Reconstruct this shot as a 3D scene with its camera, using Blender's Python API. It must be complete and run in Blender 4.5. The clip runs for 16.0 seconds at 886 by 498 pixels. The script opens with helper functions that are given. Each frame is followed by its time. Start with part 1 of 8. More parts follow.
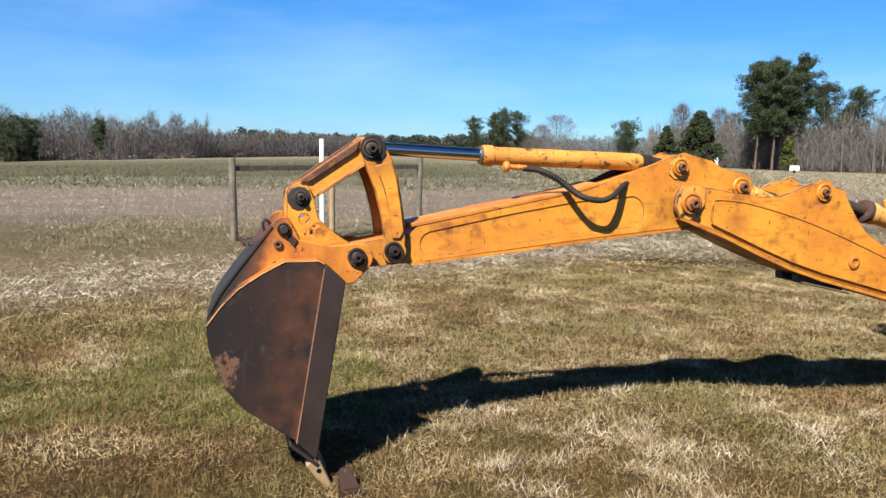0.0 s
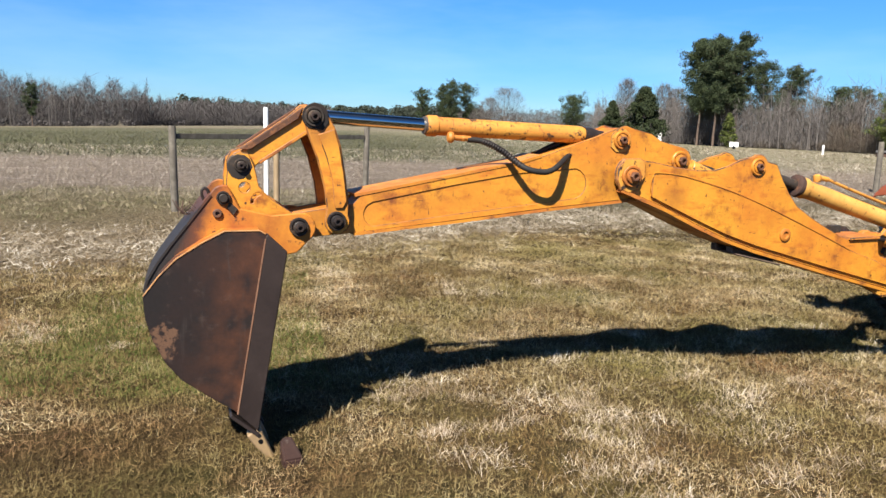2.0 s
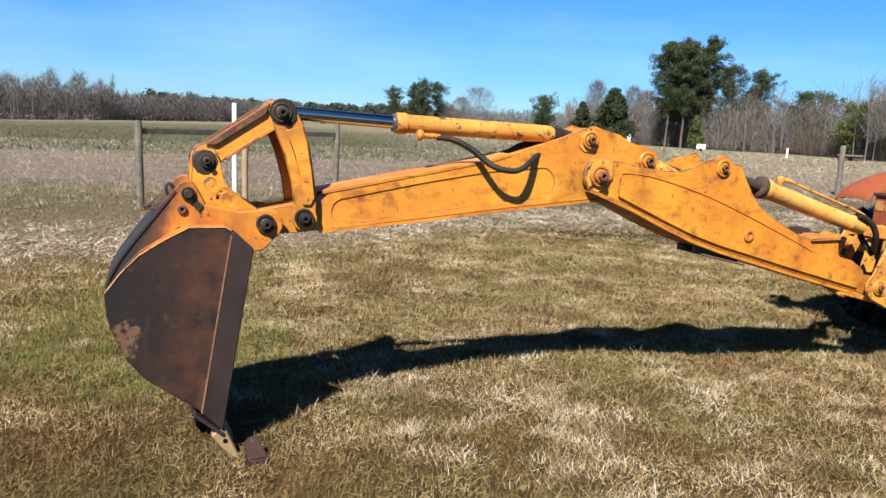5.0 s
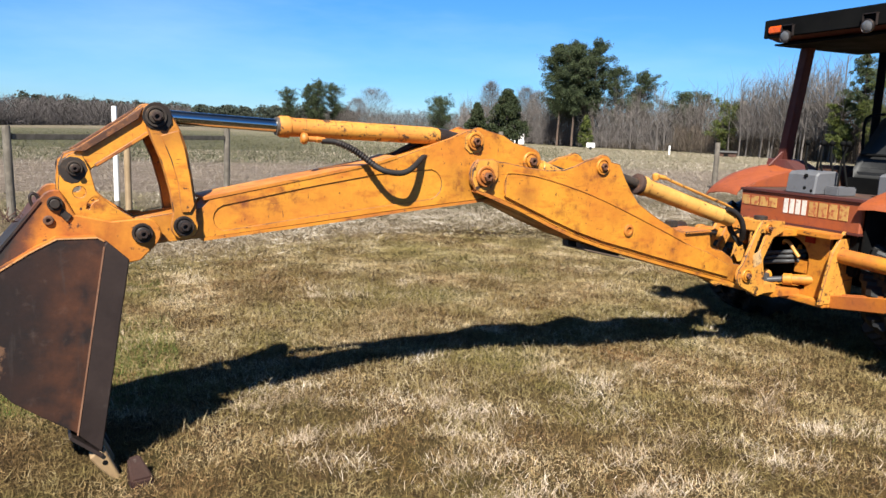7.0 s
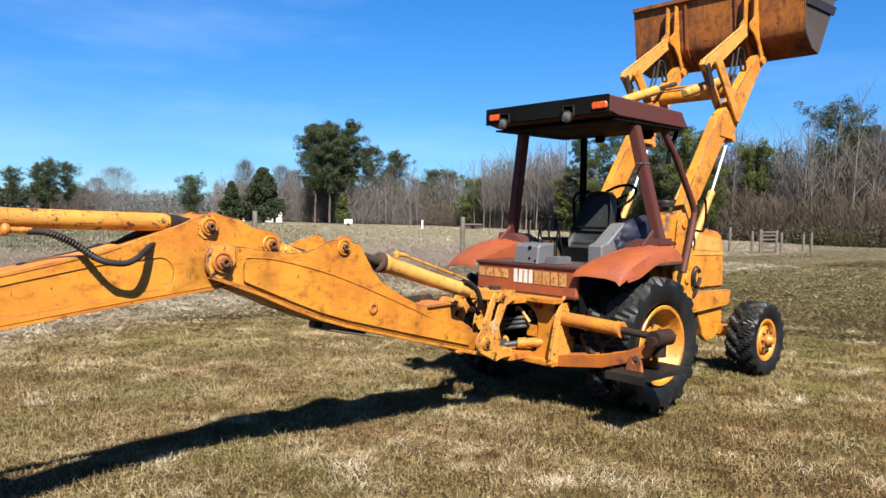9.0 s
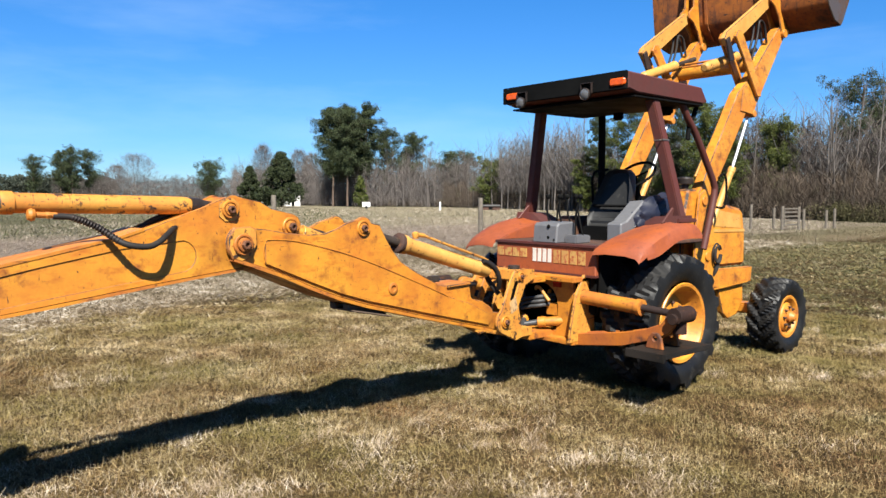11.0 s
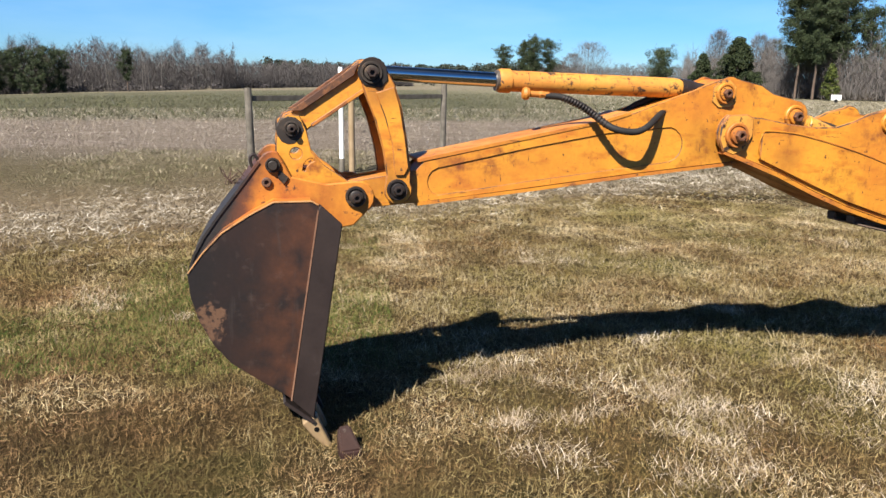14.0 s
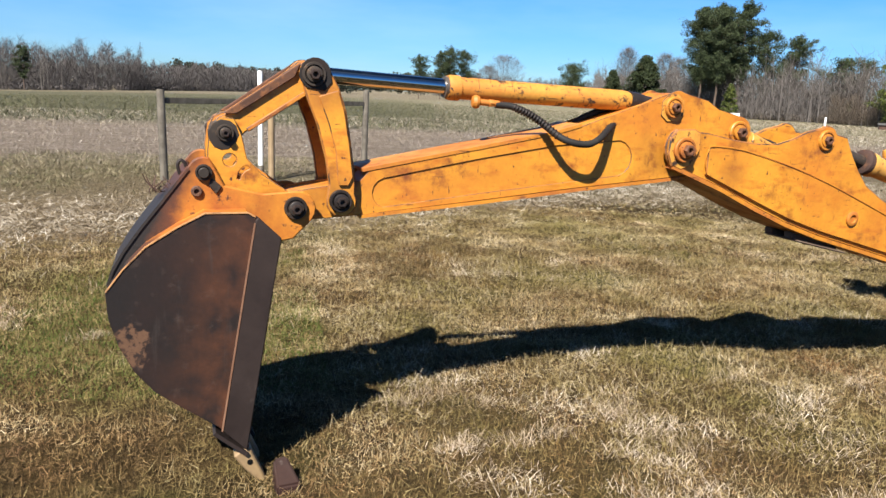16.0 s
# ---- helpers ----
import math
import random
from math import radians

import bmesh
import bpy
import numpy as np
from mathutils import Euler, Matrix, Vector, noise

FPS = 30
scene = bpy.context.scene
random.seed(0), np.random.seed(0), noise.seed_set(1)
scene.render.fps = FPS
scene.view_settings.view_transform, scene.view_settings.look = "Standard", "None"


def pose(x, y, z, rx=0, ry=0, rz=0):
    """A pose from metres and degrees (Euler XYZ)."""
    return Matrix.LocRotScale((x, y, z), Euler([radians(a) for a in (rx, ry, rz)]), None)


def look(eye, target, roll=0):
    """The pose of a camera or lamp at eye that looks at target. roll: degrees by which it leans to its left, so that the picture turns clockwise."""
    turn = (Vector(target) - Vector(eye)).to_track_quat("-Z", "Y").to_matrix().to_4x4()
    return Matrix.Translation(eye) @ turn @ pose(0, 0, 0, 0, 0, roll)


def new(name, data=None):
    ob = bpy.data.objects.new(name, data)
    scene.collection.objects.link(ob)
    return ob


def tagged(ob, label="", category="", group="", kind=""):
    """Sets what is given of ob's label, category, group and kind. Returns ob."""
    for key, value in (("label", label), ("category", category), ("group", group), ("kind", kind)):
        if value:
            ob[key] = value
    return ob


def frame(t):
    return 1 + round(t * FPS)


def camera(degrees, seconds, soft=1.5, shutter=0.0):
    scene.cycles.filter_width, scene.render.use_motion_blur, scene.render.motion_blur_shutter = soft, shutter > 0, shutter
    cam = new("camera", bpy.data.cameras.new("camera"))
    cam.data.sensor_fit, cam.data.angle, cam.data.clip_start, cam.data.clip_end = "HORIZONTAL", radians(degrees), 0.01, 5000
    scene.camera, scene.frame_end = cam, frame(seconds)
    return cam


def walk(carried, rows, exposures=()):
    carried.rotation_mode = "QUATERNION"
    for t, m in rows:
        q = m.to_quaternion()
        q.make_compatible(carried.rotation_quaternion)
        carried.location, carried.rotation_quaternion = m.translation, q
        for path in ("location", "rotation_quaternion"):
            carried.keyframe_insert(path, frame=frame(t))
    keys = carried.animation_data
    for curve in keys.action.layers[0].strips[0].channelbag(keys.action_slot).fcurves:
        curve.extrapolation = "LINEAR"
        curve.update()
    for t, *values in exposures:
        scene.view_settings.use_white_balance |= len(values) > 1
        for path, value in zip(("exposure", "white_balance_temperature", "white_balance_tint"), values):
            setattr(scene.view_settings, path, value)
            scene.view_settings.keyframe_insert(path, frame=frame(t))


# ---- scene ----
cam = camera(62.3, 16.0)
PATH = [
    (0, (-5.542, -4.206, 1.589), (-5.241, -2.247, 1.325), 1.0),
    (0.5, (-5.553, -4.212, 1.588), (-5.305, -2.248, 1.304), 0.8),
    (1, (-5.549, -4.218, 1.581), (-5.296, -2.257, 1.279), 0.6),
    (1.5, (-5.534, -4.211, 1.578), (-5.201, -2.265, 1.255), 1.5),
    (2, (-5.522, -4.209, 1.58), (-5.081, -2.287, 1.245), 1.9),
    (2.5, (-5.509, -4.211, 1.574), (-4.977, -2.312, 1.238), 2.3),
    (3, (-5.507, -4.207, 1.575), (-4.977, -2.306, 1.249), 2.9),
    (3.5, (-5.508, -4.208, 1.574), (-4.984, -2.305, 1.255), 2.8),
    (4, (-5.511, -4.205, 1.573), (-4.993, -2.303, 1.234), 2.7),
    (6.3, (-5.5, -4.203, 1.58), (-4.969, -2.303, 1.256), 2.4),
    (6.5, (-5.482, -4.21, 1.577), (-4.896, -2.326, 1.25), 2.3),
    (7, (-5.453, -4.224, 1.585), (-4.679, -2.408, 1.264), 2.1),
    (7.5, (-5.425, -4.237, 1.595), (-4.466, -2.503, 1.321), 2.4),
    (8, (-5.393, -4.24, 1.604), (-4.299, -2.577, 1.414), 1.6),
    (8.5, (-5.369, -4.285, 1.615), (-4.119, -2.728, 1.509), 1.1),
    (8.7, (-5.35, -4.276, 1.62), (-4.042, -2.766, 1.534), 1.2),
    (10.8, (-5.35, -4.287, 1.61), (-4.023, -2.797, 1.478), -0.1),
    (11, (-5.362, -4.284, 1.608), (-4.081, -2.756, 1.46), 0.0),
    (11.5, (-5.393, -4.263, 1.606), (-4.212, -2.66, 1.426), 0.4),
    (12, (-5.447, -4.224, 1.605), (-4.453, -2.498, 1.422), 1.3),
    (12.5, (-5.529, -4.164, 1.588), (-4.87, -2.291, 1.347), 1.5),
    (13, (-5.563, -4.095, 1.57), (-5.087, -2.189, 1.196), 1.8),
    (13.5, (-5.521, -4.012, 1.559), (-5.163, -2.1, 1.095), 1.6),
    (14, (-5.405, -3.835, 1.567), (-5.181, -1.899, 1.12), 0.8),
    (14.5, (-5.358, -3.727, 1.572), (-5.194, -1.78, 1.143), 2.3),
    (15, (-5.401, -3.675, 1.57), (-5.233, -1.728, 1.147), 1.7),
    (15.5, (-5.484, -3.645, 1.564), (-5.225, -1.701, 1.173), 2.5),
    (16, (-5.508, -3.623, 1.549), (-5.057, -1.72, 1.132), 2.5),
]
walk(cam, [(t, look(eye, target, roll)) for t, eye, target, roll in PATH])

# ---- light ----
SUN_WAY = Vector((0.535, 0.785, -1.0)).normalized()      # the way the sunlight travels
SUN_UP = math.asin(-SUN_WAY.z)
sun = new("sun", bpy.data.lights.new("sun", "SUN"))
sun.data.energy, sun.data.angle, sun.data.color = 5.0, radians(0.53), (1.0, 0.965, 0.88)
sun.rotation_euler = SUN_WAY.to_track_quat("-Z", "Y").to_euler()
world = bpy.data.worlds.new("sky")
scene.world = world
world.use_nodes = True
wn, wl = world.node_tree.nodes, world.node_tree.links
sky = wn.new("ShaderNodeTexSky")
sky.sky_type, sky.sun_disc = "NISHITA", False
sky.sun_elevation, sky.sun_rotation = SUN_UP, math.atan2(-SUN_WAY.x, -SUN_WAY.y)
sky.air_density, sky.dust_density, sky.ozone_density = 1.0, 0.0, 4.5
wco, wmap, wno, wra, wmx = (wn.new("ShaderNodeTexCoord"), wn.new("ShaderNodeMapping"), wn.new("ShaderNodeTexNoise"),
                            wn.new("ShaderNodeValToRGB"), wn.new("ShaderNodeMixRGB"))
wmap.inputs["Scale"].default_value = (1.6, 1.1, 7.0)
wmap.inputs["Rotation"].default_value = (0.0, 0.25, 0.4)
wno.inputs["Scale"].default_value, wno.inputs["Detail"].default_value, wno.inputs["Roughness"].default_value = 1.5, 6.0, 0.55
wra.color_ramp.elements[0].position, wra.color_ramp.elements[1].position = 0.46, 0.80
wra.color_ramp.elements[1].color = (0.20, 0.20, 0.20, 1)
wmx.inputs[2].default_value = (11.0, 13.5, 16.0, 1)
wl.new(wco.outputs["Generated"], wmap.inputs[0])
wl.new(wmap.outputs[0], wno.inputs["Vector"])
wl.new(wno.outputs["Fac"], wra.inputs[0])
wl.new(wra.outputs[0], wmx.inputs[0])
wti = wn.new("ShaderNodeMixRGB")
wti.blend_type = "MULTIPLY"
wti.inputs[0].default_value = 1.0
# the blue deepens from the pale horizon upwards
wse = wn.new("ShaderNodeSeparateXYZ")
wup = wn.new("ShaderNodeValToRGB")
wup.color_ramp.elements[0].position, wup.color_ramp.elements[0].color = 0.0, (0.60, 0.95, 1.42, 1)
wup.color_ramp.elements[1].position, wup.color_ramp.elements[1].color = 0.32, (0.31, 1.06, 1.73, 1)
deep = wup.color_ramp.elements.new(1.0)
deep.color = (0.11, 0.18, 0.22, 1)
wl.new(wco.outputs["Generated"], wse.inputs[0])
wl.new(wse.outputs["Z"], wup.inputs[0])
wl.new(wup.outputs[0], wti.inputs[2])
wl.new(sky.outputs[0], wti.inputs[1])
wl.new(wti.outputs[0], wmx.inputs[1])
wl.new(wmx.outputs[0], wn["Background"].inputs[0])
wn["Background"].inputs[1].default_value = 0.0306
scene.view_settings.exposure = 1.6


# ---- materials ----
def material(name):
    m = bpy.data.materials.new(name)
    m.use_nodes = True
    return m, m.node_tree.nodes, m.node_tree.links, m.node_tree.nodes["Principled BSDF"]


def node(nodes, kind, **values):
    n = nodes.new("ShaderNode" + kind)
    for key, value in values.items():
        n.inputs[key].default_value = value
    return n


def noise_ramp(nodes, links, co, scale, lo, hi, detail=5.0, rough=0.6):
    """A noise in object space, cut to 0..1 between lo and hi."""
    n = node(nodes, "TexNoise", Scale=scale, Detail=detail, Roughness=rough)
    links.new(co, n.inputs["Vector"])
    r = nodes.new("ShaderNodeMapRange")
    r.inputs["From Min"].default_value, r.inputs["From Max"].default_value = lo, hi
    links.new(n.outputs["Fac"], r.inputs["Value"])
    return r.outputs[0]


def blend(nodes, links, fac, a, b, how="MIX"):
    m = nodes.new("ShaderNodeMixRGB")
    m.blend_type = how
    for slot, value in ((0, fac), (1, a), (2, b)):
        if isinstance(value, (int, float)):
            m.inputs[slot].default_value = value
        elif isinstance(value, tuple):
            m.inputs[slot].default_value = (*value, 1)
        else:
            links.new(value, m.inputs[slot])
    return m.outputs[0]


def surface(name, base, second, worn, rough=(0.45, 0.7), metal=0.0, scale=3.0, wear=(0.60, 0.72), wear_scale=14.0, bump=0.15, spread=(0.4, 0.62), fine=60.0,
            streak=None, scratch=None, grime=()):
    """Paint, steel, plastic or wood: two tones over large patches, worn spots, fine grain in colour, gloss and relief."""
    m, nodes, links, bsdf = material(name)
    co = nodes.new("ShaderNodeTexCoord").outputs["Object"]
    big = noise_ramp(nodes, links, co, scale, *spread)
    small = noise_ramp(nodes, links, co, wear_scale, *wear, detail=8.0, rough=0.7)
    grain = noise_ramp(nodes, links, co, fine, 0.3, 0.7)
    colour = blend(nodes, links, big, base, second)
    if streak:
        stretched = nodes.new("ShaderNodeMapping")
        stretched.inputs["Scale"].default_value = streak[1]
        links.new(co, stretched.inputs[0])
        run = noise_ramp(nodes, links, stretched.outputs[0], 5.0, 0.52, 0.72, detail=7.0)
        colour = blend(nodes, links, run, colour, streak[0])
    colour = blend(nodes, links, small, colour, worn)
    if grime:
        smear = node(nodes, "TexNoise", Scale=9.0, Detail=7.0, Roughness=0.65)
        links.new(co, smear.inputs["Vector"])
        for at, reach in grime:
            gap = nodes.new("ShaderNodeVectorMath")
            gap.operation = "DISTANCE"
            links.new(co, gap.inputs[0])
            gap.inputs[1].default_value = at
            rag = nodes.new("ShaderNodeMath")
            rag.operation = "MULTIPLY_ADD"
            links.new(smear.outputs["Fac"], rag.inputs[0])
            rag.inputs[1].default_value = reach * 1.3
            links.new(gap.outputs["Value"], rag.inputs[2])
            r = nodes.new("ShaderNodeMapRange")
            r.inputs["From Min"].default_value, r.inputs["From Max"].default_value = reach * 1.55, reach * 0.85
            r.inputs["To Max"].default_value = 0.50
            links.new(rag.outputs[0], r.inputs["Value"])
            colour = blend(nodes, links, r.outputs[0], colour, (0.150, 0.050, 0.010))
    if scratch:
        tone, amount = scratch
        for turn, size in (((0.3, 0.9, 0.2), (3.0, 3.0, 26.0)), ((1.1, 0.2, 0.7), (30.0, 4.0, 4.0))):
            way = nodes.new("ShaderNodeMapping")
            way.inputs["Rotation"].default_value, way.inputs["Scale"].default_value = turn, size
            links.new(co, way.inputs[0])
            line = noise_ramp(nodes, links, way.outputs[0], 3.0, 0.69 - amount, 0.74 - amount, detail=3.0)
            colour = blend(nodes, links, line, colour, tone)
        speck = noise_ramp(nodes, links, co, 34.0, 0.66 - amount, 0.70 - amount, detail=6.0)
        colour = blend(nodes, links, speck, colour, tone)
        cloud = noise_ramp(nodes, links, co, 6.5, 0.35, 0.68)
        colour = blend(nodes, links, 0.30, colour, blend(nodes, links, cloud, (0.62, 0.52, 0.45), (1.12, 1.12, 1.12)), "MULTIPLY")
    colour = blend(nodes, links, 0.22, colour, blend(nodes, links, grain, (0.55, 0.55, 0.55), (1.25, 1.25, 1.25)), "MULTIPLY")
    links.new(colour, bsdf.inputs["Base Color"])
    r = nodes.new("ShaderNodeMapRange")
    r.inputs["To Min"].default_value, r.inputs["To Max"].default_value = rough
    links.new(big, r.inputs["Value"])
    links.new(r.outputs[0], bsdf.inputs["Roughness"])
    bsdf.inputs["Metallic"].default_value = metal
    if max(base) < 0.04:
        bsdf.inputs["Specular IOR Level"].default_value = 0.04 if max(base) < 0.006 else 0.22
    if bump:
        b = node(nodes, "Bump", Strength=bump, Distance=0.004)
        links.new(small, b.inputs["Height"])
        b2 = node(nodes, "Bump", Strength=bump * 0.5, Distance=0.002)
        links.new(grain, b2.inputs["Height"])
        links.new(b.outputs[0], b2.inputs["Normal"])
        links.new(b2.outputs[0], bsdf.inputs["Normal"])
    return m


BOOM_FRAME = Matrix.Translation((-1.0, 0, 0)) @ Matrix.Rotation(math.atan(0.12), 4, "Z")   # along the boom, across it, up
GRIME = [(tuple(BOOM_FRAME @ Vector((x, -0.15, z))), r) for x, z, r in ((-2.74, 1.30, 0.20), (-2.655, 1.333, 0.11), (-2.702, 1.527, 0.09), (-2.304, 1.419, 0.10), (-1.772, 1.393, 0.08), (-4.36, 1.13, 0.16), (-4.55, 1.06, 0.16), (-2.35, 1.22, 0.10), (-0.50, 0.66, 0.20), (-4.36, 1.52, 0.10))]
YELLOW = surface("weathered_yellow_paint", (0.478, 0.206, 0.020), (0.395, 0.136, 0.010), (0.150, 0.040, 0.009), wear=(0.535, 0.69), wear_scale=7.0, scale=2.2, rough=(0.42, 0.6),
                 streak=((0.330, 0.098, 0.010), (1.5, 1.5, 5.0)), scratch=((0.067, 0.023, 0.010), 0.01), grime=GRIME)
YELLOW_OLD = surface("scuffed_yellow_paint", (0.470, 0.225, 0.034), (0.400, 0.150, 0.017), (0.030, 0.014, 0.008), wear=(0.55, 0.615), wear_scale=19.0, rough=(0.5, 0.75), scratch=((0.035, 0.014, 0.008), 0.03))
YELLOW_RUST = surface("rust_stained_yellow_paint", (0.420, 0.165, 0.016), (0.315, 0.098, 0.010), (0.090, 0.026, 0.009), wear=(0.56, 0.70), wear_scale=8.0, scale=4.0, scratch=((0.035, 0.014, 0.008), 0.02))
NUT_RUST = surface("dark_rusty_nut", (0.085, 0.030, 0.012), (0.048, 0.018, 0.009), (0.150, 0.055, 0.018), rough=(0.7, 0.9), wear=(0.5, 0.65), wear_scale=24.0, bump=0.35)
YELLOW_PALE = surface("sun_faded_yellow_paint", (0.451, 0.242, 0.058), (0.405, 0.196, 0.035), (0.162, 0.070, 0.023), wear=(0.60, 0.70), wear_scale=12.0, scratch=((0.047, 0.020, 0.010), 0.01))
RED_PAINT = surface("faded_orange_red_paint", (0.235, 0.055, 0.012), (0.185, 0.038, 0.010), (0.110, 0.026, 0.012), wear=(0.58, 0.72), scale=3.5, rough=(0.5, 0.75), spread=(0.35, 0.6), scratch=((0.06, 0.02, 0.010), 0.0))
BROWN_PAINT = surface("faded_brown_red_paint", (0.062, 0.011, 0.006), (0.046, 0.008, 0.005), (0.034, 0.010, 0.007), wear=(0.58, 0.72), rough=(0.62, 0.8))
RUST = surface("rusty_steel", (0.050, 0.020, 0.011), (0.030, 0.013, 0.009), (0.095, 0.038, 0.016), rough=(0.7, 0.9), wear=(0.5, 0.65), bump=0.35)
LOADER_RUST = surface("rusted_loader_bucket_paint", (0.300, 0.092, 0.006), (0.150, 0.038, 0.006), (0.040, 0.013, 0.006), wear=(0.50, 0.66), wear_scale=4.0, scale=1.6, rough=(0.6, 0.85), spread=(0.38, 0.58),
                      streak=((0.060, 0.020, 0.009), (5.0, 5.0, 0.6)), scratch=((0.030, 0.012, 0.007), 0.03))
CUTTER = surface("dark_cutter_steel", (0.015, 0.010, 0.009), (0.022, 0.014, 0.012), (0.046, 0.034, 0.030), rough=(0.5, 0.7), wear=(0.60, 0.78), wear_scale=10.0)
WELD_TAN = surface("rubbed_weld", (0.190, 0.098, 0.058), (0.120, 0.052, 0.026), (0.060, 0.026, 0.014), rough=(0.6, 0.8), wear=(0.52, 0.66), wear_scale=16.0)
OILY_RUST = surface("oily_dark_rust", (0.026, 0.011, 0.007), (0.016, 0.008, 0.006), (0.060, 0.024, 0.011), rough=(0.6, 0.85), wear=(0.55, 0.70), bump=0.3)
LEG_ORANGE = surface("rust_orange_leg_paint", (0.330, 0.100, 0.010), (0.240, 0.062, 0.008), (0.075, 0.022, 0.008), wear=(0.55, 0.70), wear_scale=9.0, scale=3.0, rough=(0.5, 0.75))
PAD_STEEL = surface("blackened_pad_steel", (0.009, 0.008, 0.007), (0.014, 0.011, 0.009), (0.040, 0.024, 0.016), rough=(0.5, 0.75), wear=(0.60, 0.75))
END_STEEL = surface("dark_scraped_end_plate", (0.085, 0.062, 0.048), (0.050, 0.030, 0.020), (0.120, 0.050, 0.020), rough=(0.45, 0.7), metal=0.4, wear=(0.5, 0.7), wear_scale=6.0)
LOCK_STEEL = surface("brown_bracket_steel", (0.085, 0.055, 0.036), (0.060, 0.036, 0.024), (0.120, 0.085, 0.060), rough=(0.7, 0.9))
GREASE_CAP = surface("greasy_boss_paint", (0.030, 0.018, 0.012), (0.014, 0.011, 0.010), (0.150, 0.055, 0.012), wear=(0.58, 0.70), wear_scale=16.0, rough=(0.4, 0.65))
SCRAPED = surface("scraped_tan_edge", (0.380, 0.225, 0.110), (0.360, 0.150, 0.042), (0.080, 0.035, 0.016), wear=(0.52, 0.66), wear_scale=14.0, rough=(0.6, 0.85))
DECAL_PALE = surface("faded_safety_decal", (0.40, 0.30, 0.17), (0.42, 0.22, 0.06), (0.10, 0.06, 0.04), wear=(0.50, 0.60), wear_scale=40.0)
HOSE_GREY = surface("dusty_hose_rubber", (0.034, 0.034, 0.036), (0.050, 0.050, 0.050), (0.085, 0.080, 0.072), rough=(0.4, 0.6))
ROD_BRIGHT = surface("bright_cylinder_rod", (0.50, 0.50, 0.52), (0.42, 0.42, 0.44), (0.28, 0.24, 0.20), rough=(0.25, 0.4), metal=0.3, wear=(0.62, 0.78))
STEEL_DARK = surface("dark_worn_steel", (0.023, 0.018, 0.017), (0.035, 0.023, 0.020), (0.067, 0.030, 0.020), rough=(0.42, 0.62), metal=0.25, wear=(0.62, 0.8), bump=0.2)
STEEL_BARE = surface("bare_worn_steel", (0.162, 0.134, 0.114), (0.101, 0.081, 0.067), (0.202, 0.101, 0.054), rough=(0.35, 0.6), metal=0.6)
TOOTH_TAN = surface("sandy_worn_tooth_steel", (0.225, 0.148, 0.072), (0.180, 0.112, 0.056), (0.080, 0.048, 0.028), rough=(0.6, 0.85), wear=(0.54, 0.68))
GREASE = surface("greasy_black_pin", (0.017, 0.013, 0.012), (0.034, 0.026, 0.021), (0.085, 0.050, 0.030), rough=(0.35, 0.6), wear=(0.56, 0.70), bump=0.3)
RUBBER = surface("black_hose_rubber", (0.012, 0.010, 0.010), (0.020, 0.018, 0.016), (0.047, 0.037, 0.030), rough=(0.5, 0.75))
TYRE = surface("worn_tyre_rubber", (0.0060, 0.0060, 0.0064), (0.0105, 0.0102, 0.0100), (0.034, 0.031, 0.026), rough=(0.42, 0.66), wear=(0.56, 0.80), wear_scale=13.0, bump=0.5)
GREY_PLASTIC = surface("grey_cast_plastic", (0.092, 0.092, 0.098), (0.072, 0.072, 0.078), (0.045, 0.042, 0.040), rough=(0.5, 0.7))
VINYL = surface("black_seat_vinyl", (0.014, 0.014, 0.014), (0.020, 0.020, 0.020), (0.040, 0.037, 0.034), rough=(0.4, 0.6))
CLOTH = surface("dark_blue_plastic_bag", (0.006, 0.008, 0.018), (0.012, 0.014, 0.026), (0.16, 0.17, 0.19), rough=(0.4, 0.6), wear=(0.62, 0.67), wear_scale=9.0)
# black parts, and hollows of the machine whose shade is put into colour
BLACK = surface("black_parts_and_painted_shade", (0.004, 0.004, 0.004), (0.006, 0.006, 0.006), (0.008, 0.007, 0.006), rough=(0.7, 0.9))
WHITE = surface("white_plastic_pipe", (0.74, 0.74, 0.72), (0.66, 0.66, 0.64), (0.45, 0.43, 0.39), rough=(0.4, 0.55), wear=(0.66, 0.8))
CREAM = surface("cream_decal_vinyl", (0.521, 0.487, 0.437), (0.420, 0.386, 0.336), (0.252, 0.101, 0.050), wear=(0.56, 0.66))
DECAL = surface("worn_yellow_decal", (0.376, 0.222, 0.067), (0.302, 0.162, 0.047), (0.242, 0.050, 0.018), wear=(0.50, 0.60), wear_scale=26.0, bump=0.0)
POST_WOOD = surface("weathered_grey_wood", (0.110, 0.093, 0.072), (0.070, 0.058, 0.045), (0.162, 0.145, 0.115), rough=(0.8, 0.95), scale=6.0, streak=((0.047, 0.039, 0.030), (9.0, 9.0, 0.6)), bump=0.4)
STAKE_WOOD = surface("pale_sawn_wood", (0.242, 0.168, 0.094), (0.188, 0.128, 0.067), (0.134, 0.094, 0.054), rough=(0.75, 0.9), streak=((0.134, 0.087, 0.047), (9.0, 9.0, 0.6)))
BLOCK_WOOD = surface("reddish_worn_block", (0.026, 0.011, 0.008), (0.014, 0.007, 0.006), (0.075, 0.058, 0.048), rough=(0.6, 0.85), wear=(0.56, 0.68), wear_scale=16.0)
CONCRETE = surface("pale_wall_paint", (0.521, 0.504, 0.479), (0.420, 0.403, 0.378), (0.252, 0.235, 0.210), rough=(0.7, 0.9))
ROOF_DARK = surface("dark_roofing", (0.047, 0.044, 0.040), (0.067, 0.061, 0.057), (0.094, 0.081, 0.067), rough=(0.8, 0.9))
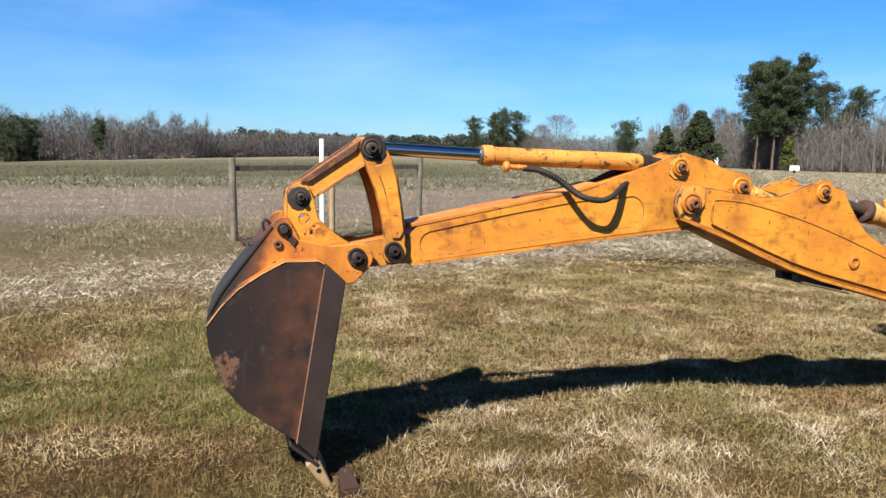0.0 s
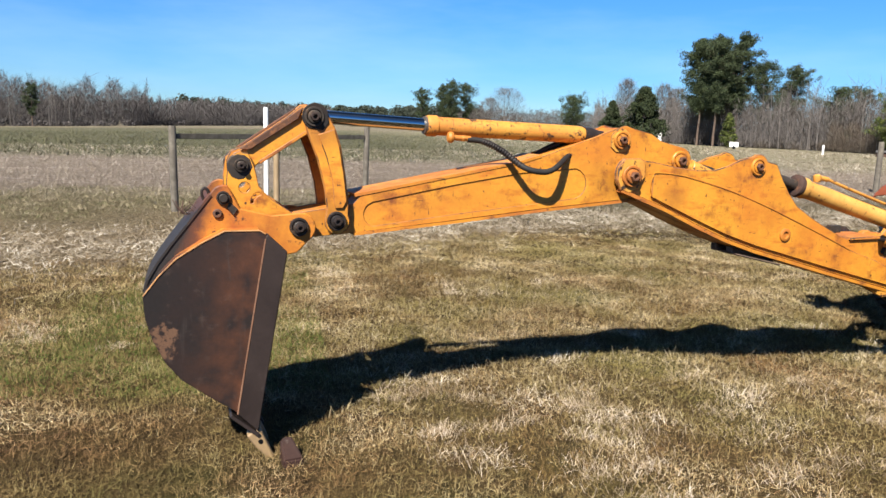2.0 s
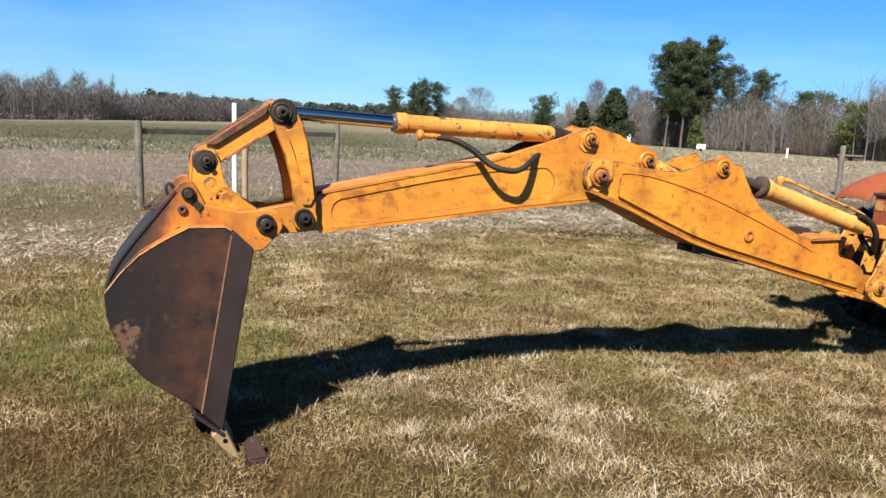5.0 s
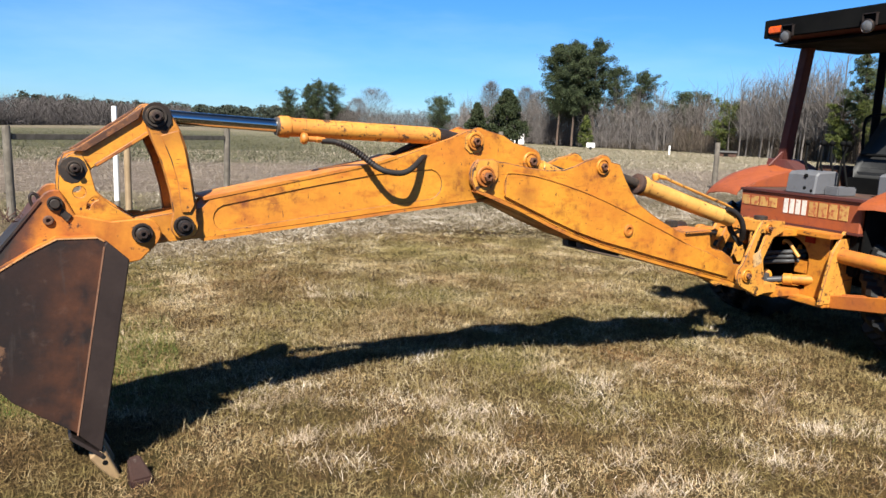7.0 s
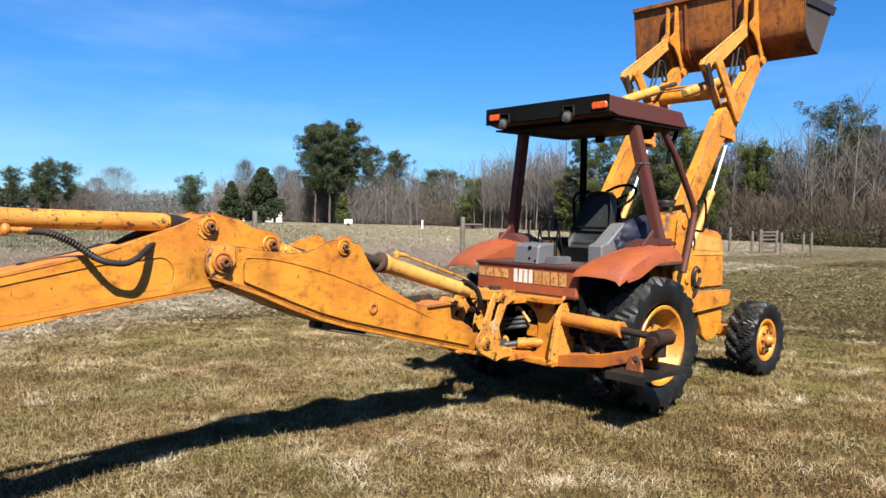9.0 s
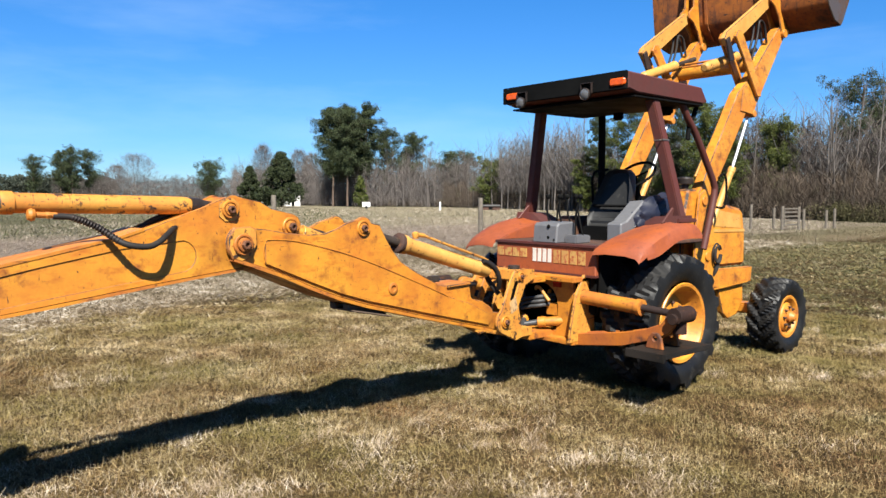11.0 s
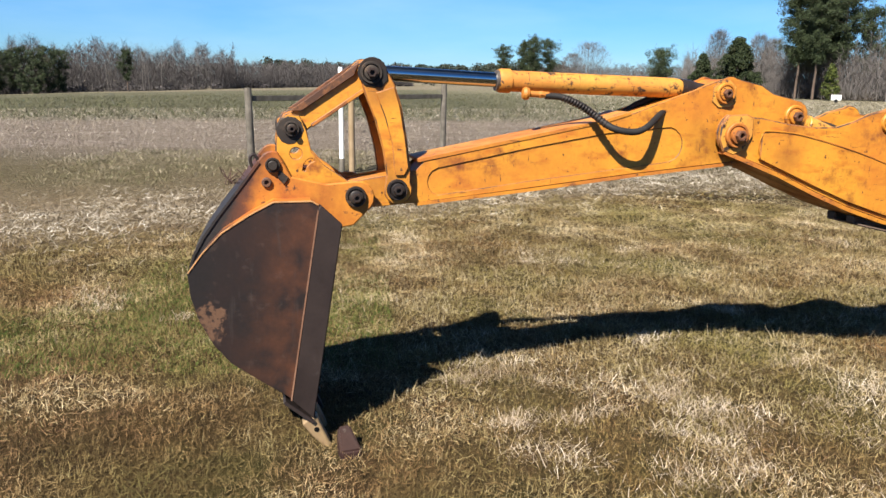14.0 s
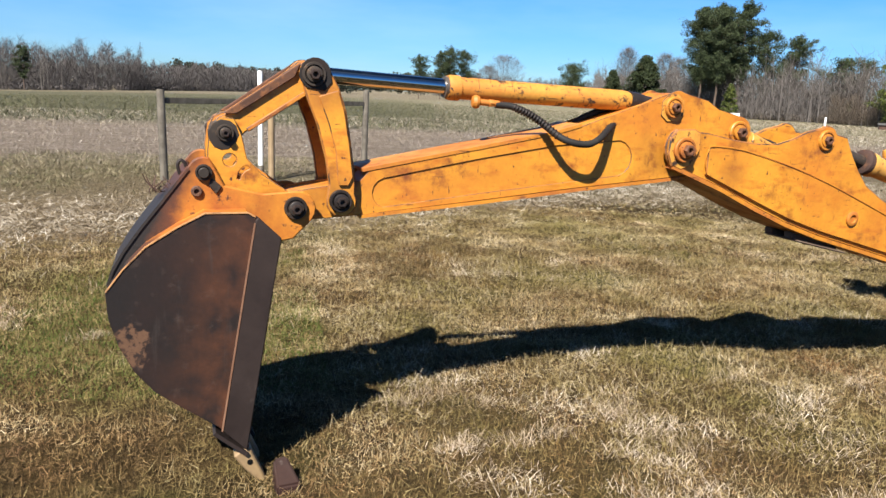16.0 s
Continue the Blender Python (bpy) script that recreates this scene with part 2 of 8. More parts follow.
BARK_PALE = surface("grey_bark", (0.107, 0.090, 0.078), (0.074, 0.062, 0.054), (0.162, 0.141, 0.128), rough=(0.85, 0.95), scale=1.0)
BARK_PINE = surface("brown_pine_bark", (0.087, 0.057, 0.040), (0.057, 0.039, 0.028), (0.128, 0.094, 0.074), rough=(0.85, 0.95), scale=1.0)


WORN_EDGE = surface("paint_worn_at_edges", (0.300, 0.105, 0.014), (0.120, 0.040, 0.012), (0.020, 0.012, 0.009), wear=(0.47, 0.58), wear_scale=9.0, scale=5.0, rough=(0.6, 0.85))
PAINTED = (YELLOW, YELLOW_OLD, YELLOW_RUST, YELLOW_PALE)


def chrome_material():
    m, nodes, links, bsdf = material("polished_chrome_rod")
    co = nodes.new("ShaderNodeTexCoord").outputs["Object"]
    smear = noise_ramp(nodes, links, co, 20.0, 0.4, 0.7)
    r = nodes.new("ShaderNodeMapRange")
    r.inputs["To Min"].default_value, r.inputs["To Max"].default_value = 0.07, 0.2
    links.new(smear, r.inputs["Value"])
    links.new(r.outputs[0], bsdf.inputs["Roughness"])
    bsdf.inputs["Base Color"].default_value = (0.42, 0.43, 0.45, 1)
    bsdf.inputs["Metallic"].default_value = 1.0
    return m


def lens_material(name, colour, rough=0.25):
    m, nodes, links, bsdf = material(name)
    co = nodes.new("ShaderNodeTexCoord").outputs["Object"]
    dirt = noise_ramp(nodes, links, co, 30.0, 0.4, 0.75)
    links.new(blend(nodes, links, dirt, colour, tuple(c * 0.6 for c in colour)), bsdf.inputs["Base Color"])
    bsdf.inputs["Roughness"].default_value = rough
    bsdf.inputs["Transmission Weight"].default_value = 0.15
    return m


CHROME = chrome_material()
AMBER = lens_material("amber_lamp_lens", (0.62, 0.085, 0.004))
LAMP_GLASS = lens_material("clear_lamp_lens", (0.13, 0.13, 0.135), 0.12)
RED_LENS = lens_material("red_lamp_lens", (0.35, 0.02, 0.01))


def bucket_side_material():
    """Dark ground-polished steel with rust along the welded edge and a flaked tan patch."""
    m, nodes, links, bsdf = material("dark_bucket_side_steel")
    co = nodes.new("ShaderNodeTexCoord").outputs["Object"]
    big = noise_ramp(nodes, links, co, 2.6, 0.36, 0.66)
    scuff = noise_ramp(nodes, links, co, 16.0, 0.58, 0.78, detail=8.0)
    grain = noise_ramp(nodes, links, co, 70.0, 0.3, 0.7)
    colour = blend(nodes, links, big, (0.015, 0.012, 0.0115), (0.024, 0.014, 0.012))
    colour = blend(nodes, links, scuff, colour, (0.050, 0.034, 0.028))
    # rust runs along the inner edge of the thick cutter strip
    edge = nodes.new("ShaderNodeVectorMath")
    edge.operation = "DOT_PRODUCT"
    links.new(co, edge.inputs[0])
    edge.inputs[1].default_value = EDGE_NORMAL
    band = nodes.new("ShaderNodeMapRange")
    band.inputs["From Min"].default_value, band.inputs["From Max"].default_value = EDGE_AT - 0.30, EDGE_AT
    links.new(edge.outputs["Value"], band.inputs["Value"])
    ragged = noise_ramp(nodes, links, co, 7.0, 0.35, 0.75)
    rust = nodes.new("ShaderNodeMath")
    rust.operation = "MULTIPLY"
    links.new(band.outputs[0], rust.inputs[0])
    links.new(ragged, rust.inputs[1])
    colour = blend(nodes, links, rust.outputs[0], colour, (0.104, 0.038, 0.018))
    # flaked patch
    gap = nodes.new("ShaderNodeVectorMath")
    gap.operation = "DISTANCE"
    wob = node(nodes, "TexNoise", Scale=18.0, Detail=6.0)
    links.new(co, wob.inputs["Vector"])
    shift = nodes.new("ShaderNodeVectorMath")
    shift.operation = "MULTIPLY_ADD"
    links.new(wob.outputs["Color"], shift.inputs[0])
    shift.inputs[1].default_value = (0.16, 0.16, 0.16)
    links.new(co, shift.inputs[2])
    links.new(shift.outputs[0], gap.inputs[0])
    gap.inputs[1].default_value = tuple(PATCH_AT + Vector((0.08, 0.08, 0.08)))
    near = nodes.new("ShaderNodeMapRange")
    near.inputs["From Min"].default_value, near.inputs["From Max"].default_value = 0.072, 0.060
    links.new(gap.outputs["Value"], near.inputs["Value"])
    broken = noise_ramp(nodes, links, co, 30.0, 0.42, 0.50, detail=6.0)
    flake = nodes.new("ShaderNodeMath")
    flake.operation = "MULTIPLY"
    links.new(near.outputs[0], flake.inputs[0])
    links.new(broken, flake.inputs[1])
    colour = blend(nodes, links, flake.outputs[0], colour, (0.105, 0.056, 0.034))
    run = nodes.new("ShaderNodeMapping")
    run.inputs["Scale"].default_value = (16.0, 16.0, 1.6)
    links.new(co, run.inputs[0])
    colour = blend(nodes, links, noise_ramp(nodes, links, run.outputs[0], 1.6, 0.60, 0.82, detail=7.0), colour, (0.046, 0.036, 0.032))
    colour = blend(nodes, links, 0.25, colour, blend(nodes, links, grain, (0.6, 0.6, 0.6), (1.25, 1.25, 1.25)), "MULTIPLY")
    links.new(colour, bsdf.inputs["Base Color"])
    bsdf.inputs["Roughness"].default_value, bsdf.inputs["Metallic"].default_value = 0.46, 0.15
    bsdf.inputs["Specular IOR Level"].default_value = 0.3
    b = node(nodes, "Bump", Strength=0.25, Distance=0.003)
    links.new(scuff, b.inputs["Height"])
    links.new(b.outputs[0], bsdf.inputs["Normal"])
    return m


def ear_material(name, shift):
    """Orange-yellow paint burnt and rubbed to black along the outer edge, rust between."""
    m, nodes, links, bsdf = material(name)
    co = nodes.new("ShaderNodeTexCoord").outputs["Object"]
    edge = nodes.new("ShaderNodeVectorMath")
    edge.operation = "DOT_PRODUCT"
    links.new(co, edge.inputs[0])
    edge.inputs[1].default_value = EAR_NORMAL
    ragged = node(nodes, "TexNoise", Scale=7.0, Detail=8.0, Roughness=0.65)
    links.new(co, ragged.inputs["Vector"])
    off = nodes.new("ShaderNodeMath")
    off.operation = "MULTIPLY_ADD"
    links.new(ragged.outputs["Fac"], off.inputs[0])
    off.inputs[1].default_value = -0.13
    links.new(edge.outputs["Value"], off.inputs[2])

    def zone(a, b):
        r = nodes.new("ShaderNodeMapRange")
        r.inputs["From Min"].default_value, r.inputs["From Max"].default_value = EAR_AT + shift + a, EAR_AT + shift + b
        links.new(off.outputs[0], r.inputs["Value"])
        return r.outputs[0]

    big = noise_ramp(nodes, links, co, 5.0, 0.40, 0.66)
    speck = noise_ramp(nodes, links, co, 26.0, 0.60, 0.68, detail=7.0)
    grain = noise_ramp(nodes, links, co, 70.0, 0.3, 0.7)
    paint = blend(nodes, links, big, (0.385, 0.138, 0.014), (0.215, 0.052, 0.009))
    paint = blend(nodes, links, speck, paint, (0.07, 0.024, 0.010))
    rust = blend(nodes, links, zone(0.005, 0.045), (0.085, 0.028, 0.012), paint)
    colour = blend(nodes, links, zone(-0.035, 0.012), (0.016, 0.012, 0.011), rust)
    colour = blend(nodes, links, 0.22, colour, blend(nodes, links, grain, (0.6, 0.6, 0.6), (1.25, 1.25, 1.25)), "MULTIPLY")
    links.new(colour, bsdf.inputs["Base Color"])
    bsdf.inputs["Roughness"].default_value = 0.6
    bsdf.inputs["Specular IOR Level"].default_value = 0.35
    b = node(nodes, "Bump", Strength=0.25, Distance=0.003)
    links.new(speck, b.inputs["Height"])
    links.new(b.outputs[0], bsdf.inputs["Normal"])
    return m


# ---- building helpers ----
def part(name, bm, mat, parent=None, label="", smooth=False):
    """Links a bmesh as one mesh object, under a thing or a part."""
    bm.normal_update()
    me = bpy.data.meshes.new(name)
    bm.to_mesh(me)
    bm.free()
    me.materials.append(mat)
    me.materials.append(WORN_EDGE if mat in PAINTED else mat)
    if smooth:
        me.polygons.foreach_set("use_smooth", [True] * len(me.polygons))
        me.set_sharp_from_angle(angle=radians(38))
    ob = new(name, me)
    ob.parent = parent
    return tagged(ob, label)


def mesh_of(name, verts, faces, mat, parent=None, label="", smooth=False):
    me = bpy.data.meshes.new(name)
    faces = np.asarray(faces, np.int32)
    k = faces.shape[1]
    me.vertices.add(len(verts))
    me.vertices.foreach_set("co", np.asarray(verts, np.float32).ravel())
    me.loops.add(faces.size)
    me.loops.foreach_set("vertex_index", faces.ravel())
    me.polygons.add(len(faces))
    me.polygons.foreach_set("loop_start", np.arange(0, faces.size, k, dtype=np.int32))
    me.polygons.foreach_set("loop_total", np.full(len(faces), k, np.int32))
    if smooth:
        me.polygons.foreach_set("use_smooth", np.ones(len(faces), bool))
    me.update(calc_edges=True)
    me.materials.append(mat)
    ob = new(name, me)
    ob.parent = parent
    return tagged(ob, label)


def thing(name, label, category, at=(0, 0, 0), turn=0.0, group="", kind=""):
    ob = new(name)
    ob.location, ob.rotation_euler = at, (0, 0, radians(turn))
    ob.empty_display_size = 0.2
    return tagged(ob, label, category, group, kind)


PLAIN = Matrix.Identity(4)


def bm_new():
    return bmesh.new()


def plate(bm, outline, o0, o1, m=PLAIN, holes=(), bevel=0.006, axes="xz"):
    """A plate cut to an outline (along, up) and as thick as o0 to o1 across; holes are outlines too."""
    spot = {"xz": lambda a, b, c: (a, c, b), "yz": lambda a, b, c: (c, a, b), "xy": lambda a, b, c: (a, b, c)}[axes]
    own = bmesh.new()
    edges = []
    for loop in (outline, *holes):
        vs = [own.verts.new(spot(a, b, o0)) for a, b in loop]
        edges += [own.edges.new((vs[n], vs[(n + 1) % len(vs)])) for n in range(len(vs))]
    if holes:
        bmesh.ops.triangle_fill(own, edges=edges, use_beauty=True)
    else:
        own.faces.new(list(own.verts))
    away = Vector(spot(0, 0, o1)) - Vector(spot(0, 0, o0))
    made = bmesh.ops.extrude_face_region(own, geom=list(own.faces))
    bmesh.ops.translate(own, verts=[v for v in made["geom"] if isinstance(v, bmesh.types.BMVert)], vec=away)
    bmesh.ops.recalc_face_normals(own, faces=own.faces)
    if bevel:
        sharp = [e for e in own.edges if len(e.link_faces) == 2 and e.calc_face_angle(0) > 0.9]
        cut = bmesh.ops.bevel(own, geom=sharp, offset=bevel, segments=1, affect="EDGES", clamp_overlap=True)
        for f in cut["faces"]:
            f.material_index = 1
    pour(bm, own, m)


def pour(bm, own, m=PLAIN):
    """Adds one bmesh to another, moved by m."""
    if m is not PLAIN:
        bmesh.ops.transform(own, matrix=m, verts=own.verts)
    at = {}
    for v in own.verts:
        at[v] = bm.verts.new(v.co)
    for f in own.faces:
        try:
            bm.faces.new([at[v] for v in f.verts]).material_index = f.material_index
        except ValueError:
            pass
    own.free()


def box(bm, lo, hi, m=PLAIN, bevel=0.006):
    own = bmesh.new()
    bmesh.ops.create_cube(own, size=1.0)
    size, mid = Vector(hi) - Vector(lo), (Vector(hi) + Vector(lo)) / 2
    bmesh.ops.transform(own, matrix=Matrix.Translation(mid) @ Matrix.Diagonal((*size, 1)), verts=own.verts)
    if bevel:
        bmesh.ops.bevel(own, geom=list(own.edges), offset=min(bevel, min(size) * 0.3), segments=2, affect="EDGES")
    pour(bm, own, m)


def lathe(bm, a, b, rings, m=PLAIN, segments=24, closed=True):
    """Turned about the line a to b: rings of (distance along in metres, radius)."""
    a, b = Vector(a), Vector(b)
    way = (b - a).normalized()
    turn = way.to_track_quat("Z", "Y").to_matrix().to_4x4()
    own = bmesh.new()
    loops = []
    for d, r in rings:
        loops.append([own.verts.new((r * math.cos(2 * math.pi * k / segments), r * math.sin(2 * math.pi * k / segments), d)) for k in range(segments)])
    for lo, hi in zip(loops, loops[1:]):
        for k in range(segments):
            own.faces.new((lo[k], lo[(k + 1) % segments], hi[(k + 1) % segments], hi[k]))
    if closed:
        own.faces.new(loops[0][::-1])
        own.faces.new(loops[-1])
    bmesh.ops.transform(own, matrix=m @ Matrix.Translation(a) @ turn, verts=own.verts)
    pour(bm, own)


def rod(bm, a, b, r, m=PLAIN, segments=16, edge=0.003):
    n = (Vector(b) - Vector(a)).length
    e = min(edge, r * 0.4, n * 0.3)
    lathe(bm, a, b, [(0, r - e), (e, r), (n - e, r), (n, r - e)], m, segments)


def pipe(bm, points, r, m=PLAIN, segments=10, steps=6):
    """A bent tube through points, rounded between them."""
    pts = [Vector(p) for p in points]
    way = []
    ext = [2 * pts[0] - pts[1], *pts, 2 * pts[-1] - pts[-2]]
    for n in range(1, len(ext) - 2):
        p0, p1, p2, p3 = ext[n - 1: n + 3]
        for k in range(steps):
            t = k / steps
            way.append(0.5 * (2 * p1 + (p2 - p0) * t + (2 * p0 - 5 * p1 + 4 * p2 - p3) * t * t + (3 * p1 - p0 - 3 * p2 + p3) * t ** 3))
    way.append(pts[-1])
    own = bmesh.new()
    loops = []
    side = None
    for n, p in enumerate(way):
        d = (way[min(n + 1, len(way) - 1)] - way[max(n - 1, 0)]).normalized()
        side = d.orthogonal().normalized() if side is None else (side - d * side.dot(d)).normalized()
        up = d.cross(side)
        loops.append([own.verts.new(p + r * (math.cos(2 * math.pi * k / segments) * side + math.sin(2 * math.pi * k / segments) * up)) for k in range(segments)])
    for lo, hi in zip(loops, loops[1:]):
        for k in range(segments):
            own.faces.new((lo[k], lo[(k + 1) % segments], hi[(k + 1) % segments], hi[k]))
    own.faces.new(loops[0][::-1])
    own.faces.new(loops[-1])
    bmesh.ops.recalc_face_normals(own, faces=own.faces)
    pour(bm, own, m)


def arc(centre, r, start, end, n=8):
    return [(centre[0] + r * math.cos(radians(start + (end - start) * k / n)), centre[1] + r * math.sin(radians(start + (end - start) * k / n))) for k in range(n + 1)]


def ring(centre, r, n=20):
    return [(centre[0] + r * math.cos(2 * math.pi * k / n), centre[1] + r * math.sin(2 * math.pi * k / n)) for k in range(n)]


def inset(outline, d):
    """An outline moved inwards by d (counter-clockwise outlines)."""
    out = []
    n = len(outline)
    area = sum(outline[k][0] * outline[(k + 1) % n][1] - outline[(k + 1) % n][0] * outline[k][1] for k in range(n))
    turn = 1 if area > 0 else -1
    for k in range(n):
        p, q, r = Vector(outline[k - 1]), Vector(outline[k]), Vector(outline[(k + 1) % n])
        a, b = (q - p).normalized(), (r - q).normalized()
        na, nb = Vector((-a.y, a.x)) * turn, Vector((-b.y, b.x)) * turn
        mid = (na + nb).normalized()
        out.append(tuple(q + mid * d / max(0.5, mid.dot(na))))
    return out


def sheet(bm, profile, o0, o1, thick, m=PLAIN, axes="xz"):
    """A bent plate: a profile line (along, up) given thickness, o0 to o1 across."""
    n = len(profile)
    norms = []
    for k in range(n):
        d = Vector(profile[min(k + 1, n - 1)]) - Vector(profile[max(k - 1, 0)])
        d.normalize()
        norms.append(Vector((-d.y, d.x)))
    back = [tuple(Vector(p) + nn * thick) for p, nn in zip(profile, norms)]
    plate(bm, list(profile) + back[::-1], o0, o1, m, bevel=0, axes=axes)


# ---- the machine: origin under the middle of its rear axle, x ahead, y to its left ----
RIDGE = [(-4.635, 1.047), (-4.772, 0.226)]
_d = (Vector(RIDGE[0]) - Vector(RIDGE[1])).normalized()
EDGE_NORMAL = tuple(BOOM_FRAME.to_3x3() @ Vector((_d.y, 0, -_d.x)))
EDGE_AT = (BOOM_FRAME @ Vector((RIDGE[0][0], -0.3, RIDGE[0][1]))).dot(Vector(EDGE_NORMAL))
PATCH_AT = BOOM_FRAME @ Vector((-5.085, -0.30, 0.60))
BUCKET_SIDE = bucket_side_material()
EAR_NORMAL = tuple(BOOM_FRAME.to_3x3() @ Vector((0.95, 0, -0.31)))
EAR_AT = (BOOM_FRAME @ Vector((-5.00, -0.18, 1.03))).dot(Vector(EAR_NORMAL))
EAR_PAINT = ear_material("worn_bucket_ear_paint", -0.022)
SHELL_PAINT = ear_material("rubbed_shell_paint", -0.065)
machine = thing("backhoe_loader", "weathered yellow backhoe loader with orange-red fenders, parked on grass", "backhoe loader")
F = BOOM_FRAME


def pin_head(name, parent, at, out, r, mat, m=F, length=0.05, nut=True):
    """A pivot pin's end: collar and washer, with a rusty nut of its own, on both sides."""
    for side in (-1, 1):
        bm = bm_new()
        o = side * out
        a = (at[0], o - side * 0.02, at[1])
        b = (at[0], o + side * length, at[1])
        lathe(bm, a, b, [(0, r), (0.030, r), (0.034, r * 0.94), (0.034, r * 0.78), (0.026, r * 0.74), (0.026, r * 0.66), (0.02 + length * 0.55, r * 0.64), (0.02 + length * 0.6, r * 0.55), (0.02 + length * 0.6, 0.004)], m, 26)
        part(name, bm, mat, parent, smooth=True)
        if nut:
            bm = bm_new()
            lathe(bm, (at[0], o + side * (length * 0.5), at[1]), (at[0], o + side * (length + 0.02), at[1]), [(0, r * 0.46), (0.012 + length * 0.2, r * 0.46), (0.016 + length * 0.25, r * 0.40), (0.016 + length * 0.25, r * 0.25), (length * 0.2, r * 0.22)], m, 6)
            part("nut", bm, NUT_RUST if mat is not GREASE else STEEL_DARK, parent, "rusty nut" if mat is not GREASE else "")


# boom
bm = bm_new()
BOOM = (arc((-2.645, 1.342), 0.102, 120, 235, 6) + [(-2.40, 1.150), (-2.18, 1.052), (-1.97, 0.968), (-1.75, 0.897), (-1.49, 0.829), (-1.20, 0.752), (-0.926, 0.682), (-0.47, 0.566)]
        + arc((-0.366, 0.612), 0.075, -110, 60, 6) + [(-0.452, 0.70), (-0.465, 0.728), (-0.495, 0.750), (-0.585, 0.800), (-0.690, 0.824), (-0.712, 0.842), (-0.730, 0.930), (-0.750, 0.948), (-0.86, 0.942), (-0.97, 0.940), (-1.06, 0.965),
        (-1.163, 1.012), (-1.31, 1.082), (-1.436, 1.155), (-1.51, 1.235),
        (-1.565, 1.31), (-1.625, 1.41)] + arc((-1.765, 1.392), 0.075, 25, 125, 5) + [(-1.90, 1.432), (-1.99, 1.395), (-2.08, 1.370), (-2.20, 1.368), (-2.35, 1.385), (-2.50, 1.412)])
WEB = [(-2.51, 1.335), (-2.49, 1.352), (-2.30, 1.335), (-1.969, 1.252), (-1.70, 1.162), (-1.489, 1.080), (-1.25, 0.985), (-0.987, 0.876)]
for o in (-0.15, 0.128):
    plate(bm, BOOM, o, o + 0.022, F)
boom = part("boom", bm, YELLOW, machine, "weathered yellow welded boom")
for side, o in ((-1, -0.166), (1, 0.1505)):
    bm = bm_new()
    low = [(-2.51, 1.215), (-2.18, 1.076), (-1.97, 0.992), (-1.75, 0.921), (-1.49, 0.853), (-1.20, 0.776), (-0.926, 0.706), (-0.52, 0.604), (-0.50, 0.64), (-0.53, 0.70), (-0.75, 0.80)]
    plate(bm, low + WEB[::-1], o, o + 0.0155, F, bevel=0.004)
    part("reinforcing_plate", bm, YELLOW, boom)
bm = bm_new()
UNDER = [(-2.70, 1.262), (-2.40, 1.150), (-2.18, 1.052), (-1.97, 0.968), (-1.75, 0.897), (-1.49, 0.829), (-1.20, 0.752), (-0.926, 0.682), (-0.47, 0.566)]
sheet(bm, UNDER, -0.164, 0.150, -0.020, F)
part("bottom_flange", bm, YELLOW_RUST, boom, "rust-edged bottom flange")
bm = bm_new()
sheet(bm, [(-2.30, 1.30), (-2.05, 1.262), (-1.80, 1.18), (-1.489, 1.068), (-1.2, 0.96), (-0.9, 0.84), (-0.55, 0.76)], -0.128, 0.128, 0.015, F)
part("top_plate", bm, YELLOW, boom)
bm = bm_new()
plate(bm, [(-0.99, 0.934), (-0.735, 0.938), (-0.735, 0.958), (-0.99, 0.954)], -0.168, 0.168, F)
part("stop_pad", bm, YELLOW_RUST, boom)
bm = bm_new()
box(bm, (-1.13, -0.145, 0.985), (-1.05, -0.09, 1.030), F)
part("rubber_stop", bm, GREASE, boom)
bm = bm_new()
for o in (-0.10, 0.04):
    plate(bm, [(-1.855, 0.906), (-1.525, 0.830), (-1.525, 0.798), (-1.855, 0.868)], o, o + 0.06, F)
plate(bm, [(-1.855, 0.872), (-1.525, 0.800), (-1.525, 0.788), (-1.855, 0.860)], -0.16, 0.10, F)
part("lock_bracket", bm, LOCK_STEEL, boom, "brown rusty lock bracket under the boom")
for o in (-0.1665, 0.1510):
    bm = bm_new()
    plate(bm, [(-2.74, 1.31), (-2.715, 1.255), (-2.66, 1.236), (-2.60, 1.262), (-2.56, 1.33), (-2.565, 1.415), (-2.60, 1.432), (-2.70, 1.428), (-2.735, 1.385)], o, o + 0.0155, F, bevel=0.006)
    part("boss_plate", bm, YELLOW_OLD, boom)
    bm = bm_new()
    side_o = o + (-0.002 if o < 0 else 0.0175)
    pipe(bm, [(p[0], side_o, p[1]) for p in [(-2.51, 1.225), (-2.525, 1.29)] + WEB], 0.0028, F, 6, 3)
    part("weld_seam", bm, YELLOW_RUST, boom, "rust-stained weld seam")
pin_head("elbow_pin", boom, (-2.655, 1.333), 0.170, 0.060, YELLOW_RUST, length=0.045)
pin_head("cylinder_pin", boom, (-1.772, 1.393), 0.150, 0.052, YELLOW_RUST, length=0.022)
for side in (-1, 1):
    bm = bm_new()
    lathe(bm, (-1.530, side * 0.165, 0.984), (-1.530, side * 0.180, 0.984), [(0, 0.040), (0.010, 0.040), (0.014, 0.033), (0.014, 0.022), (0.004, 0.020)], F, 20)
    part("bushing_ring", bm, YELLOW_RUST, boom, smooth=True)
bm = bm_new()
pipe(bm, [(-2.25, 0.06, 1.40), (-1.95, 0.05, 1.36), (-1.6, 0.05, 1.22), (-1.2, 0.05, 1.05), (-0.8, 0.05, 0.93), (-0.45, 0.04, 0.9)], 0.018, F)
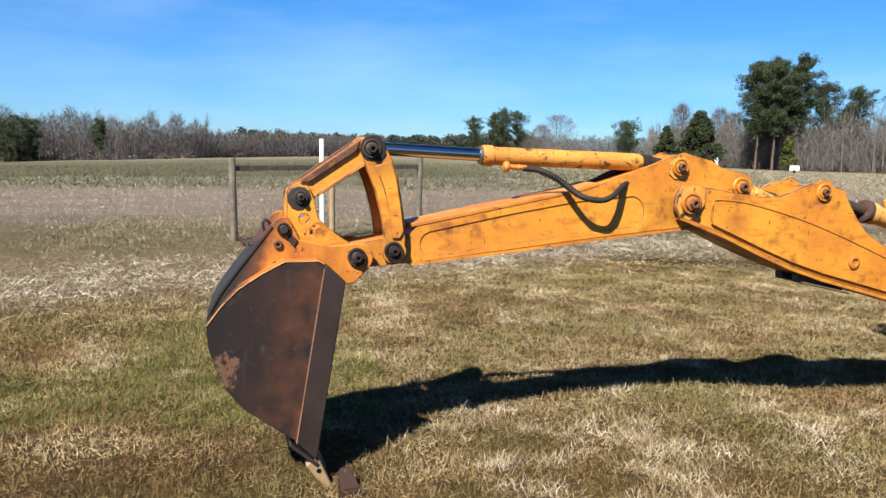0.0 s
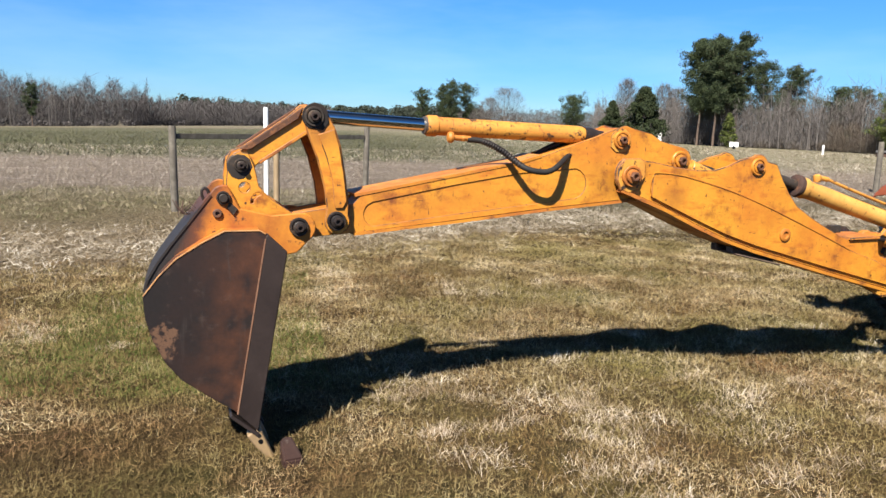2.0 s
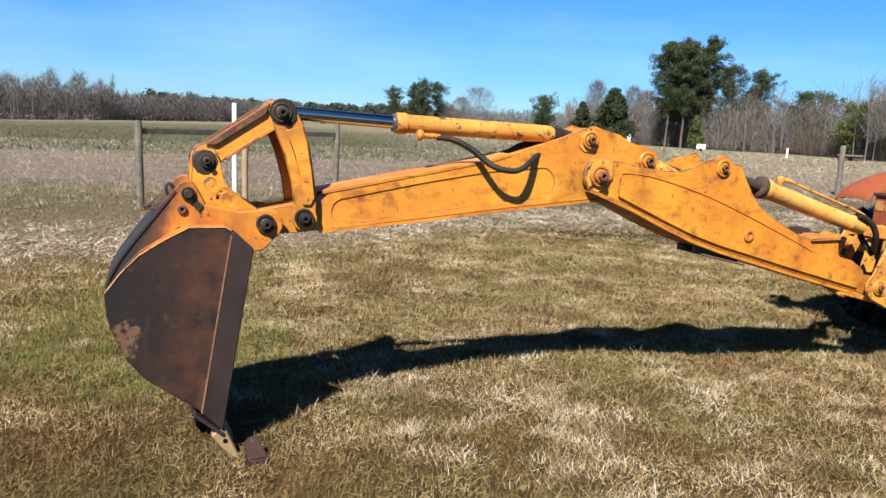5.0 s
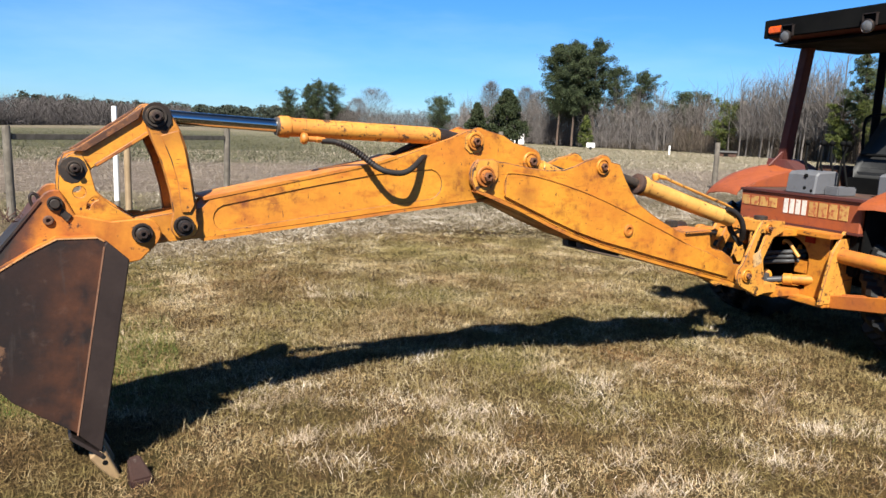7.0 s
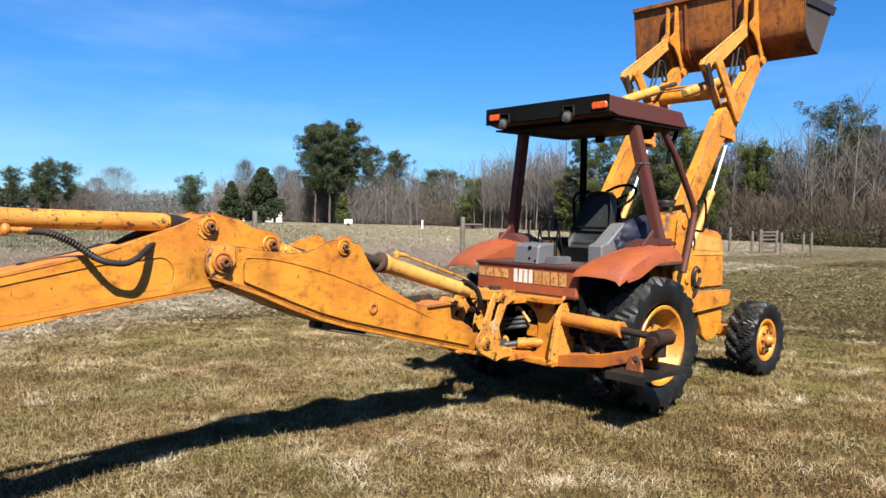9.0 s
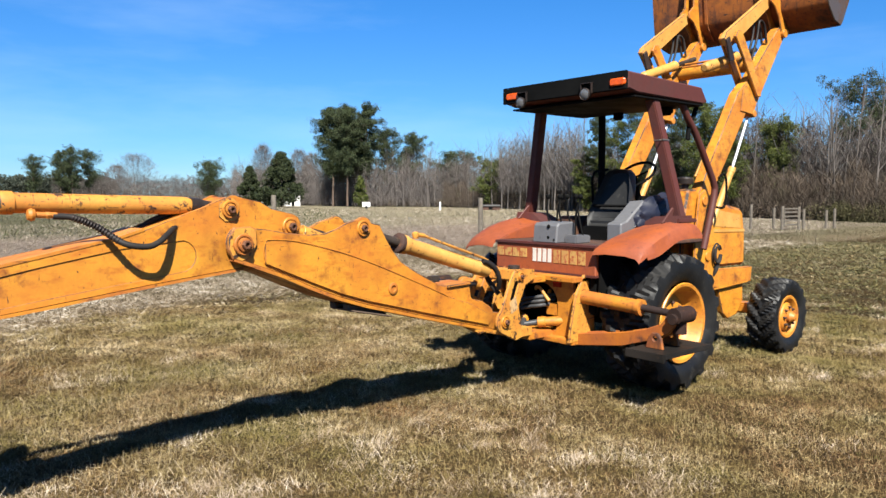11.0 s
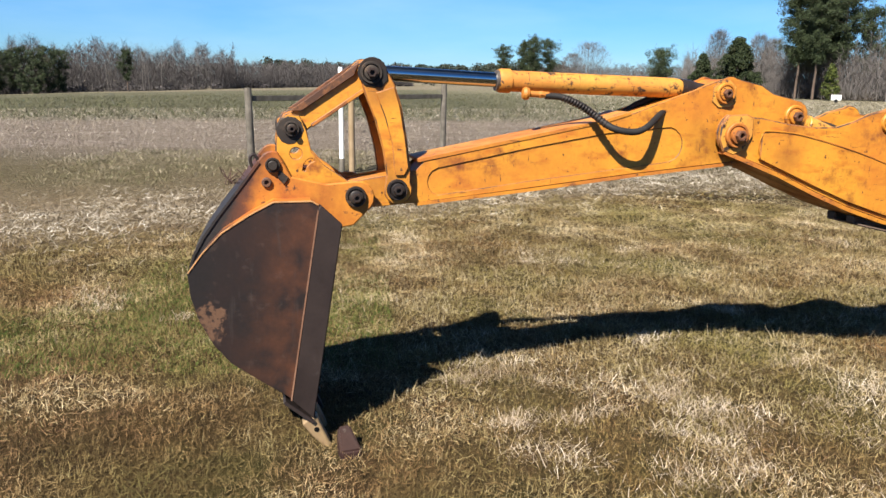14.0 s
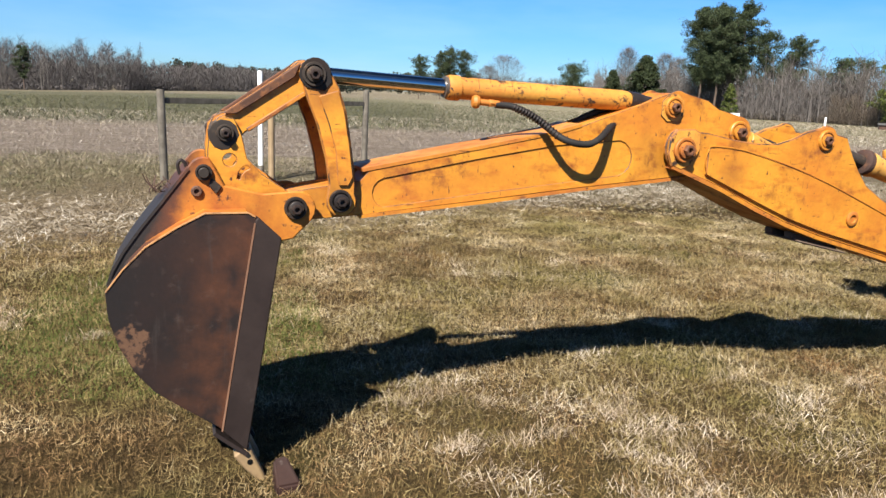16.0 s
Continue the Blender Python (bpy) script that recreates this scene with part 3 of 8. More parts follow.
pipe(bm, [(-2.25, 0.10, 1.40), (-1.95, 0.09, 1.36), (-1.6, 0.09, 1.22), (-1.2, 0.09, 1.05), (-0.8, 0.09, 0.93), (-0.45, 0.08, 0.9)], 0.018, F)
part("hydraulic_line", bm, RUBBER, boom, smooth=True)

# dipper
DIPPER = (arc((-4.463, 1.076), 0.062, 100, 265, 7) + [(-4.166, 1.038), (-3.66, 1.092), (-3.161, 1.148), (-2.682, 1.194), (-2.52, 1.215), (-2.30, 1.345)] + arc((-2.297, 1.420), 0.075, -80, 70, 6)
          + [(-2.43, 1.525), (-2.50, 1.565)] + arc((-2.675, 1.530), 0.075, 60, 125, 4) + [(-2.85, 1.545), (-3.165, 1.432), (-3.30, 1.392), (-3.675, 1.318), (-4.165, 1.218), (-4.20, 1.18), (-4.36, 1.155)])
POCKET = (arc((-4.085, 1.128), 0.062, 105, 255, 6) + [(-3.66, 1.125), (-3.00, 1.200)] + arc((-2.985, 1.285), 0.082, -75, 80, 7) + [(-3.30, 1.337), (-3.675, 1.273)])
bm = bm_new()
for o in (-0.110, 0.1045):
    plate(bm, DIPPER, o, o + 0.0055, F, holes=[POCKET], bevel=0.0035)
dipper = part("dipper", bm, YELLOW, machine, "weathered yellow dipper arm with pressed side panels")
bm = bm_new()
plate(bm, inset(DIPPER, 0.012), -0.1040, 0.1040, F, bevel=0)
part("core", bm, YELLOW, dipper)
bm = bm_new()
sheet(bm, [(-4.19, 1.216), (-3.675, 1.316), (-3.30, 1.390), (-3.18, 1.425)], -0.1135, 0.1135, 0.014, F)
part("top_flange", bm, YELLOW_RUST, dipper, "scuffed rusty top flange")
bm = bm_new()
sheet(bm, [(-4.20, 1.036), (-3.66, 1.090), (-3.161, 1.146), (-2.682, 1.192), (-2.53, 1.21)], -0.1150, 0.1150, -0.014, F)
part("bottom_flange", bm, YELLOW_RUST, dipper, "dark-edged bottom flange")
for o in (-0.1165, 0.1105):
    bm = bm_new()
    plate(bm, [(-2.765, 1.488), (-2.73, 1.460), (-2.67, 1.460), (-2.638, 1.493), (-2.642, 1.560), (-2.68, 1.590), (-2.73, 1.586), (-2.765, 1.553)], o, o + 0.006, F, bevel=0.002)
    part("boss_plate", bm, YELLOW_OLD, dipper)
pin_head("cylinder_pin", dipper, (-2.702, 1.527), 0.118, 0.050, YELLOW_RUST, length=0.028)
pin_head("crowd_pin", dipper, (-2.304, 1.419), 0.112, 0.056, YELLOW_RUST, length=0.04)
pin_head("link_pin", dipper, (-4.293, 1.104), 0.165, 0.046, GREASE, length=0.04)
pin_head("bucket_pin", dipper, (-4.475, 1.080), 0.180, 0.045, GREASE, length=0.05)

# cylinder on the dipper
A, B, C, D = Vector((-4.395, 0, 1.600)), Vector((-3.800, 0, 1.572)), Vector((-2.87, 0, 1.5475)), Vector((-2.702, 0, 1.527))
bm = bm_new()
n = (C - B).length
lathe(bm, B, C, [(0, 0.036), (0, 0.050), (0.012, 0.054), (0.055, 0.054), (0.058, 0.0475), (n - 0.05, 0.0475), (n - 0.02, 0.045), (n, 0.036)], F, 28)
stick_cylinder = part("stick_cylinder", bm, YELLOW_OLD, machine, "scratched yellow hydraulic cylinder", smooth=True)
bm = bm_new()
lathe(bm, B + Vector((-0.012, 0, 0.0005)), B + Vector((0.02, 0, 0)), [(0, 0.034), (0, 0.046), (0.03, 0.046), (0.03, 0.034)], F, 28)
part("gland", bm, STEEL_BARE, stick_cylinder, "bare steel gland nut", smooth=True)
bm = bm_new()
rod(bm, A, B + Vector((0.05, 0, 0)), 0.033, F, 28)
part("piston_rod", bm, CHROME, stick_cylinder, "polished chrome rod", smooth=True)
bm = bm_new()
rod(bm, (D.x, -0.05, D.z), (D.x, 0.05, D.z), 0.05, F, 20)
lathe(bm, C - Vector((0.01, 0, 0)), D, [(0, 0.030), (0, 0.046), (0.05, 0.047), (0.09, 0.040), ((D - C).length, 0.036)], F, 20)
part("base_eye", bm, GREASE, stick_cylinder, smooth=True)
bm = bm_new()
lathe(bm, (-3.70, -0.052, 1.517), (-3.665, -0.055, 1.515), [(0, 0.012), (0.004, 0.024), (0.018, 0.030), (0.032, 0.026), (0.036, 0.016)], F, 16)
rod(bm, (-3.665, -0.055, 1.515), (-3.57, -0.058, 1.511), 0.014, F, 12)
rod(bm, (-3.62, -0.057, 1.513), (-3.60, -0.058, 1.512), 0.018, F, 6)
part("hose_fitting", bm, YELLOW_RUST, stick_cylinder, "painted elbow hose fitting", smooth=True)
bm = bm_new()
HOSE = [(-3.590, -0.058, 1.507), (-3.508, -0.075, 1.500), (-3.431, -0.120, 1.463), (-3.350, -0.190, 1.390), (-3.294, -0.220, 1.362), (-3.212, -0.225, 1.354), (-3.140, -0.195, 1.374), (-3.075, -0.150, 1.408), (-3.013, -0.100, 1.437), (-2.917, -0.040, 1.473)]
pipe(bm, HOSE, 0.0155, F, 10, 5)
hose = part("hydraulic_hose", bm, RUBBER, stick_cylinder, "black hydraulic hose with spiral guard", smooth=True)
bm = bm_new()
for k in range(16):
    t = k / 15
    p, q = Vector(HOSE[1]).lerp(Vector(HOSE[3]), t), Vector(HOSE[1]).lerp(Vector(HOSE[3]), t + 0.04)
    p.z -= 0.012 * math.sin(t * math.pi) * -1
    q.z -= 0.012 * math.sin(t * math.pi) * -1
    rod(bm, p, q, 0.0185, F, 10)
part("spiral_guard", bm, STEEL_DARK, hose, smooth=True)
bm = bm_new()
pipe(bm, [(-3.14, 0.07, 1.42), (-3.06, 0.06, 1.47), (-2.95, 0.04, 1.51), (-2.8, 0.02, 1.52)], 0.016, F)
part("hydraulic_hose", bm, RUBBER, stick_cylinder, smooth=True)

# guide link from the dipper to the top pin
LINK = (arc((-4.397, 1.598), 0.060, 175, 25, 7) + [(-4.300, 1.545), (-4.272, 1.46), (-4.250, 1.33), (-4.232, 1.19)] + arc((-4.287, 1.099), 0.062, 30, -190, 9)
        + [(-4.338, 1.17), (-4.352, 1.27), (-4.385, 1.40), (-4.425, 1.50)])
bm = bm_new()
for o in (-0.160, 0.130):
    plate(bm, LINK, o, o + 0.030, F, bevel=0.005)
guide_link = part("guide_link", bm, YELLOW, machine, "curved yellow guide link")
bm = bm_new()
sheet(bm, [(-4.395, 1.545), (-4.335, 1.45), (-4.305, 1.30), (-4.287, 1.18)], -0.13, 0.13, 0.02, F)
part("web", bm, YELLOW_RUST, guide_link)
for o in (-0.172, 0.161):
    bm = bm_new()
    plate(bm, [(-4.385, 1.515), (-4.325, 1.535), (-4.306, 1.54), (-4.282, 1.46), (-4.260, 1.33), (-4.243, 1.20), (-4.262, 1.165), (-4.300, 1.165), (-4.308, 1.20), (-4.316, 1.30), (-4.345, 1.41)], o, o + 0.011, F, bevel=0.004)
    part("rib", bm, YELLOW, guide_link)
for o in (-0.1665, 0.1605):
    bm = bm_new()
    plate(bm, arc((-4.397, 1.598), 0.0625, 205, 20, 9) + [(-4.332, 1.570), (-4.36, 1.535), (-4.43, 1.545)], o, o + 0.006, F, bevel=0.002)
    part("greasy_cap", bm, GREASE_CAP, guide_link, "greasy blackened boss round the top pin")
pin_head("top_pin", guide_link, (-4.402, 1.597), 0.160, 0.047, GREASE, length=0.035)

# bucket link from the top pin to the bucket
P, Q = Vector((-4.395, 1.598)), Vector((-4.733, 1.372))
w = (Q - P).normalized()
u = Vector((-w.y, w.x))


def along(d, h):
    v = P + w * d + u * h
    return (v.x, v.y)


L = (Q - P).length
bm = bm_new()
for o in (-0.118, 0.088):
    plate(bm, [along(-0.05, -0.03), along(-0.05, 0.03), along(0.0, 0.06), along(0.08, 0.048), along(L - 0.06, 0.046), along(L, 0.058), along(L + 0.045, 0.03), along(L + 0.045, -0.03),
               along(L, -0.058), along(L - 0.06, -0.046), along(0.08, -0.05), along(0, -0.06)], o, o + 0.030, F, bevel=0.005)
bucket_link = part("bucket_link", bm, YELLOW, machine, "yellow cast bucket link")
bm = bm_new()
plate(bm, [along(0.04, -0.012), along(L - 0.05, -0.012), along(L - 0.05, 0.012), along(0.04, 0.012)], -0.1, 0.1, F)
part("web", bm, YELLOW_RUST, bucket_link)
for o in (-0.135, 0.1185):
    bm = bm_new()
    plate(bm, [along(0.07, 0.034), along(L - 0.07, 0.034), along(L - 0.07, 0.050), along(0.07, 0.052)], o, o + 0.0165, F, bevel=0.003)
    part("flange", bm, YELLOW_RUST, bucket_link)
    # rust colour here also holds the shadow of the link's recessed web
    bm = bm_new()
    plate(bm, [along(0.02, -0.063), along(L - 0.03, -0.058), along(L - 0.07, -0.030), along(0.07, -0.030)], o, o + 0.0165, F, bevel=0.003)
    part("flange", bm, NUT_RUST, bucket_link, "greasy, rusty upper flange, darkened for the recess's shade")
for o in (-0.152, 0.130):
    bm = bm_new()
    plate(bm, [(-4.798, 1.375), (-4.782, 1.405), (-4.750, 1.420), (-4.715, 1.415), (-4.690, 1.395), (-4.678, 1.358), (-4.695, 1.325), (-4.722, 1.300), (-4.750, 1.296), (-4.778, 1.308), (-4.795, 1.335)], o, o + 0.022, F, bevel=0.006)
    part("clevis_ear", bm, GREASE, bucket_link, "greasy black clevis ear")
pin_head("link_pin", bucket_link, (-4.734, 1.366), 0.152, 0.032, GREASE, length=0.03)

# bucket: coupler ears, side plates, curved shell, cutter strips, teeth
SIDE = [(-4.683, 0.134), (-4.546, 0.985), (-4.632, 1.068), (-4.667, 1.080), (-4.820, 1.080), (-4.92, 1.028), (-5.027, 0.960), (-5.105, 0.880), (-5.165, 0.800), (-5.158, 0.70), (-5.129, 0.597),
        (-5.080, 0.495), (-5.013, 0.409), (-4.90, 0.322), (-4.789, 0.242)]
bm = bm_new()
CURVE = [(-4.683, 0.134), (-4.789, 0.242), (-4.90, 0.322), (-5.013, 0.409), (-5.080, 0.495), (-5.129, 0.597), (-5.158, 0.70), (-5.165, 0.800), (-5.105, 0.880), (-5.027, 0.960), (-4.92, 1.028), (-4.820, 1.080), (-4.667, 1.080)]
sheet(bm, CURVE[:9], -0.2855, 0.2855, -0.014, F)
bucket = part("digging_bucket", bm, STEEL_DARK, machine, "dark worn steel digging bucket with yellow ears")
bm = bm_new()
sheet(bm, CURVE[7:], -0.2990, 0.2990, -0.018, F)
part("shell_top", bm, SHELL_PAINT, bucket, "orange painted shell top, rubbed to rust")
for o in (-0.300, 0.286):
    bm = bm_new()
    plate(bm, SIDE, o, o + 0.014, F, bevel=0.003)
    part("side_plate", bm, BUCKET_SIDE, bucket, "dark scuffed side plate with a flaked tan patch")
for o in (-0.304, 0.2945):
    bm = bm_new()
    sheet(bm, [(-5.165, 0.806), (-5.105, 0.886), (-5.027, 0.966), (-4.92, 1.034), (-4.820, 1.086), (-4.667, 1.086), (-4.64, 1.07)], o, o + 0.0095, -0.0045, F)
    part("weld_edge", bm, SCRAPED, bucket, "scraped paint on the upper edge")
for o in (-0.314, 0.3005):
    bm = bm_new()
    plate(bm, [(-4.683, 0.134), (-4.546, 0.985), (-4.632, 1.068), (-4.641, 1.055), (-4.772, 0.226)], o, o + 0.0135, F, bevel=0.004)
    part("side_cutter", bm, CUTTER, bucket, "dark steel side cutter strip")
    bm = bm_new()
    sheet(bm, [(-4.641, 1.045), (-4.773, 0.228)], o - 0.002, o + 0.0125, -0.005, F)
    part("weld_bead", bm, WELD_TAN, bucket, "worn tan weld bead")
EAR = ([(-4.79, 1.265)] + arc((-4.816, 1.219), 0.058, 70, 150, 4) + [(-4.977, 1.098), (-5.045, 1.012), (-5.108, 0.924), (-5.150, 0.85), (-5.168, 0.79), (-5.05, 0.87), (-4.85, 0.99), (-4.64, 1.0), (-4.55, 0.945), (-4.485, 0.955)]
       + arc((-4.463, 1.076), 0.070, -40, 95, 6) + [(-4.60, 1.135), (-4.742, 1.168)])
for o in (-0.178, 0.154):
    bm = bm_new()
    plate(bm, EAR, o, o + 0.024, F, bevel=0.005)
    part("ear", bm, EAR_PAINT, bucket, "yellow bucket ear with rust stains")
bm = bm_new()
sheet(bm, [(-5.17, 0.80), (-5.152, 0.852), (-5.110, 0.926), (-5.047, 1.014), (-4.979, 1.100), (-4.875, 1.235)], -0.184, 0.184, -0.010, F)
part("back_strap", bm, EAR_PAINT, bucket, "blackened back strap")
COUPLER = [(-4.80, 1.30), (-4.788, 1.39), (-4.755, 1.425), (-4.70, 1.42), (-4.674, 1.36), (-4.655, 1.27), (-4.60, 1.21), (-4.49, 1.135), (-4.40, 1.10), (-4.41, 1.03), (-4.50, 1.02), (-4.60, 1.09), (-4.776, 1.155), (-4.80, 1.22)]
for o in (-0.150, 0.128):
    bm = bm_new()
    plate(bm, COUPLER, o, o + 0.022, F, holes=[ring((-4.719, 1.263), 0.025, 16), [(-4.694, 1.190), (-4.688, 1.216), (-4.670, 1.238), (-4.652, 1.240), (-4.645, 1.230), (-4.662, 1.222), (-4.676, 1.206), (-4.682, 1.188)]], bevel=0.003)
    part("coupler_plate", bm, YELLOW, bucket, "yellow coupler plate with bolt holes")
bm = bm_new()
plate(bm, [(-4.77, 1.18), (-4.66, 1.13), (-4.62, 1.165), (-4.72, 1.22)], -0.128, 0.128, F)
part("cross_plate", bm, YELLOW_RUST, bucket)
bm = bm_new()
pipe(bm, [(-4.893, -0.10, 1.190), (-4.906, -0.10, 1.222), (-4.906, -0.10, 1.245), (-4.894, -0.10, 1.256), (-4.882, -0.10, 1.246), (-4.876, -0.10, 1.228)], 0.007, F, 8, 3)
part("lifting_hook", bm, STEEL_DARK, bucket, "small dark lifting hook", smooth=True)
for at, r, out, long in (((-4.816, 1.219), 0.036, 0.178, 0.05),):
    pin_head("coupler_pin", bucket, at, out, r * 0.86, GREASE, length=long, nut=False)
for side in (-1, 1):
    bm = bm_new()
    lathe(bm, (-4.843, side * 0.170, 1.148), (-4.843, side * 0.196, 1.148), [(0, 0.021), (0.018, 0.021), (0.022, 0.017), (0.022, 0.010), (0.012, 0.009)], F, 16)
    part("bolt", bm, RUST, bucket, "rusty bolt head")
    # thin dark plate drawn for the shaded gap between ear and coupler
    bm = bm_new()
    plate(bm, [(-4.79, 1.20), (-4.75, 1.165), (-4.772, 1.135), (-4.80, 1.17)], side * 0.184 - 0.004, side * 0.184 + 0.004, F)
    part("gap_shade", bm, GREASE, bucket)


def tooth(o, mat, s=0.0):
    bm = bm_new()
    TOOTH = [(-4.735 + s, 0.108), (-4.700 + s, 0.135), (-4.668 + s, 0.135), (-4.658 + s, 0.105), (-4.625 + s, 0.03), (-4.590 + s, -0.055), (-4.640 + s, -0.01), (-4.690 + s, 0.045)]
    plate(bm, TOOTH, o - 0.035, o + 0.035, F, bevel=0.006)
    t = part("tooth", bm, mat, bucket, "sandy worn bucket tooth")
    # raised black disc in place of a hole, its shade given by colour
    bm = bm_new()
    lathe(bm, (-4.672 + s, o - 0.0345, 0.078), (-4.672 + s, o - 0.0385, 0.078), [(0, 0.012), (0.003, 0.011), (0.0035, 0.005)], F, 12)
    part("pin_hole_shade", bm, BLACK, t)


for o in (-0.265, -0.088, 0.088, 0.265):
    tooth(o, TOOTH_TAN if o < 0 else STEEL_DARK)
bm = bm_new()
sheet(bm, [(-4.678, 0.122), (-4.800, 0.227)], -0.313, 0.313, 0.015, F)
part("cutting_lip", bm, STEEL_DARK, bucket)

# boom cylinder
A, B, C, D = Vector((-1.772, 0, 1.393)), Vector((-1.325, 0, 1.272)), Vector((-0.33, 0, 0.998)), Vector((-0.17, 0, 0.955))
bm = bm_new()
n = (C - B).length
lathe(bm, B, C, [(0, 0.040), (0, 0.060), (0.02, 0.068), (0.07, 0.068), (0.075, 0.058), (n - 0.17, 0.058), (n - 0.165, 0.061), (n - 0.15, 0.061), (n - 0.145, 0.056), (n - 0.03, 0.056), (n, 0.03)], F, 28)
boom_cylinder = part("boom_cylinder", bm, YELLOW_PALE, machine, "sun-faded yellow hydraulic cylinder", smooth=True)
bm = bm_new()
rod(bm, A, B, 0.034, F, 24)
part("piston_rod", bm, GREASE, boom_cylinder, "oily dark rod", smooth=True)
bm = bm_new()
lathe(bm, B + (B - A).normalized() * -0.012, B + (B - A).normalized() * 0.03, [(0, 0.036), (0, 0.060), (0.006, 0.070), (0.030, 0.073), (0.036, 0.070), (0.036, 0.036)], F, 24)
part("gland", bm, RUST, boom_cylinder, "dark rusty gland collar", smooth=True)
bm = bm_new()
lathe(bm, (-1.17, -0.02, 1.295), (-1.17, -0.02, 1.345), [(0, 0.02), (0.02, 0.026), (0.04, 0.026), (0.05, 0.012)], F, 14)
rod(bm, (-1.17, -0.02, 1.325), (-1.09, -0.03, 1.312), 0.016, F, 10)
pipe(bm, [(-1.09, -0.03, 1.312), (-0.95, -0.05, 1.262), (-0.7, -0.055, 1.185), (-0.45, -0.05, 1.11), (-0.33, -0.04, 1.05)], 0.010, F)
part("feed_tube", bm, YELLOW_OLD, boom_cylinder, smooth=True)
bm = bm_new()
pipe(bm, [(-0.46, -0.05, 1.09), (-0.39, -0.06, 1.065), (-0.32, -0.07, 1.01), (-0.28, -0.07, 0.93), (-0.24, -0.03, 0.85)], 0.021, F)
pipe(bm, [(-0.46, 0.05, 1.05), (-0.38, 0.06, 1.03), (-0.30, 0.06, 0.98), (-0.26, 0.05, 0.90), (-0.2, 0.0, 0.80)], 0.021, F)
part("hydraulic_hose", bm, RUBBER, boom_cylinder, smooth=True)

# crowd cylinder lying inside the boom
bm = bm_new()
rod(bm, (-2.15, 0, 1.375), (-1.62, 0, 1.17), 0.05, F, 20)
rod(bm, (-2.283, 0, 1.425), (-2.15, 0, 1.375), 0.03, F, 16)
part("crowd_cylinder", bm, YELLOW_OLD, machine, smooth=True)

# swing tower
bm = bm_new()
TOWER = arc((-0.366, 0.612), 0.095, 120, 250, 7) + [(-0.22, 0.445), (-0.14, 0.46), (-0.16, 0.60), (-0.19, 0.72), (-0.10, 0.88), (0.02, 0.925), (0.02, 1.00), (-0.10, 1.015), (-0.24, 1.005), (-0.31, 0.90), (-0.40, 0.72)]
for o in (-0.20, 0.174):
    plate(bm, TOWER, o, o + 0.026, F, holes=[[(-0.30, 0.78), (-0.24, 0.92), (-0.17, 0.92), (-0.24, 0.76)]], bevel=0.004)
box(bm, (-0.16, -0.174, 0.45), (0.03, 0.174, 0.52), F)
box(bm, (-0.12, -0.174, 0.91), (0.05, 0.174, 0.99), F)
tower = part("swing_tower", bm, YELLOW_OLD, machine, "yellow swing tower at the boom's foot")
bm = bm_new()
rod(bm, (0, 0, 0.40), (0, 0, 1.02), 0.05, F, 20)
part("king_pin", bm, GREASE, tower, smooth=True)
pin_head("foot_pin", tower, (-0.366, 0.612), 0.200, 0.05, YELLOW_RUST, length=0.03)
pin_head("cylinder_pin", tower, (-0.17, 0.955), 0.200, 0.035, YELLOW_RUST, length=0.02)
bm = bm_new()
plate(bm, [(-0.29, 0.665), (-0.205, 0.70), (-0.235, 0.80), (-0.315, 0.76)], -0.2025, -0.2005, F, bevel=0)
part("safety_decal", bm, DECAL_PALE, tower, "faded safety decal")

# rear frame; a near-black slab stands in for the shade in its opening
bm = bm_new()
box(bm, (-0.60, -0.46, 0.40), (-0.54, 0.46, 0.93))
rear_frame = part("rear_frame", bm, BLACK, machine, "yellow stabilizer frame across the tail, its inner shade painted black")
bm = bm_new()
plate(bm, [(-0.86, 0.42), (-0.78, 0.40), (-0.52, 0.40), (-0.52, 0.93), (-0.70, 0.93), (-0.77, 0.90)], 0.274, 0.30, PLAIN, bevel=0.004)
part("upright", bm, YELLOW_OLD, rear_frame)
ARCH = [(-0.205, 0.47), (-0.215, 0.56), (-0.222, 0.66), (-0.212, 0.74), (-0.175, 0.80), (-0.11, 0.845), (-0.03, 0.862), (0.10, 0.860), (0.18, 0.845), (0.22, 0.80), (0.225, 0.47)]
bm = bm_new()
plate(bm, [(-0.40, 0.40), (-0.395, 0.89), (0.395, 0.89), (0.40, 0.40)][::-1], -0.70, -0.672, PLAIN, axes="yz", holes=[ARCH], bevel=0.004)
part("face_plate", bm, YELLOW_RUST, rear_frame, "yellow face plate with an arched opening")
bm = bm_new()
box(bm, (-0.80, -0.47, 0.895), (-0.54, 0.47, 0.935))
box(bm, (-0.98, -0.17, 0.88), (-0.66, 0.17, 0.93))
box(bm, (-0.98, -0.17, 0.41), (-0.62, 0.17, 0.47))
box(bm, (-0.80, -0.47, 0.385), (-0.54, 0.47, 0.425))
part("frame_bracket", bm, YELLOW_RUST, rear_frame)
for y0, y1 in ((-0.47, -0.40), (0.40, 0.47)):
    bm = bm_new()
    k = 1 if y0 < 0 else -1
    plate(bm, [(-0.84, 0.41), (-0.52, 0.41), (-0.52, 0.95), (-0.66, 0.955), (-0.76, 0.80), (-0.80, 0.62)], y0 if k > 0 else y1 - 0.024, y0 + 0.024 if k > 0 else y1, PLAIN, bevel=0.004)
    part("stabilizer_plate", bm, YELLOW_OLD, rear_frame)
bm = bm_new()
box(bm, (-0.712, -0.265, 0.835), (-0.699, -0.175, 0.882), bevel=0.003)
part("tail_lamp", bm, RED_LENS, rear_frame, "red tail lamp")
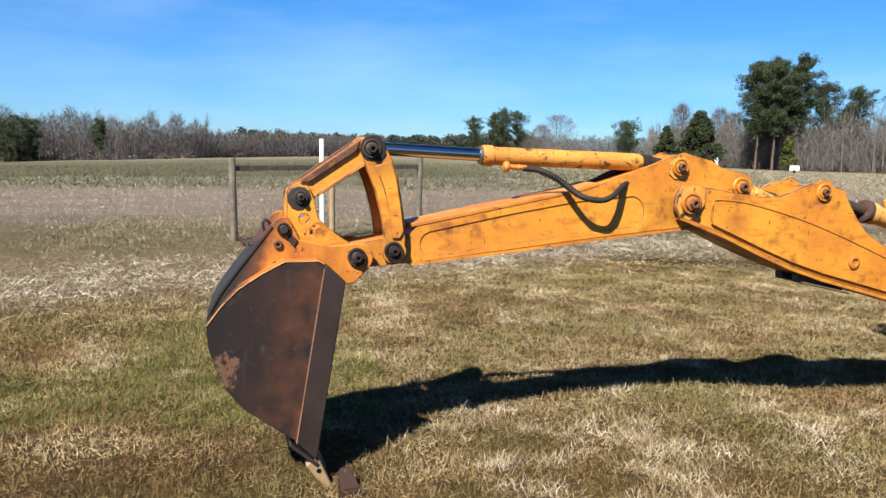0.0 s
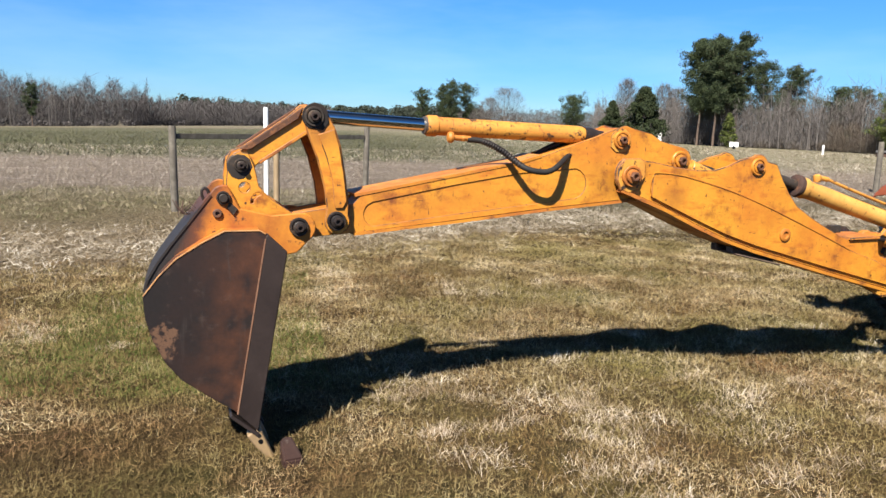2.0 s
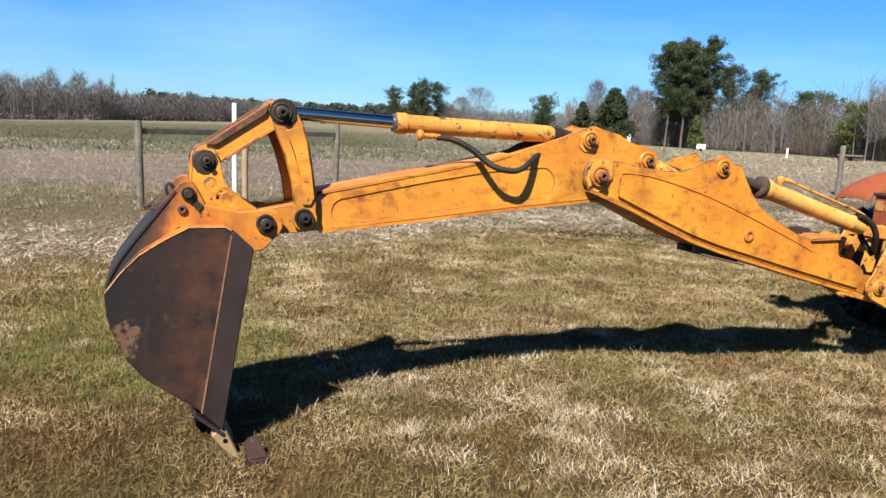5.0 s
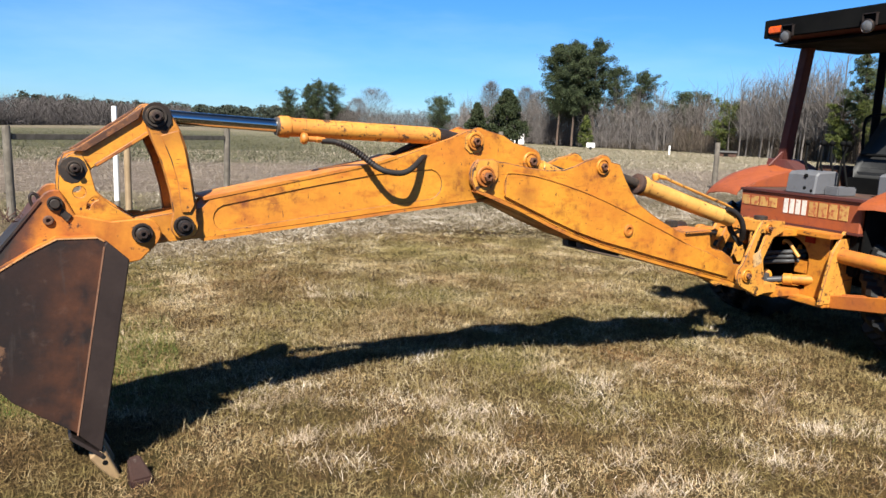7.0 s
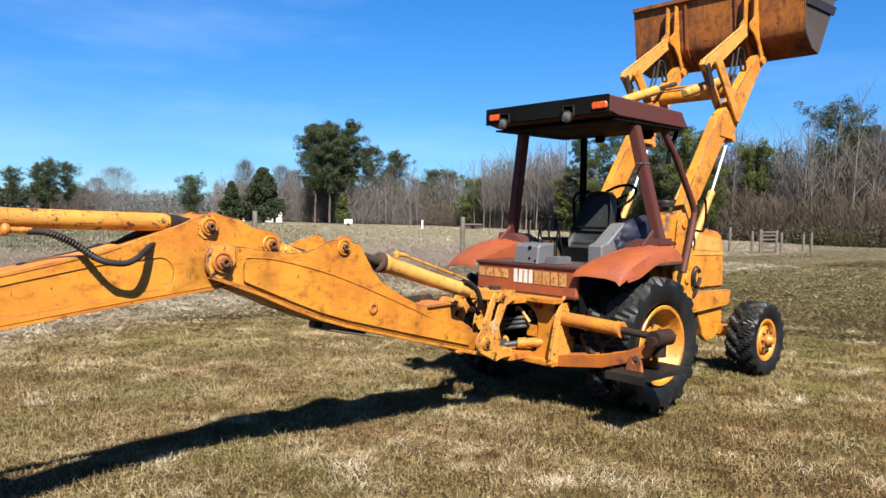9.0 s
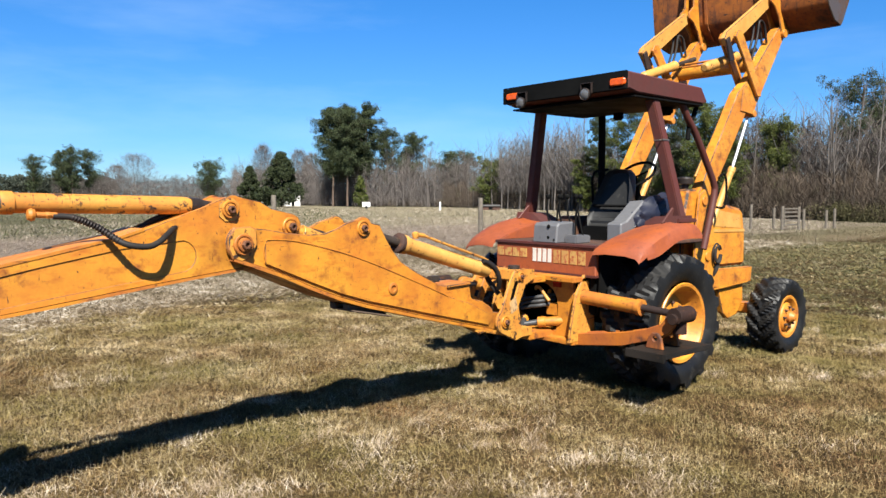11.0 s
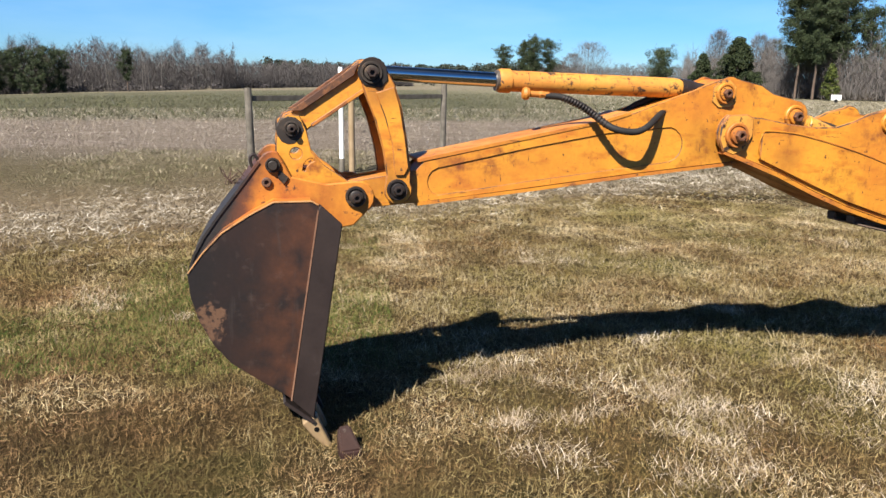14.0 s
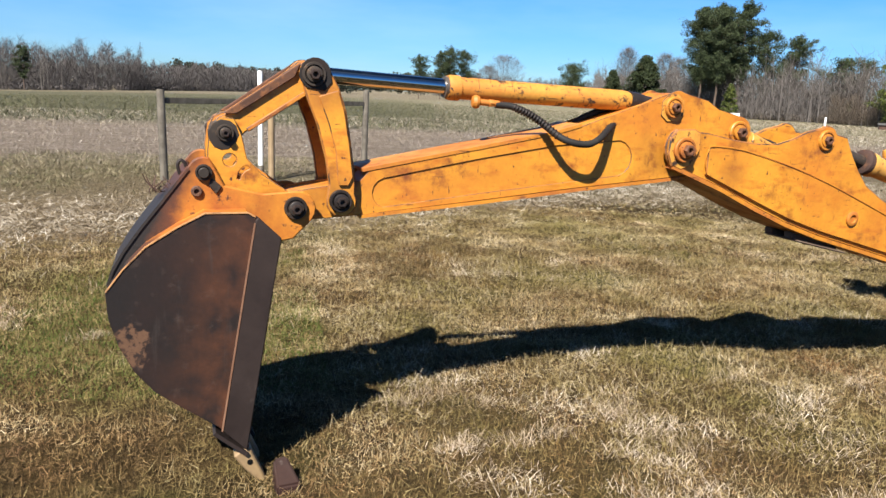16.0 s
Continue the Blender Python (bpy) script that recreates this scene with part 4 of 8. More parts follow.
for k in range(3):
    z = 0.037 * k
    bm = bm_new()
    pipe(bm, [(-0.86, 0.26, 0.585 + z), (-0.83, 0.16, 0.608 + z), (-0.80, 0.03, 0.648 + z), (-0.77, -0.09, 0.672 + z), (-0.62, -0.12, 0.68 + z)], 0.0165)
    part("hydraulic_hose", bm, HOSE_GREY, rear_frame, "black hydraulic hose", smooth=True)
bm = bm_new()
pipe(bm, [(-0.70, 0.10, 0.86), (-0.78, 0.08, 0.80), (-0.80, 0.05, 0.72), (-0.74, 0.0, 0.64)], 0.012)
part("hydraulic_hose", bm, RUBBER, rear_frame, "black hydraulic hose", smooth=True)
bm = bm_new()
pipe(bm, [(-0.74, -0.01, 0.800), (-0.75, -0.03, 0.825), (-0.75, -0.07, 0.815), (-0.745, -0.12, 0.76), (-0.74, -0.165, 0.715)], 0.014)
part("pale_hose", bm, YELLOW_PALE, rear_frame, "pale hydraulic tube", smooth=True)
bm = bm_new()
box(bm, (-0.69, -0.205, 0.585), (-0.62, -0.085, 0.69))
box(bm, (-0.68, -0.105, 0.69), (-0.64, -0.085, 0.80))
part("valve_bracket", bm, YELLOW, rear_frame)
for side in (-1, 1):
    bm = bm_new()
    lathe(bm, (-0.66, side * 0.27, 0.552), (-0.80, side * 0.07, 0.528), [(0, 0.030), (0.012, 0.040), (0.16, 0.040), (0.165, 0.046), (0.225, 0.046), (0.235, 0.026)], PLAIN, 20)
    swing = part("swing_cylinder", bm, YELLOW, machine, "yellow swing cylinder", smooth=True)
    bm = bm_new()
    rod(bm, (-0.79, side * 0.08, 0.53), (-1.02, side * -0.10, 0.488), 0.024, PLAIN, 14)
    part("piston_rod", bm, HOSE_GREY, swing, smooth=True)

# stabilizers
for side, lift in ((-1, 0.0), (1, 0.0)):
    x = -0.66
    bm = bm_new()
    k = side
    A, B, C = Vector((x, k * 0.42, 0.775)), Vector((x, k * 1.03, 0.752)), Vector((x, k * 1.36, 0.735))
    n = (B - A).length
    lathe(bm, A, B, [(0, 0.04), (0.02, 0.056), (n - 0.05, 0.056), (n - 0.045, 0.062), (n, 0.062), (n, 0.03)], PLAIN, 24)
    stabilizer = part("stabilizer", bm, YELLOW_RUST, machine, "raised stabilizer leg with a dark foot pad", smooth=True)
    bm = bm_new()
    rod(bm, B, C, 0.028, PLAIN, 18)
    part("piston_rod", bm, STEEL_DARK, stabilizer, smooth=True)
    bm = bm_new()
    rod(bm, C - Vector((0.09, 0, 0)), C + Vector((0.11, 0, 0)), 0.062, PLAIN, 18)
    rod(bm, C - Vector((0.12, 0, 0.02)), C + Vector((-0.09, 0, -0.02)), 0.04, PLAIN, 14)
    rod(bm, C + Vector((0.02, -k * 0.02, -0.14)), C + Vector((0.02, -k * 0.02, -0.02)), 0.05, PLAIN, 16)
    part("pivot_boss", bm, OILY_RUST, stabilizer, "rusty pivot boss", smooth=True)
    bm = bm_new()
    arm = [(k * 0.42, 0.375), (k * 0.90, 0.445), (k * 1.18, 0.535), (k * 1.31, 0.60), (k * 1.385, 0.70), (k * 1.385, 0.76), (k * 1.32, 0.76), (k * 1.24, 0.665), (k * 1.10, 0.605), (k * 0.90, 0.555), (k * 0.42, 0.475)]
    plate(bm, arm if k > 0 else arm[::-1], x - 0.07, x - 0.045, PLAIN, axes="yz")
    plate(bm, arm if k > 0 else arm[::-1], x + 0.045, x + 0.07, PLAIN, axes="yz")
    box(bm, (x - 0.045, min(k * 0.44, k * 0.80), 0.455), (x + 0.05, max(k * 0.44, k * 0.80), 0.470))
    part("leg", bm, LEG_ORANGE, stabilizer, "rusty orange leg")
    bm = bm_new()
    box(bm, (x - 0.25, min(k * 1.07, k * 1.39), 0.462), (x + 0.36, max(k * 1.07, k * 1.39), 0.482), bevel=0.006)
    box(bm, (x - 0.258, min(k * 1.065, k * 1.395), 0.422), (x - 0.235, max(k * 1.065, k * 1.25), 0.484), bevel=0.004)
    box(bm, (x - 0.25, min(k * 1.38, k * 1.40), 0.446), (x + 0.362, max(k * 1.38, k * 1.40), 0.484), bevel=0.004)
    part("foot_pad", bm, PAD_STEEL, stabilizer, "dark worn steel foot pad")
    bm = bm_new()
    plate(bm, [(k * 1.14, 0.480), (k * 1.29, 0.480), (k * 1.275, 0.56), (k * 1.245, 0.60), (k * 1.195, 0.60), (k * 1.16, 0.56)], x - 0.115, x - 0.09, PLAIN, axes="yz", holes=[ring((k * 1.22, 0.555), 0.018, 12)])
    part("pad_lug", bm, LOADER_RUST, stabilizer, "rusty pad lug")
    bm = bm_new()
    plate(bm, [(k * 1.14, 0.480), (k * 1.29, 0.480), (k * 1.275, 0.56), (k * 1.245, 0.60), (k * 1.195, 0.60), (k * 1.16, 0.56)], x + 0.09, x + 0.115, PLAIN, axes="yz", holes=[ring((k * 1.22, 0.555), 0.018, 12)])
    part("pad_lug", bm, LOADER_RUST, stabilizer, "rusty pad lug")

# tail panel, tank box, floor
bm = bm_new()
plate(bm, [(-0.57, 0.945), (0.57, 0.945), (0.57, 1.18), (-0.57, 1.18)], -0.645, -0.60, PLAIN, axes="yz", bevel=0.008)
tail = part("tail_panel", bm, RED_PAINT, machine, "faded orange-red tail panel with worn lettering")
bm = bm_new()
box(bm, (-0.66, -0.58, 1.172), (-0.56, 0.58, 1.196))
box(bm, (-0.655, -0.575, 0.93), (-0.60, 0.575, 0.952))
part("rim_strip", bm, BROWN_PAINT, tail)
for k in range(4):
    y = 0.55 - 0.095 * k
    bm = bm_new()
    plate(bm, [(y, 1.058), (y - 0.078, 1.058), (y - 0.078, 1.135), (y, 1.135)][::-1], -0.6495, -0.6455, PLAIN, axes="yz", bevel=0)
    part("decal_bar", bm, DECAL, tail, "worn pale decal bar")
for k in range(4):
    y = 0.115 - 0.058 * k
    bm = bm_new()
    plate(bm, [(y, 1.03), (y - 0.040, 1.03), (y - 0.040, 1.145), (y, 1.145)][::-1], -0.6495, -0.6455, PLAIN, axes="yz", bevel=0)
    part("stripe_decal", bm, CREAM, tail, "pale grey stripe")
for k in range(4):
    y = -0.125 - 0.090 * k
    bm = bm_new()
    plate(bm, [(y, 1.03), (y - 0.072, 1.03), (y - 0.072, 1.14), (y, 1.14)][::-1], -0.6495, -0.6455, PLAIN, axes="yz", bevel=0)
    part("decal_bar", bm, DECAL, tail, "worn pale decal bar")
# near-black body carries the shade below the platform
bm = bm_new()
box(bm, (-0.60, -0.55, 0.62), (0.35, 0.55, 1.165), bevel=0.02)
part("chassis_box", bm, BLACK, machine, "chassis and platform, near-black for the shade under them")
bm = bm_new()
box(bm, (-0.60, -0.60, 1.165), (0.95, 0.60, 1.195), bevel=0.008)
part("platform", bm, RUST, machine, "rusty operator platform")

# fenders
OUTER = [(-0.57, 1.118), (-0.53, 1.122), (-0.41, 1.145), (-0.309, 1.187), (-0.156, 1.246), (0.02, 1.262), (0.20, 1.256)]
CROWN = [(-0.655, 1.130), (-0.60, 1.205), (-0.40, 1.305), (-0.16, 1.368), (0.04, 1.386), (0.17, 1.374), (0.235, 1.315)]
INNER = [(-0.70, 1.135), (-0.655, 1.188), (-0.42, 1.268), (-0.06, 1.350), (0.14, 1.378), (0.29, 1.370), (0.36, 1.32)]


def eased(line, k=3):
    """A line with its corners rounded."""
    pts = [Vector((*p, 0)) for p in line]
    got = []
    for n in range(len(pts) - 1):
        p0, p1, p2, p3 = pts[max(n - 1, 0)], pts[n], pts[n + 1], pts[min(n + 2, len(pts) - 1)]
        for j in range(k):
            t = j / k
            v = 0.5 * (2 * p1 + (p2 - p0) * t + (2 * p0 - 5 * p1 + 4 * p2 - p3) * t * t + (3 * p1 - p0 - 3 * p2 + p3) * t ** 3)
            got.append((v.x, v.y))
    return got + [line[-1]]


OUTER, CROWN, INNER = eased(OUTER), eased(CROWN), eased(INNER)
for side in (-1, 1):
    own = bmesh.new()
    lines = []
    for y, line, dz in ((0.575, INNER, -0.01), (0.70, INNER, 0.004), (0.86, CROWN, 0.0), (0.955, CROWN, -0.018), (0.99, CROWN, -0.05), (1.005, OUTER, 0.012), (1.01, OUTER, -0.012)):
        lines.append([own.verts.new((x, side * y, z + dz)) for x, z in line])
    for a, b in zip(lines, lines[1:]):
        for n in range(len(a) - 1):
            own.faces.new((a[n], a[n + 1], b[n + 1], b[n]))
    bmesh.ops.recalc_face_normals(own, faces=own.faces)
    bmesh.ops.solidify(own, geom=list(own.faces), thickness=0.006)
    fender = part("fender", own, RED_PAINT, machine, "faded orange-red fender", smooth=True)
    # colour so dark that it stands in for shade inside the arch
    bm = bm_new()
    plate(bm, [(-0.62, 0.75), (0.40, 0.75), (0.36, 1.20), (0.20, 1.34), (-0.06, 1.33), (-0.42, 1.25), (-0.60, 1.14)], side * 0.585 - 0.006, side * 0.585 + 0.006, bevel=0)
    part("inner_panel", bm, BLACK, fender, "inner panel, near-black for the wheel arch's shade")
    bm = bm_new()
    plate(bm, [(-0.60, 1.198), (0.38, 1.198), (0.34, 1.30), (0.28, 1.355), (0.14, 1.364), (-0.06, 1.336), (-0.42, 1.254), (-0.58, 1.20)], side * 0.571 - 0.005, side * 0.571 + 0.005, bevel=0)
    part("inner_skirt", bm, RED_PAINT, fender)

# wheels
def wheel(name, at, r, width, rim_r, lugs, lug_h, side, dish, label, inward=0.0):
    """Tyre with chevron lugs and a dished rim; the outside looks to side * y."""
    w = thing_part(name, at, label)
    h = width / 2
    bm = bm_new()
    prof = [(-h * 0.68, rim_r), (-h * 0.93, rim_r + 0.05), (-h, (r + rim_r) / 2), (-h * 0.93, r - 0.07), (-h * 0.80, r - lug_h - 0.010), (-h * 0.4, r - lug_h), (0, r - lug_h + 0.004),
            (h * 0.4, r - lug_h), (h * 0.80, r - lug_h - 0.010), (h * 0.93, r - 0.07), (h, (r + rim_r) / 2), (h * 0.93, rim_r + 0.05), (h * 0.68, rim_r)]
    cols = lugs * 10
    rows = [(a, b, 0.0) for a, b in prof[:3]] + [(h * 0.985 * q, r - lug_h - 0.030 * abs(q) ** 4, 1.0) for q in (-0.98, -0.97, -0.8, -0.6, -0.4, -0.2, -0.05, 0.05, 0.2, 0.4, 0.6, 0.8, 0.97, 0.98)] + [(a, b, 0.0) for a, b in prof[-3:]]
    loops = []
    for y, rad, tread in rows:
        loop = []
        for k in range(cols):
            t = k / 10
            q = y / (h * 0.985)
            phase = (t - 0.95 * abs(q) + (0.5 if q > 0 else 0.0)) % 1.0
            up = tread * (lug_h if phase < 0.46 else 0.0) * (0.25 if abs(q) > 0.975 else 1.0)
            a = 2 * math.pi * k / cols
            loop.append(bm.verts.new(((rad + up) * math.sin(a), y * 1.12 - side * inward, (rad + up) * math.cos(a))))
        loops.append(loop)
    for lo, hi in zip(loops, loops[1:]):
        for k in range(cols):
            bm.faces.new((lo[k], lo[(k + 1) % cols], hi[(k + 1) % cols], hi[k]))
    bmesh.ops.recalc_face_normals(bm, faces=bm.faces)
    part("tyre", bm, TYRE, w, "worn black tyre with chevron lugs", smooth=True)
    bm = bm_new()
    lathe(bm, (0, 0, 0), (0, side, 0), [(h * 0.72, rim_r + 0.018), (h * 0.76, rim_r + 0.012), (h * 0.74, rim_r - 0.012), (h * 0.60, rim_r - 0.03), (h * 0.30, rim_r - 0.05), (dish, rim_r - 0.07), (dish - 0.015, rim_r * 0.72),
          (dish + 0.01, rim_r * 0.5), (dish + 0.012, rim_r * 0.36), (dish + 0.0, 0.02)], PLAIN, 48, closed=False)
    lathe(bm, (0, 0, 0), (0, -side, 0), [(h * 0.86, rim_r + 0.018), (h * 0.84, rim_r - 0.02), (0.0, rim_r - 0.05)], PLAIN, 40, closed=False)
    part("rim", bm, YELLOW, w, "yellow dished steel rim", smooth=True)
    bm = bm_new()
    hub = rim_r * 0.30
    lathe(bm, (0, side * (dish - 0.02), 0), (0, side * (dish + 0.09), 0), [(0, hub), (0.06, hub), (0.075, hub * 0.8), (0.10, hub * 0.55), (0.11, 0.005)], PLAIN, 24)
    part("hub", bm, RUST if rim_r > 0.25 else YELLOW_RUST, w, smooth=True)
    for n in range(8):
        bm = bm_new()
        a = 2 * math.pi * n / 8
        c = Vector((math.cos(a), 0, math.sin(a))) * rim_r * 0.50
        rod(bm, c + Vector((0, side * (dish - 0.01), 0)), c + Vector((0, side * (dish + 0.035), 0)), 0.013, PLAIN, 6)
        part("wheel_nut", bm, RUST, w)
    return w


def thing_part(name, at, label):
    ob = new(name)
    ob.location = at
    ob.parent = machine
    return tagged(ob, label)


for side in (-1, 1):
    wheel("rear_wheel", (-0.05, side * 0.850, 0.560), 0.572, 0.41, 0.315, 15, 0.046, side, 0.03, "large rear wheel with yellow rim", 0.055)
    wheel("front_wheel", (2.06, side * 0.79, 0.372), 0.388, 0.27, 0.20, 17, 0.028, side, 0.09, "front wheel with worn black tyre and yellow rim", 0.022)
bm = bm_new()
rod(bm, (-0.02, -0.80, 0.575), (-0.02, 0.80, 0.575), 0.13, PLAIN, 20)
part("rear_axle", bm, BLACK, machine, smooth=True)

# front axle, frame rails, engine hood
bm = bm_new()
box(bm, (1.98, -0.70, 0.36), (2.16, 0.70, 0.47), bevel=0.02)
front_axle = part("front_axle", bm, YELLOW_RUST, machine)
for y in (-0.42, 0.36):
    bm = bm_new()
    plate(bm, [(1.40, 0.66), (1.52, 0.64), (1.62, 0.40), (1.72, 0.33), (1.90, 0.36), (2.02, 0.50), (2.00, 0.70), (1.40, 0.76)], y, y + 0.06)
    part("axle_support", bm, YELLOW, front_axle, "yellow axle support casting")
for y in (-0.46, 0.40):
    bm = bm_new()
    plate(bm, [(0.30, 0.62), (1.52, 0.66), (2.02, 0.685), (2.10, 0.70), (2.12, 0.85), (0.30, 0.88)], y, y + 0.06)
    part("frame_rail", bm, YELLOW, machine, "yellow loader frame rail")
bm = bm_new()
HOOD = [(0.85, 0.88), (2.06, 0.87), (2.05, 1.20), (2.0, 1.43), (1.95, 1.465), (1.30, 1.56), (0.85, 1.60)]
plate(bm, HOOD, -0.41, 0.41, bevel=0.03)
hood = part("engine_hood", bm, YELLOW, machine, "yellow engine hood")
bm = bm_new()
plate(bm, [(1.10, 1.24), (2.02, 1.22), (2.02, 1.25), (1.10, 1.27)], -0.416, -0.411, bevel=0)
plate(bm, [(1.30, 1.30), (1.95, 1.26), (1.93, 1.40), (1.35, 1.47)], -0.4135, -0.4105, bevel=0)
part("hood_decal", bm, YELLOW_PALE, hood)
bm = bm_new()
for n in range(9):
    box(bm, (2.055, -0.36, 0.93 + 0.05 * n), (2.075, 0.36, 0.955 + 0.05 * n), bevel=0.004)
part("grille", bm, BLACK, hood)
bm = bm_new()
plate(bm, [(0.70, 1.15), (1.02, 1.15), (0.99, 1.42), (0.95, 1.66), (0.80, 1.66), (0.74, 1.42)], -0.50, -0.28, bevel=0.02)
cowl = part("cowl_column", bm, YELLOW, machine, "yellow cowl column beside the hood")
bm = bm_new()
plate(bm, [(0.70, 1.15), (1.02, 1.15), (0.99, 1.42), (0.95, 1.60), (0.80, 1.60), (0.74, 1.42)], 0.28, 0.50, bevel=0.02)
part("cowl_column", bm, YELLOW, machine)
bm = bm_new()
lathe(bm, (0.90, -0.40, 1.655), (0.90, -0.40, 1.80), [(0, 0.035), (0.05, 0.035), (0.055, 0.075), (0.10, 0.08), (0.115, 0.07), (0.12, 0.02)], PLAIN, 20)
part("air_cleaner_cap", bm, GREASE, cowl, "black rain cap", smooth=True)

# loader tower, arms, cylinders, linkage
ARM_Y = 0.47
for side in (-1, 1):
    y0 = side * ARM_Y
    bm = bm_new()
    TOW = [(0.86, 0.70), (1.30, 0.70), (1.24, 1.05), (1.12, 1.58), (1.02, 1.66), (0.92, 1.60), (0.86, 1.2)]
    plate(bm, TOW, y0 - 0.075, y0 - 0.05)
    plate(bm, TOW, y0 + 0.05, y0 + 0.075)
    part("loader_tower", bm, YELLOW, machine, "yellow loader upright")
    bm = bm_new()
    ARM = [(0.93, 1.50), (1.05, 1.44), (1.42, 1.93), (1.78, 2.42), (1.90, 2.44), (2.02, 2.56), (2.50, 3.22), (2.57, 3.30), (2.55, 3.37), (2.46, 3.38), (2.38, 3.33), (1.86, 2.80), (1.62, 2.62), (1.18, 1.98), (0.95, 1.62)]
    plate(bm, ARM, y0 - 0.05, y0 + 0.05, bevel=0.008)
    arm = part("loader_arm", bm, YELLOW, machine, "raised yellow loader arm")
    bm = bm_new()
    plate(bm, [(1.66, 2.44), (1.92, 2.42), (1.98, 2.55), (1.80, 2.72), (1.70, 2.66)], y0 - 0.06, y0 - 0.0515)
    plate(bm, [(1.66, 2.44), (1.92, 2.42), (1.98, 2.55), (1.80, 2.72), (1.70, 2.66)], y0 + 0.0515, y0 + 0.06)
    part("knee_plate", bm, YELLOW, arm)
    bm = bm_new()
    rod(bm, (2.50, y0 - 0.085, 3.31), (2.50, y0 + 0.085, 3.31), 0.045, PLAIN, 18)
    part("hinge_pin", bm, YELLOW_RUST, arm, smooth=True)
    bm = bm_new()
    rod(bm, (1.0, y0 - 0.09, 1.55), (1.0, y0 + 0.09, 1.55), 0.045, PLAIN, 18)
    part("pivot_pin", bm, YELLOW_RUST, arm, smooth=True)
    bm = bm_new()
    yc = y0
    A, B, C = Vector((1.08, yc, 1.02)), Vector((1.635, yc, 1.875)), Vector((1.93, yc, 2.43))
    n = (B - A).length
    lathe(bm, A, B, [(0, 0.026), (0.02, 0.033), (n - 0.06, 0.033), (n - 0.055, 0.037), (n, 0.037), (n, 0.016)], PLAIN, 22)
    lift = part("lift_cylinder", bm, YELLOW_PALE, machine, "pale yellow lift cylinder", smooth=True)
    bm = bm_new()
    rod(bm, B, C, 0.0135, PLAIN, 18)
    part("piston_rod", bm, ROD_BRIGHT, lift, "bright steel rod", smooth=True)
    bm = bm_new()
    rod(bm, C - Vector((0, 0.07, 0)), C + Vector((0, 0.07, 0)), 0.036, PLAIN, 16)
    part("end_eye", bm, YELLOW_RUST, lift, smooth=True)
    bm = bm_new()
    rod(bm, A - Vector((0, 0.09, 0)), A + Vector((0, 0.09, 0)), 0.045, PLAIN, 16)
    part("end_eye", bm, YELLOW_RUST, lift, smooth=True)
    # bell crank, tilt link, tilt cylinder
    bm = bm_new()
    yb = y0 + side * 0.08
    plate(bm, [(1.50, 3.20), (1.46, 3.14), (1.52, 3.08), (1.92, 2.60), (1.99, 2.60), (2.00, 2.68), (1.62, 3.16), (1.57, 3.21)], yb - 0.016, yb + 0.016)
    plate(bm, [(1.50, 3.20), (1.46, 3.14), (1.52, 3.08), (1.92, 2.60), (1.99, 2.60), (2.00, 2.68), (1.62, 3.16), (1.57, 3.21)], y0 - side * 0.08 - 0.016, y0 - side * 0.08 + 0.016)
    crank = part("bell_crank", bm, YELLOW, machine)
    bm = bm_new()
    plate(bm, [(1.42, 3.06), (1.52, 3.06), (2.24, 3.54), (2.27, 3.62), (2.20, 3.66), (1.42, 3.19), (1.38, 3.12)], y0 - 0.024, y0 + 0.024, bevel=0.006)
    part("tilt_link", bm, YELLOW_PALE, crank, "yellow tilt link")
    bm = bm_new()
    plate(bm, [(1.42, 3.14), (1.36, 3.10), (1.44, 2.90), (1.52, 2.92)], y0 - 0.06, y0 - 0.036)
    part("dark_strap", bm, STEEL_DARK, crank)
    bm = bm_new()
    A, B, C = Vector((1.28, y0, 2.82)), Vector((1.78, y0, 3.02)), Vector((2.30, y0 - side * 0.0, 3.22))
    ya = y0 - side * 0.115
    lathe(bm, (1.26, ya, 2.84), (1.86, ya, 3.02), [(0, 0.03), (0.02, 0.05), (0.56, 0.05), (0.565, 0.055), (0.62, 0.055), (0.62, 0.02)], PLAIN, 22)
    tilt = part("tilt_cylinder", bm, YELLOW_PALE, machine, "pale yellow tilt cylinder", smooth=True)
    bm = bm_new()
    rod(bm, (1.86, ya, 3.02), (2.25, ya, 3.14), 0.026, PLAIN, 16)
    part("piston_rod", bm, GREASE, tilt, smooth=True)
    for dy in (-0.02, 0.03):
        bm = bm_new()
        pipe(bm, [(1.92, y0 + dy, 2.98), (2.02, y0 + dy, 3.22), (2.06, y0 + dy, 3.38), (2.16, y0 + dy, 3.36), (2.22, y0 + dy, 3.18)], 0.012)
        part("hydraulic_hose", bm, RUBBER, tilt, smooth=True)
for k, (r, dx) in enumerate(((0.085, 0.0), (0.070, 0.02), (0.060, -0.025))):
    bm = bm_new()
    pipe(bm, [(1.21 + dx + r * 0.75 * math.cos(a), -0.565 - 0.012 * k, 1.03 + r * 1.25 * math.sin(a)) for a in [0.6 + 2 * math.pi * j / 10 for j in range(10)]] + [(1.22 + dx, -0.56, 0.88), (1.20, -0.53, 0.80)], 0.0095, PLAIN, 8, 3)
    part("hydraulic_hose", bm, RUBBER, machine, "looped black hose on the loader upright", smooth=True)
bm = bm_new()
rod(bm, (2.08, -0.47, 2.96), (2.08, 0.47, 2.96), 0.075, PLAIN, 24)
cross = part("cross_tube", bm, YELLOW, machine, "yellow cross tube between the loader arms", smooth=True)
bm = bm_new()
for z in (3.05, 3.02):
    rod(bm, (2.03, -0.45, z), (2.03, 0.45, z), 0.012, PLAIN, 10)
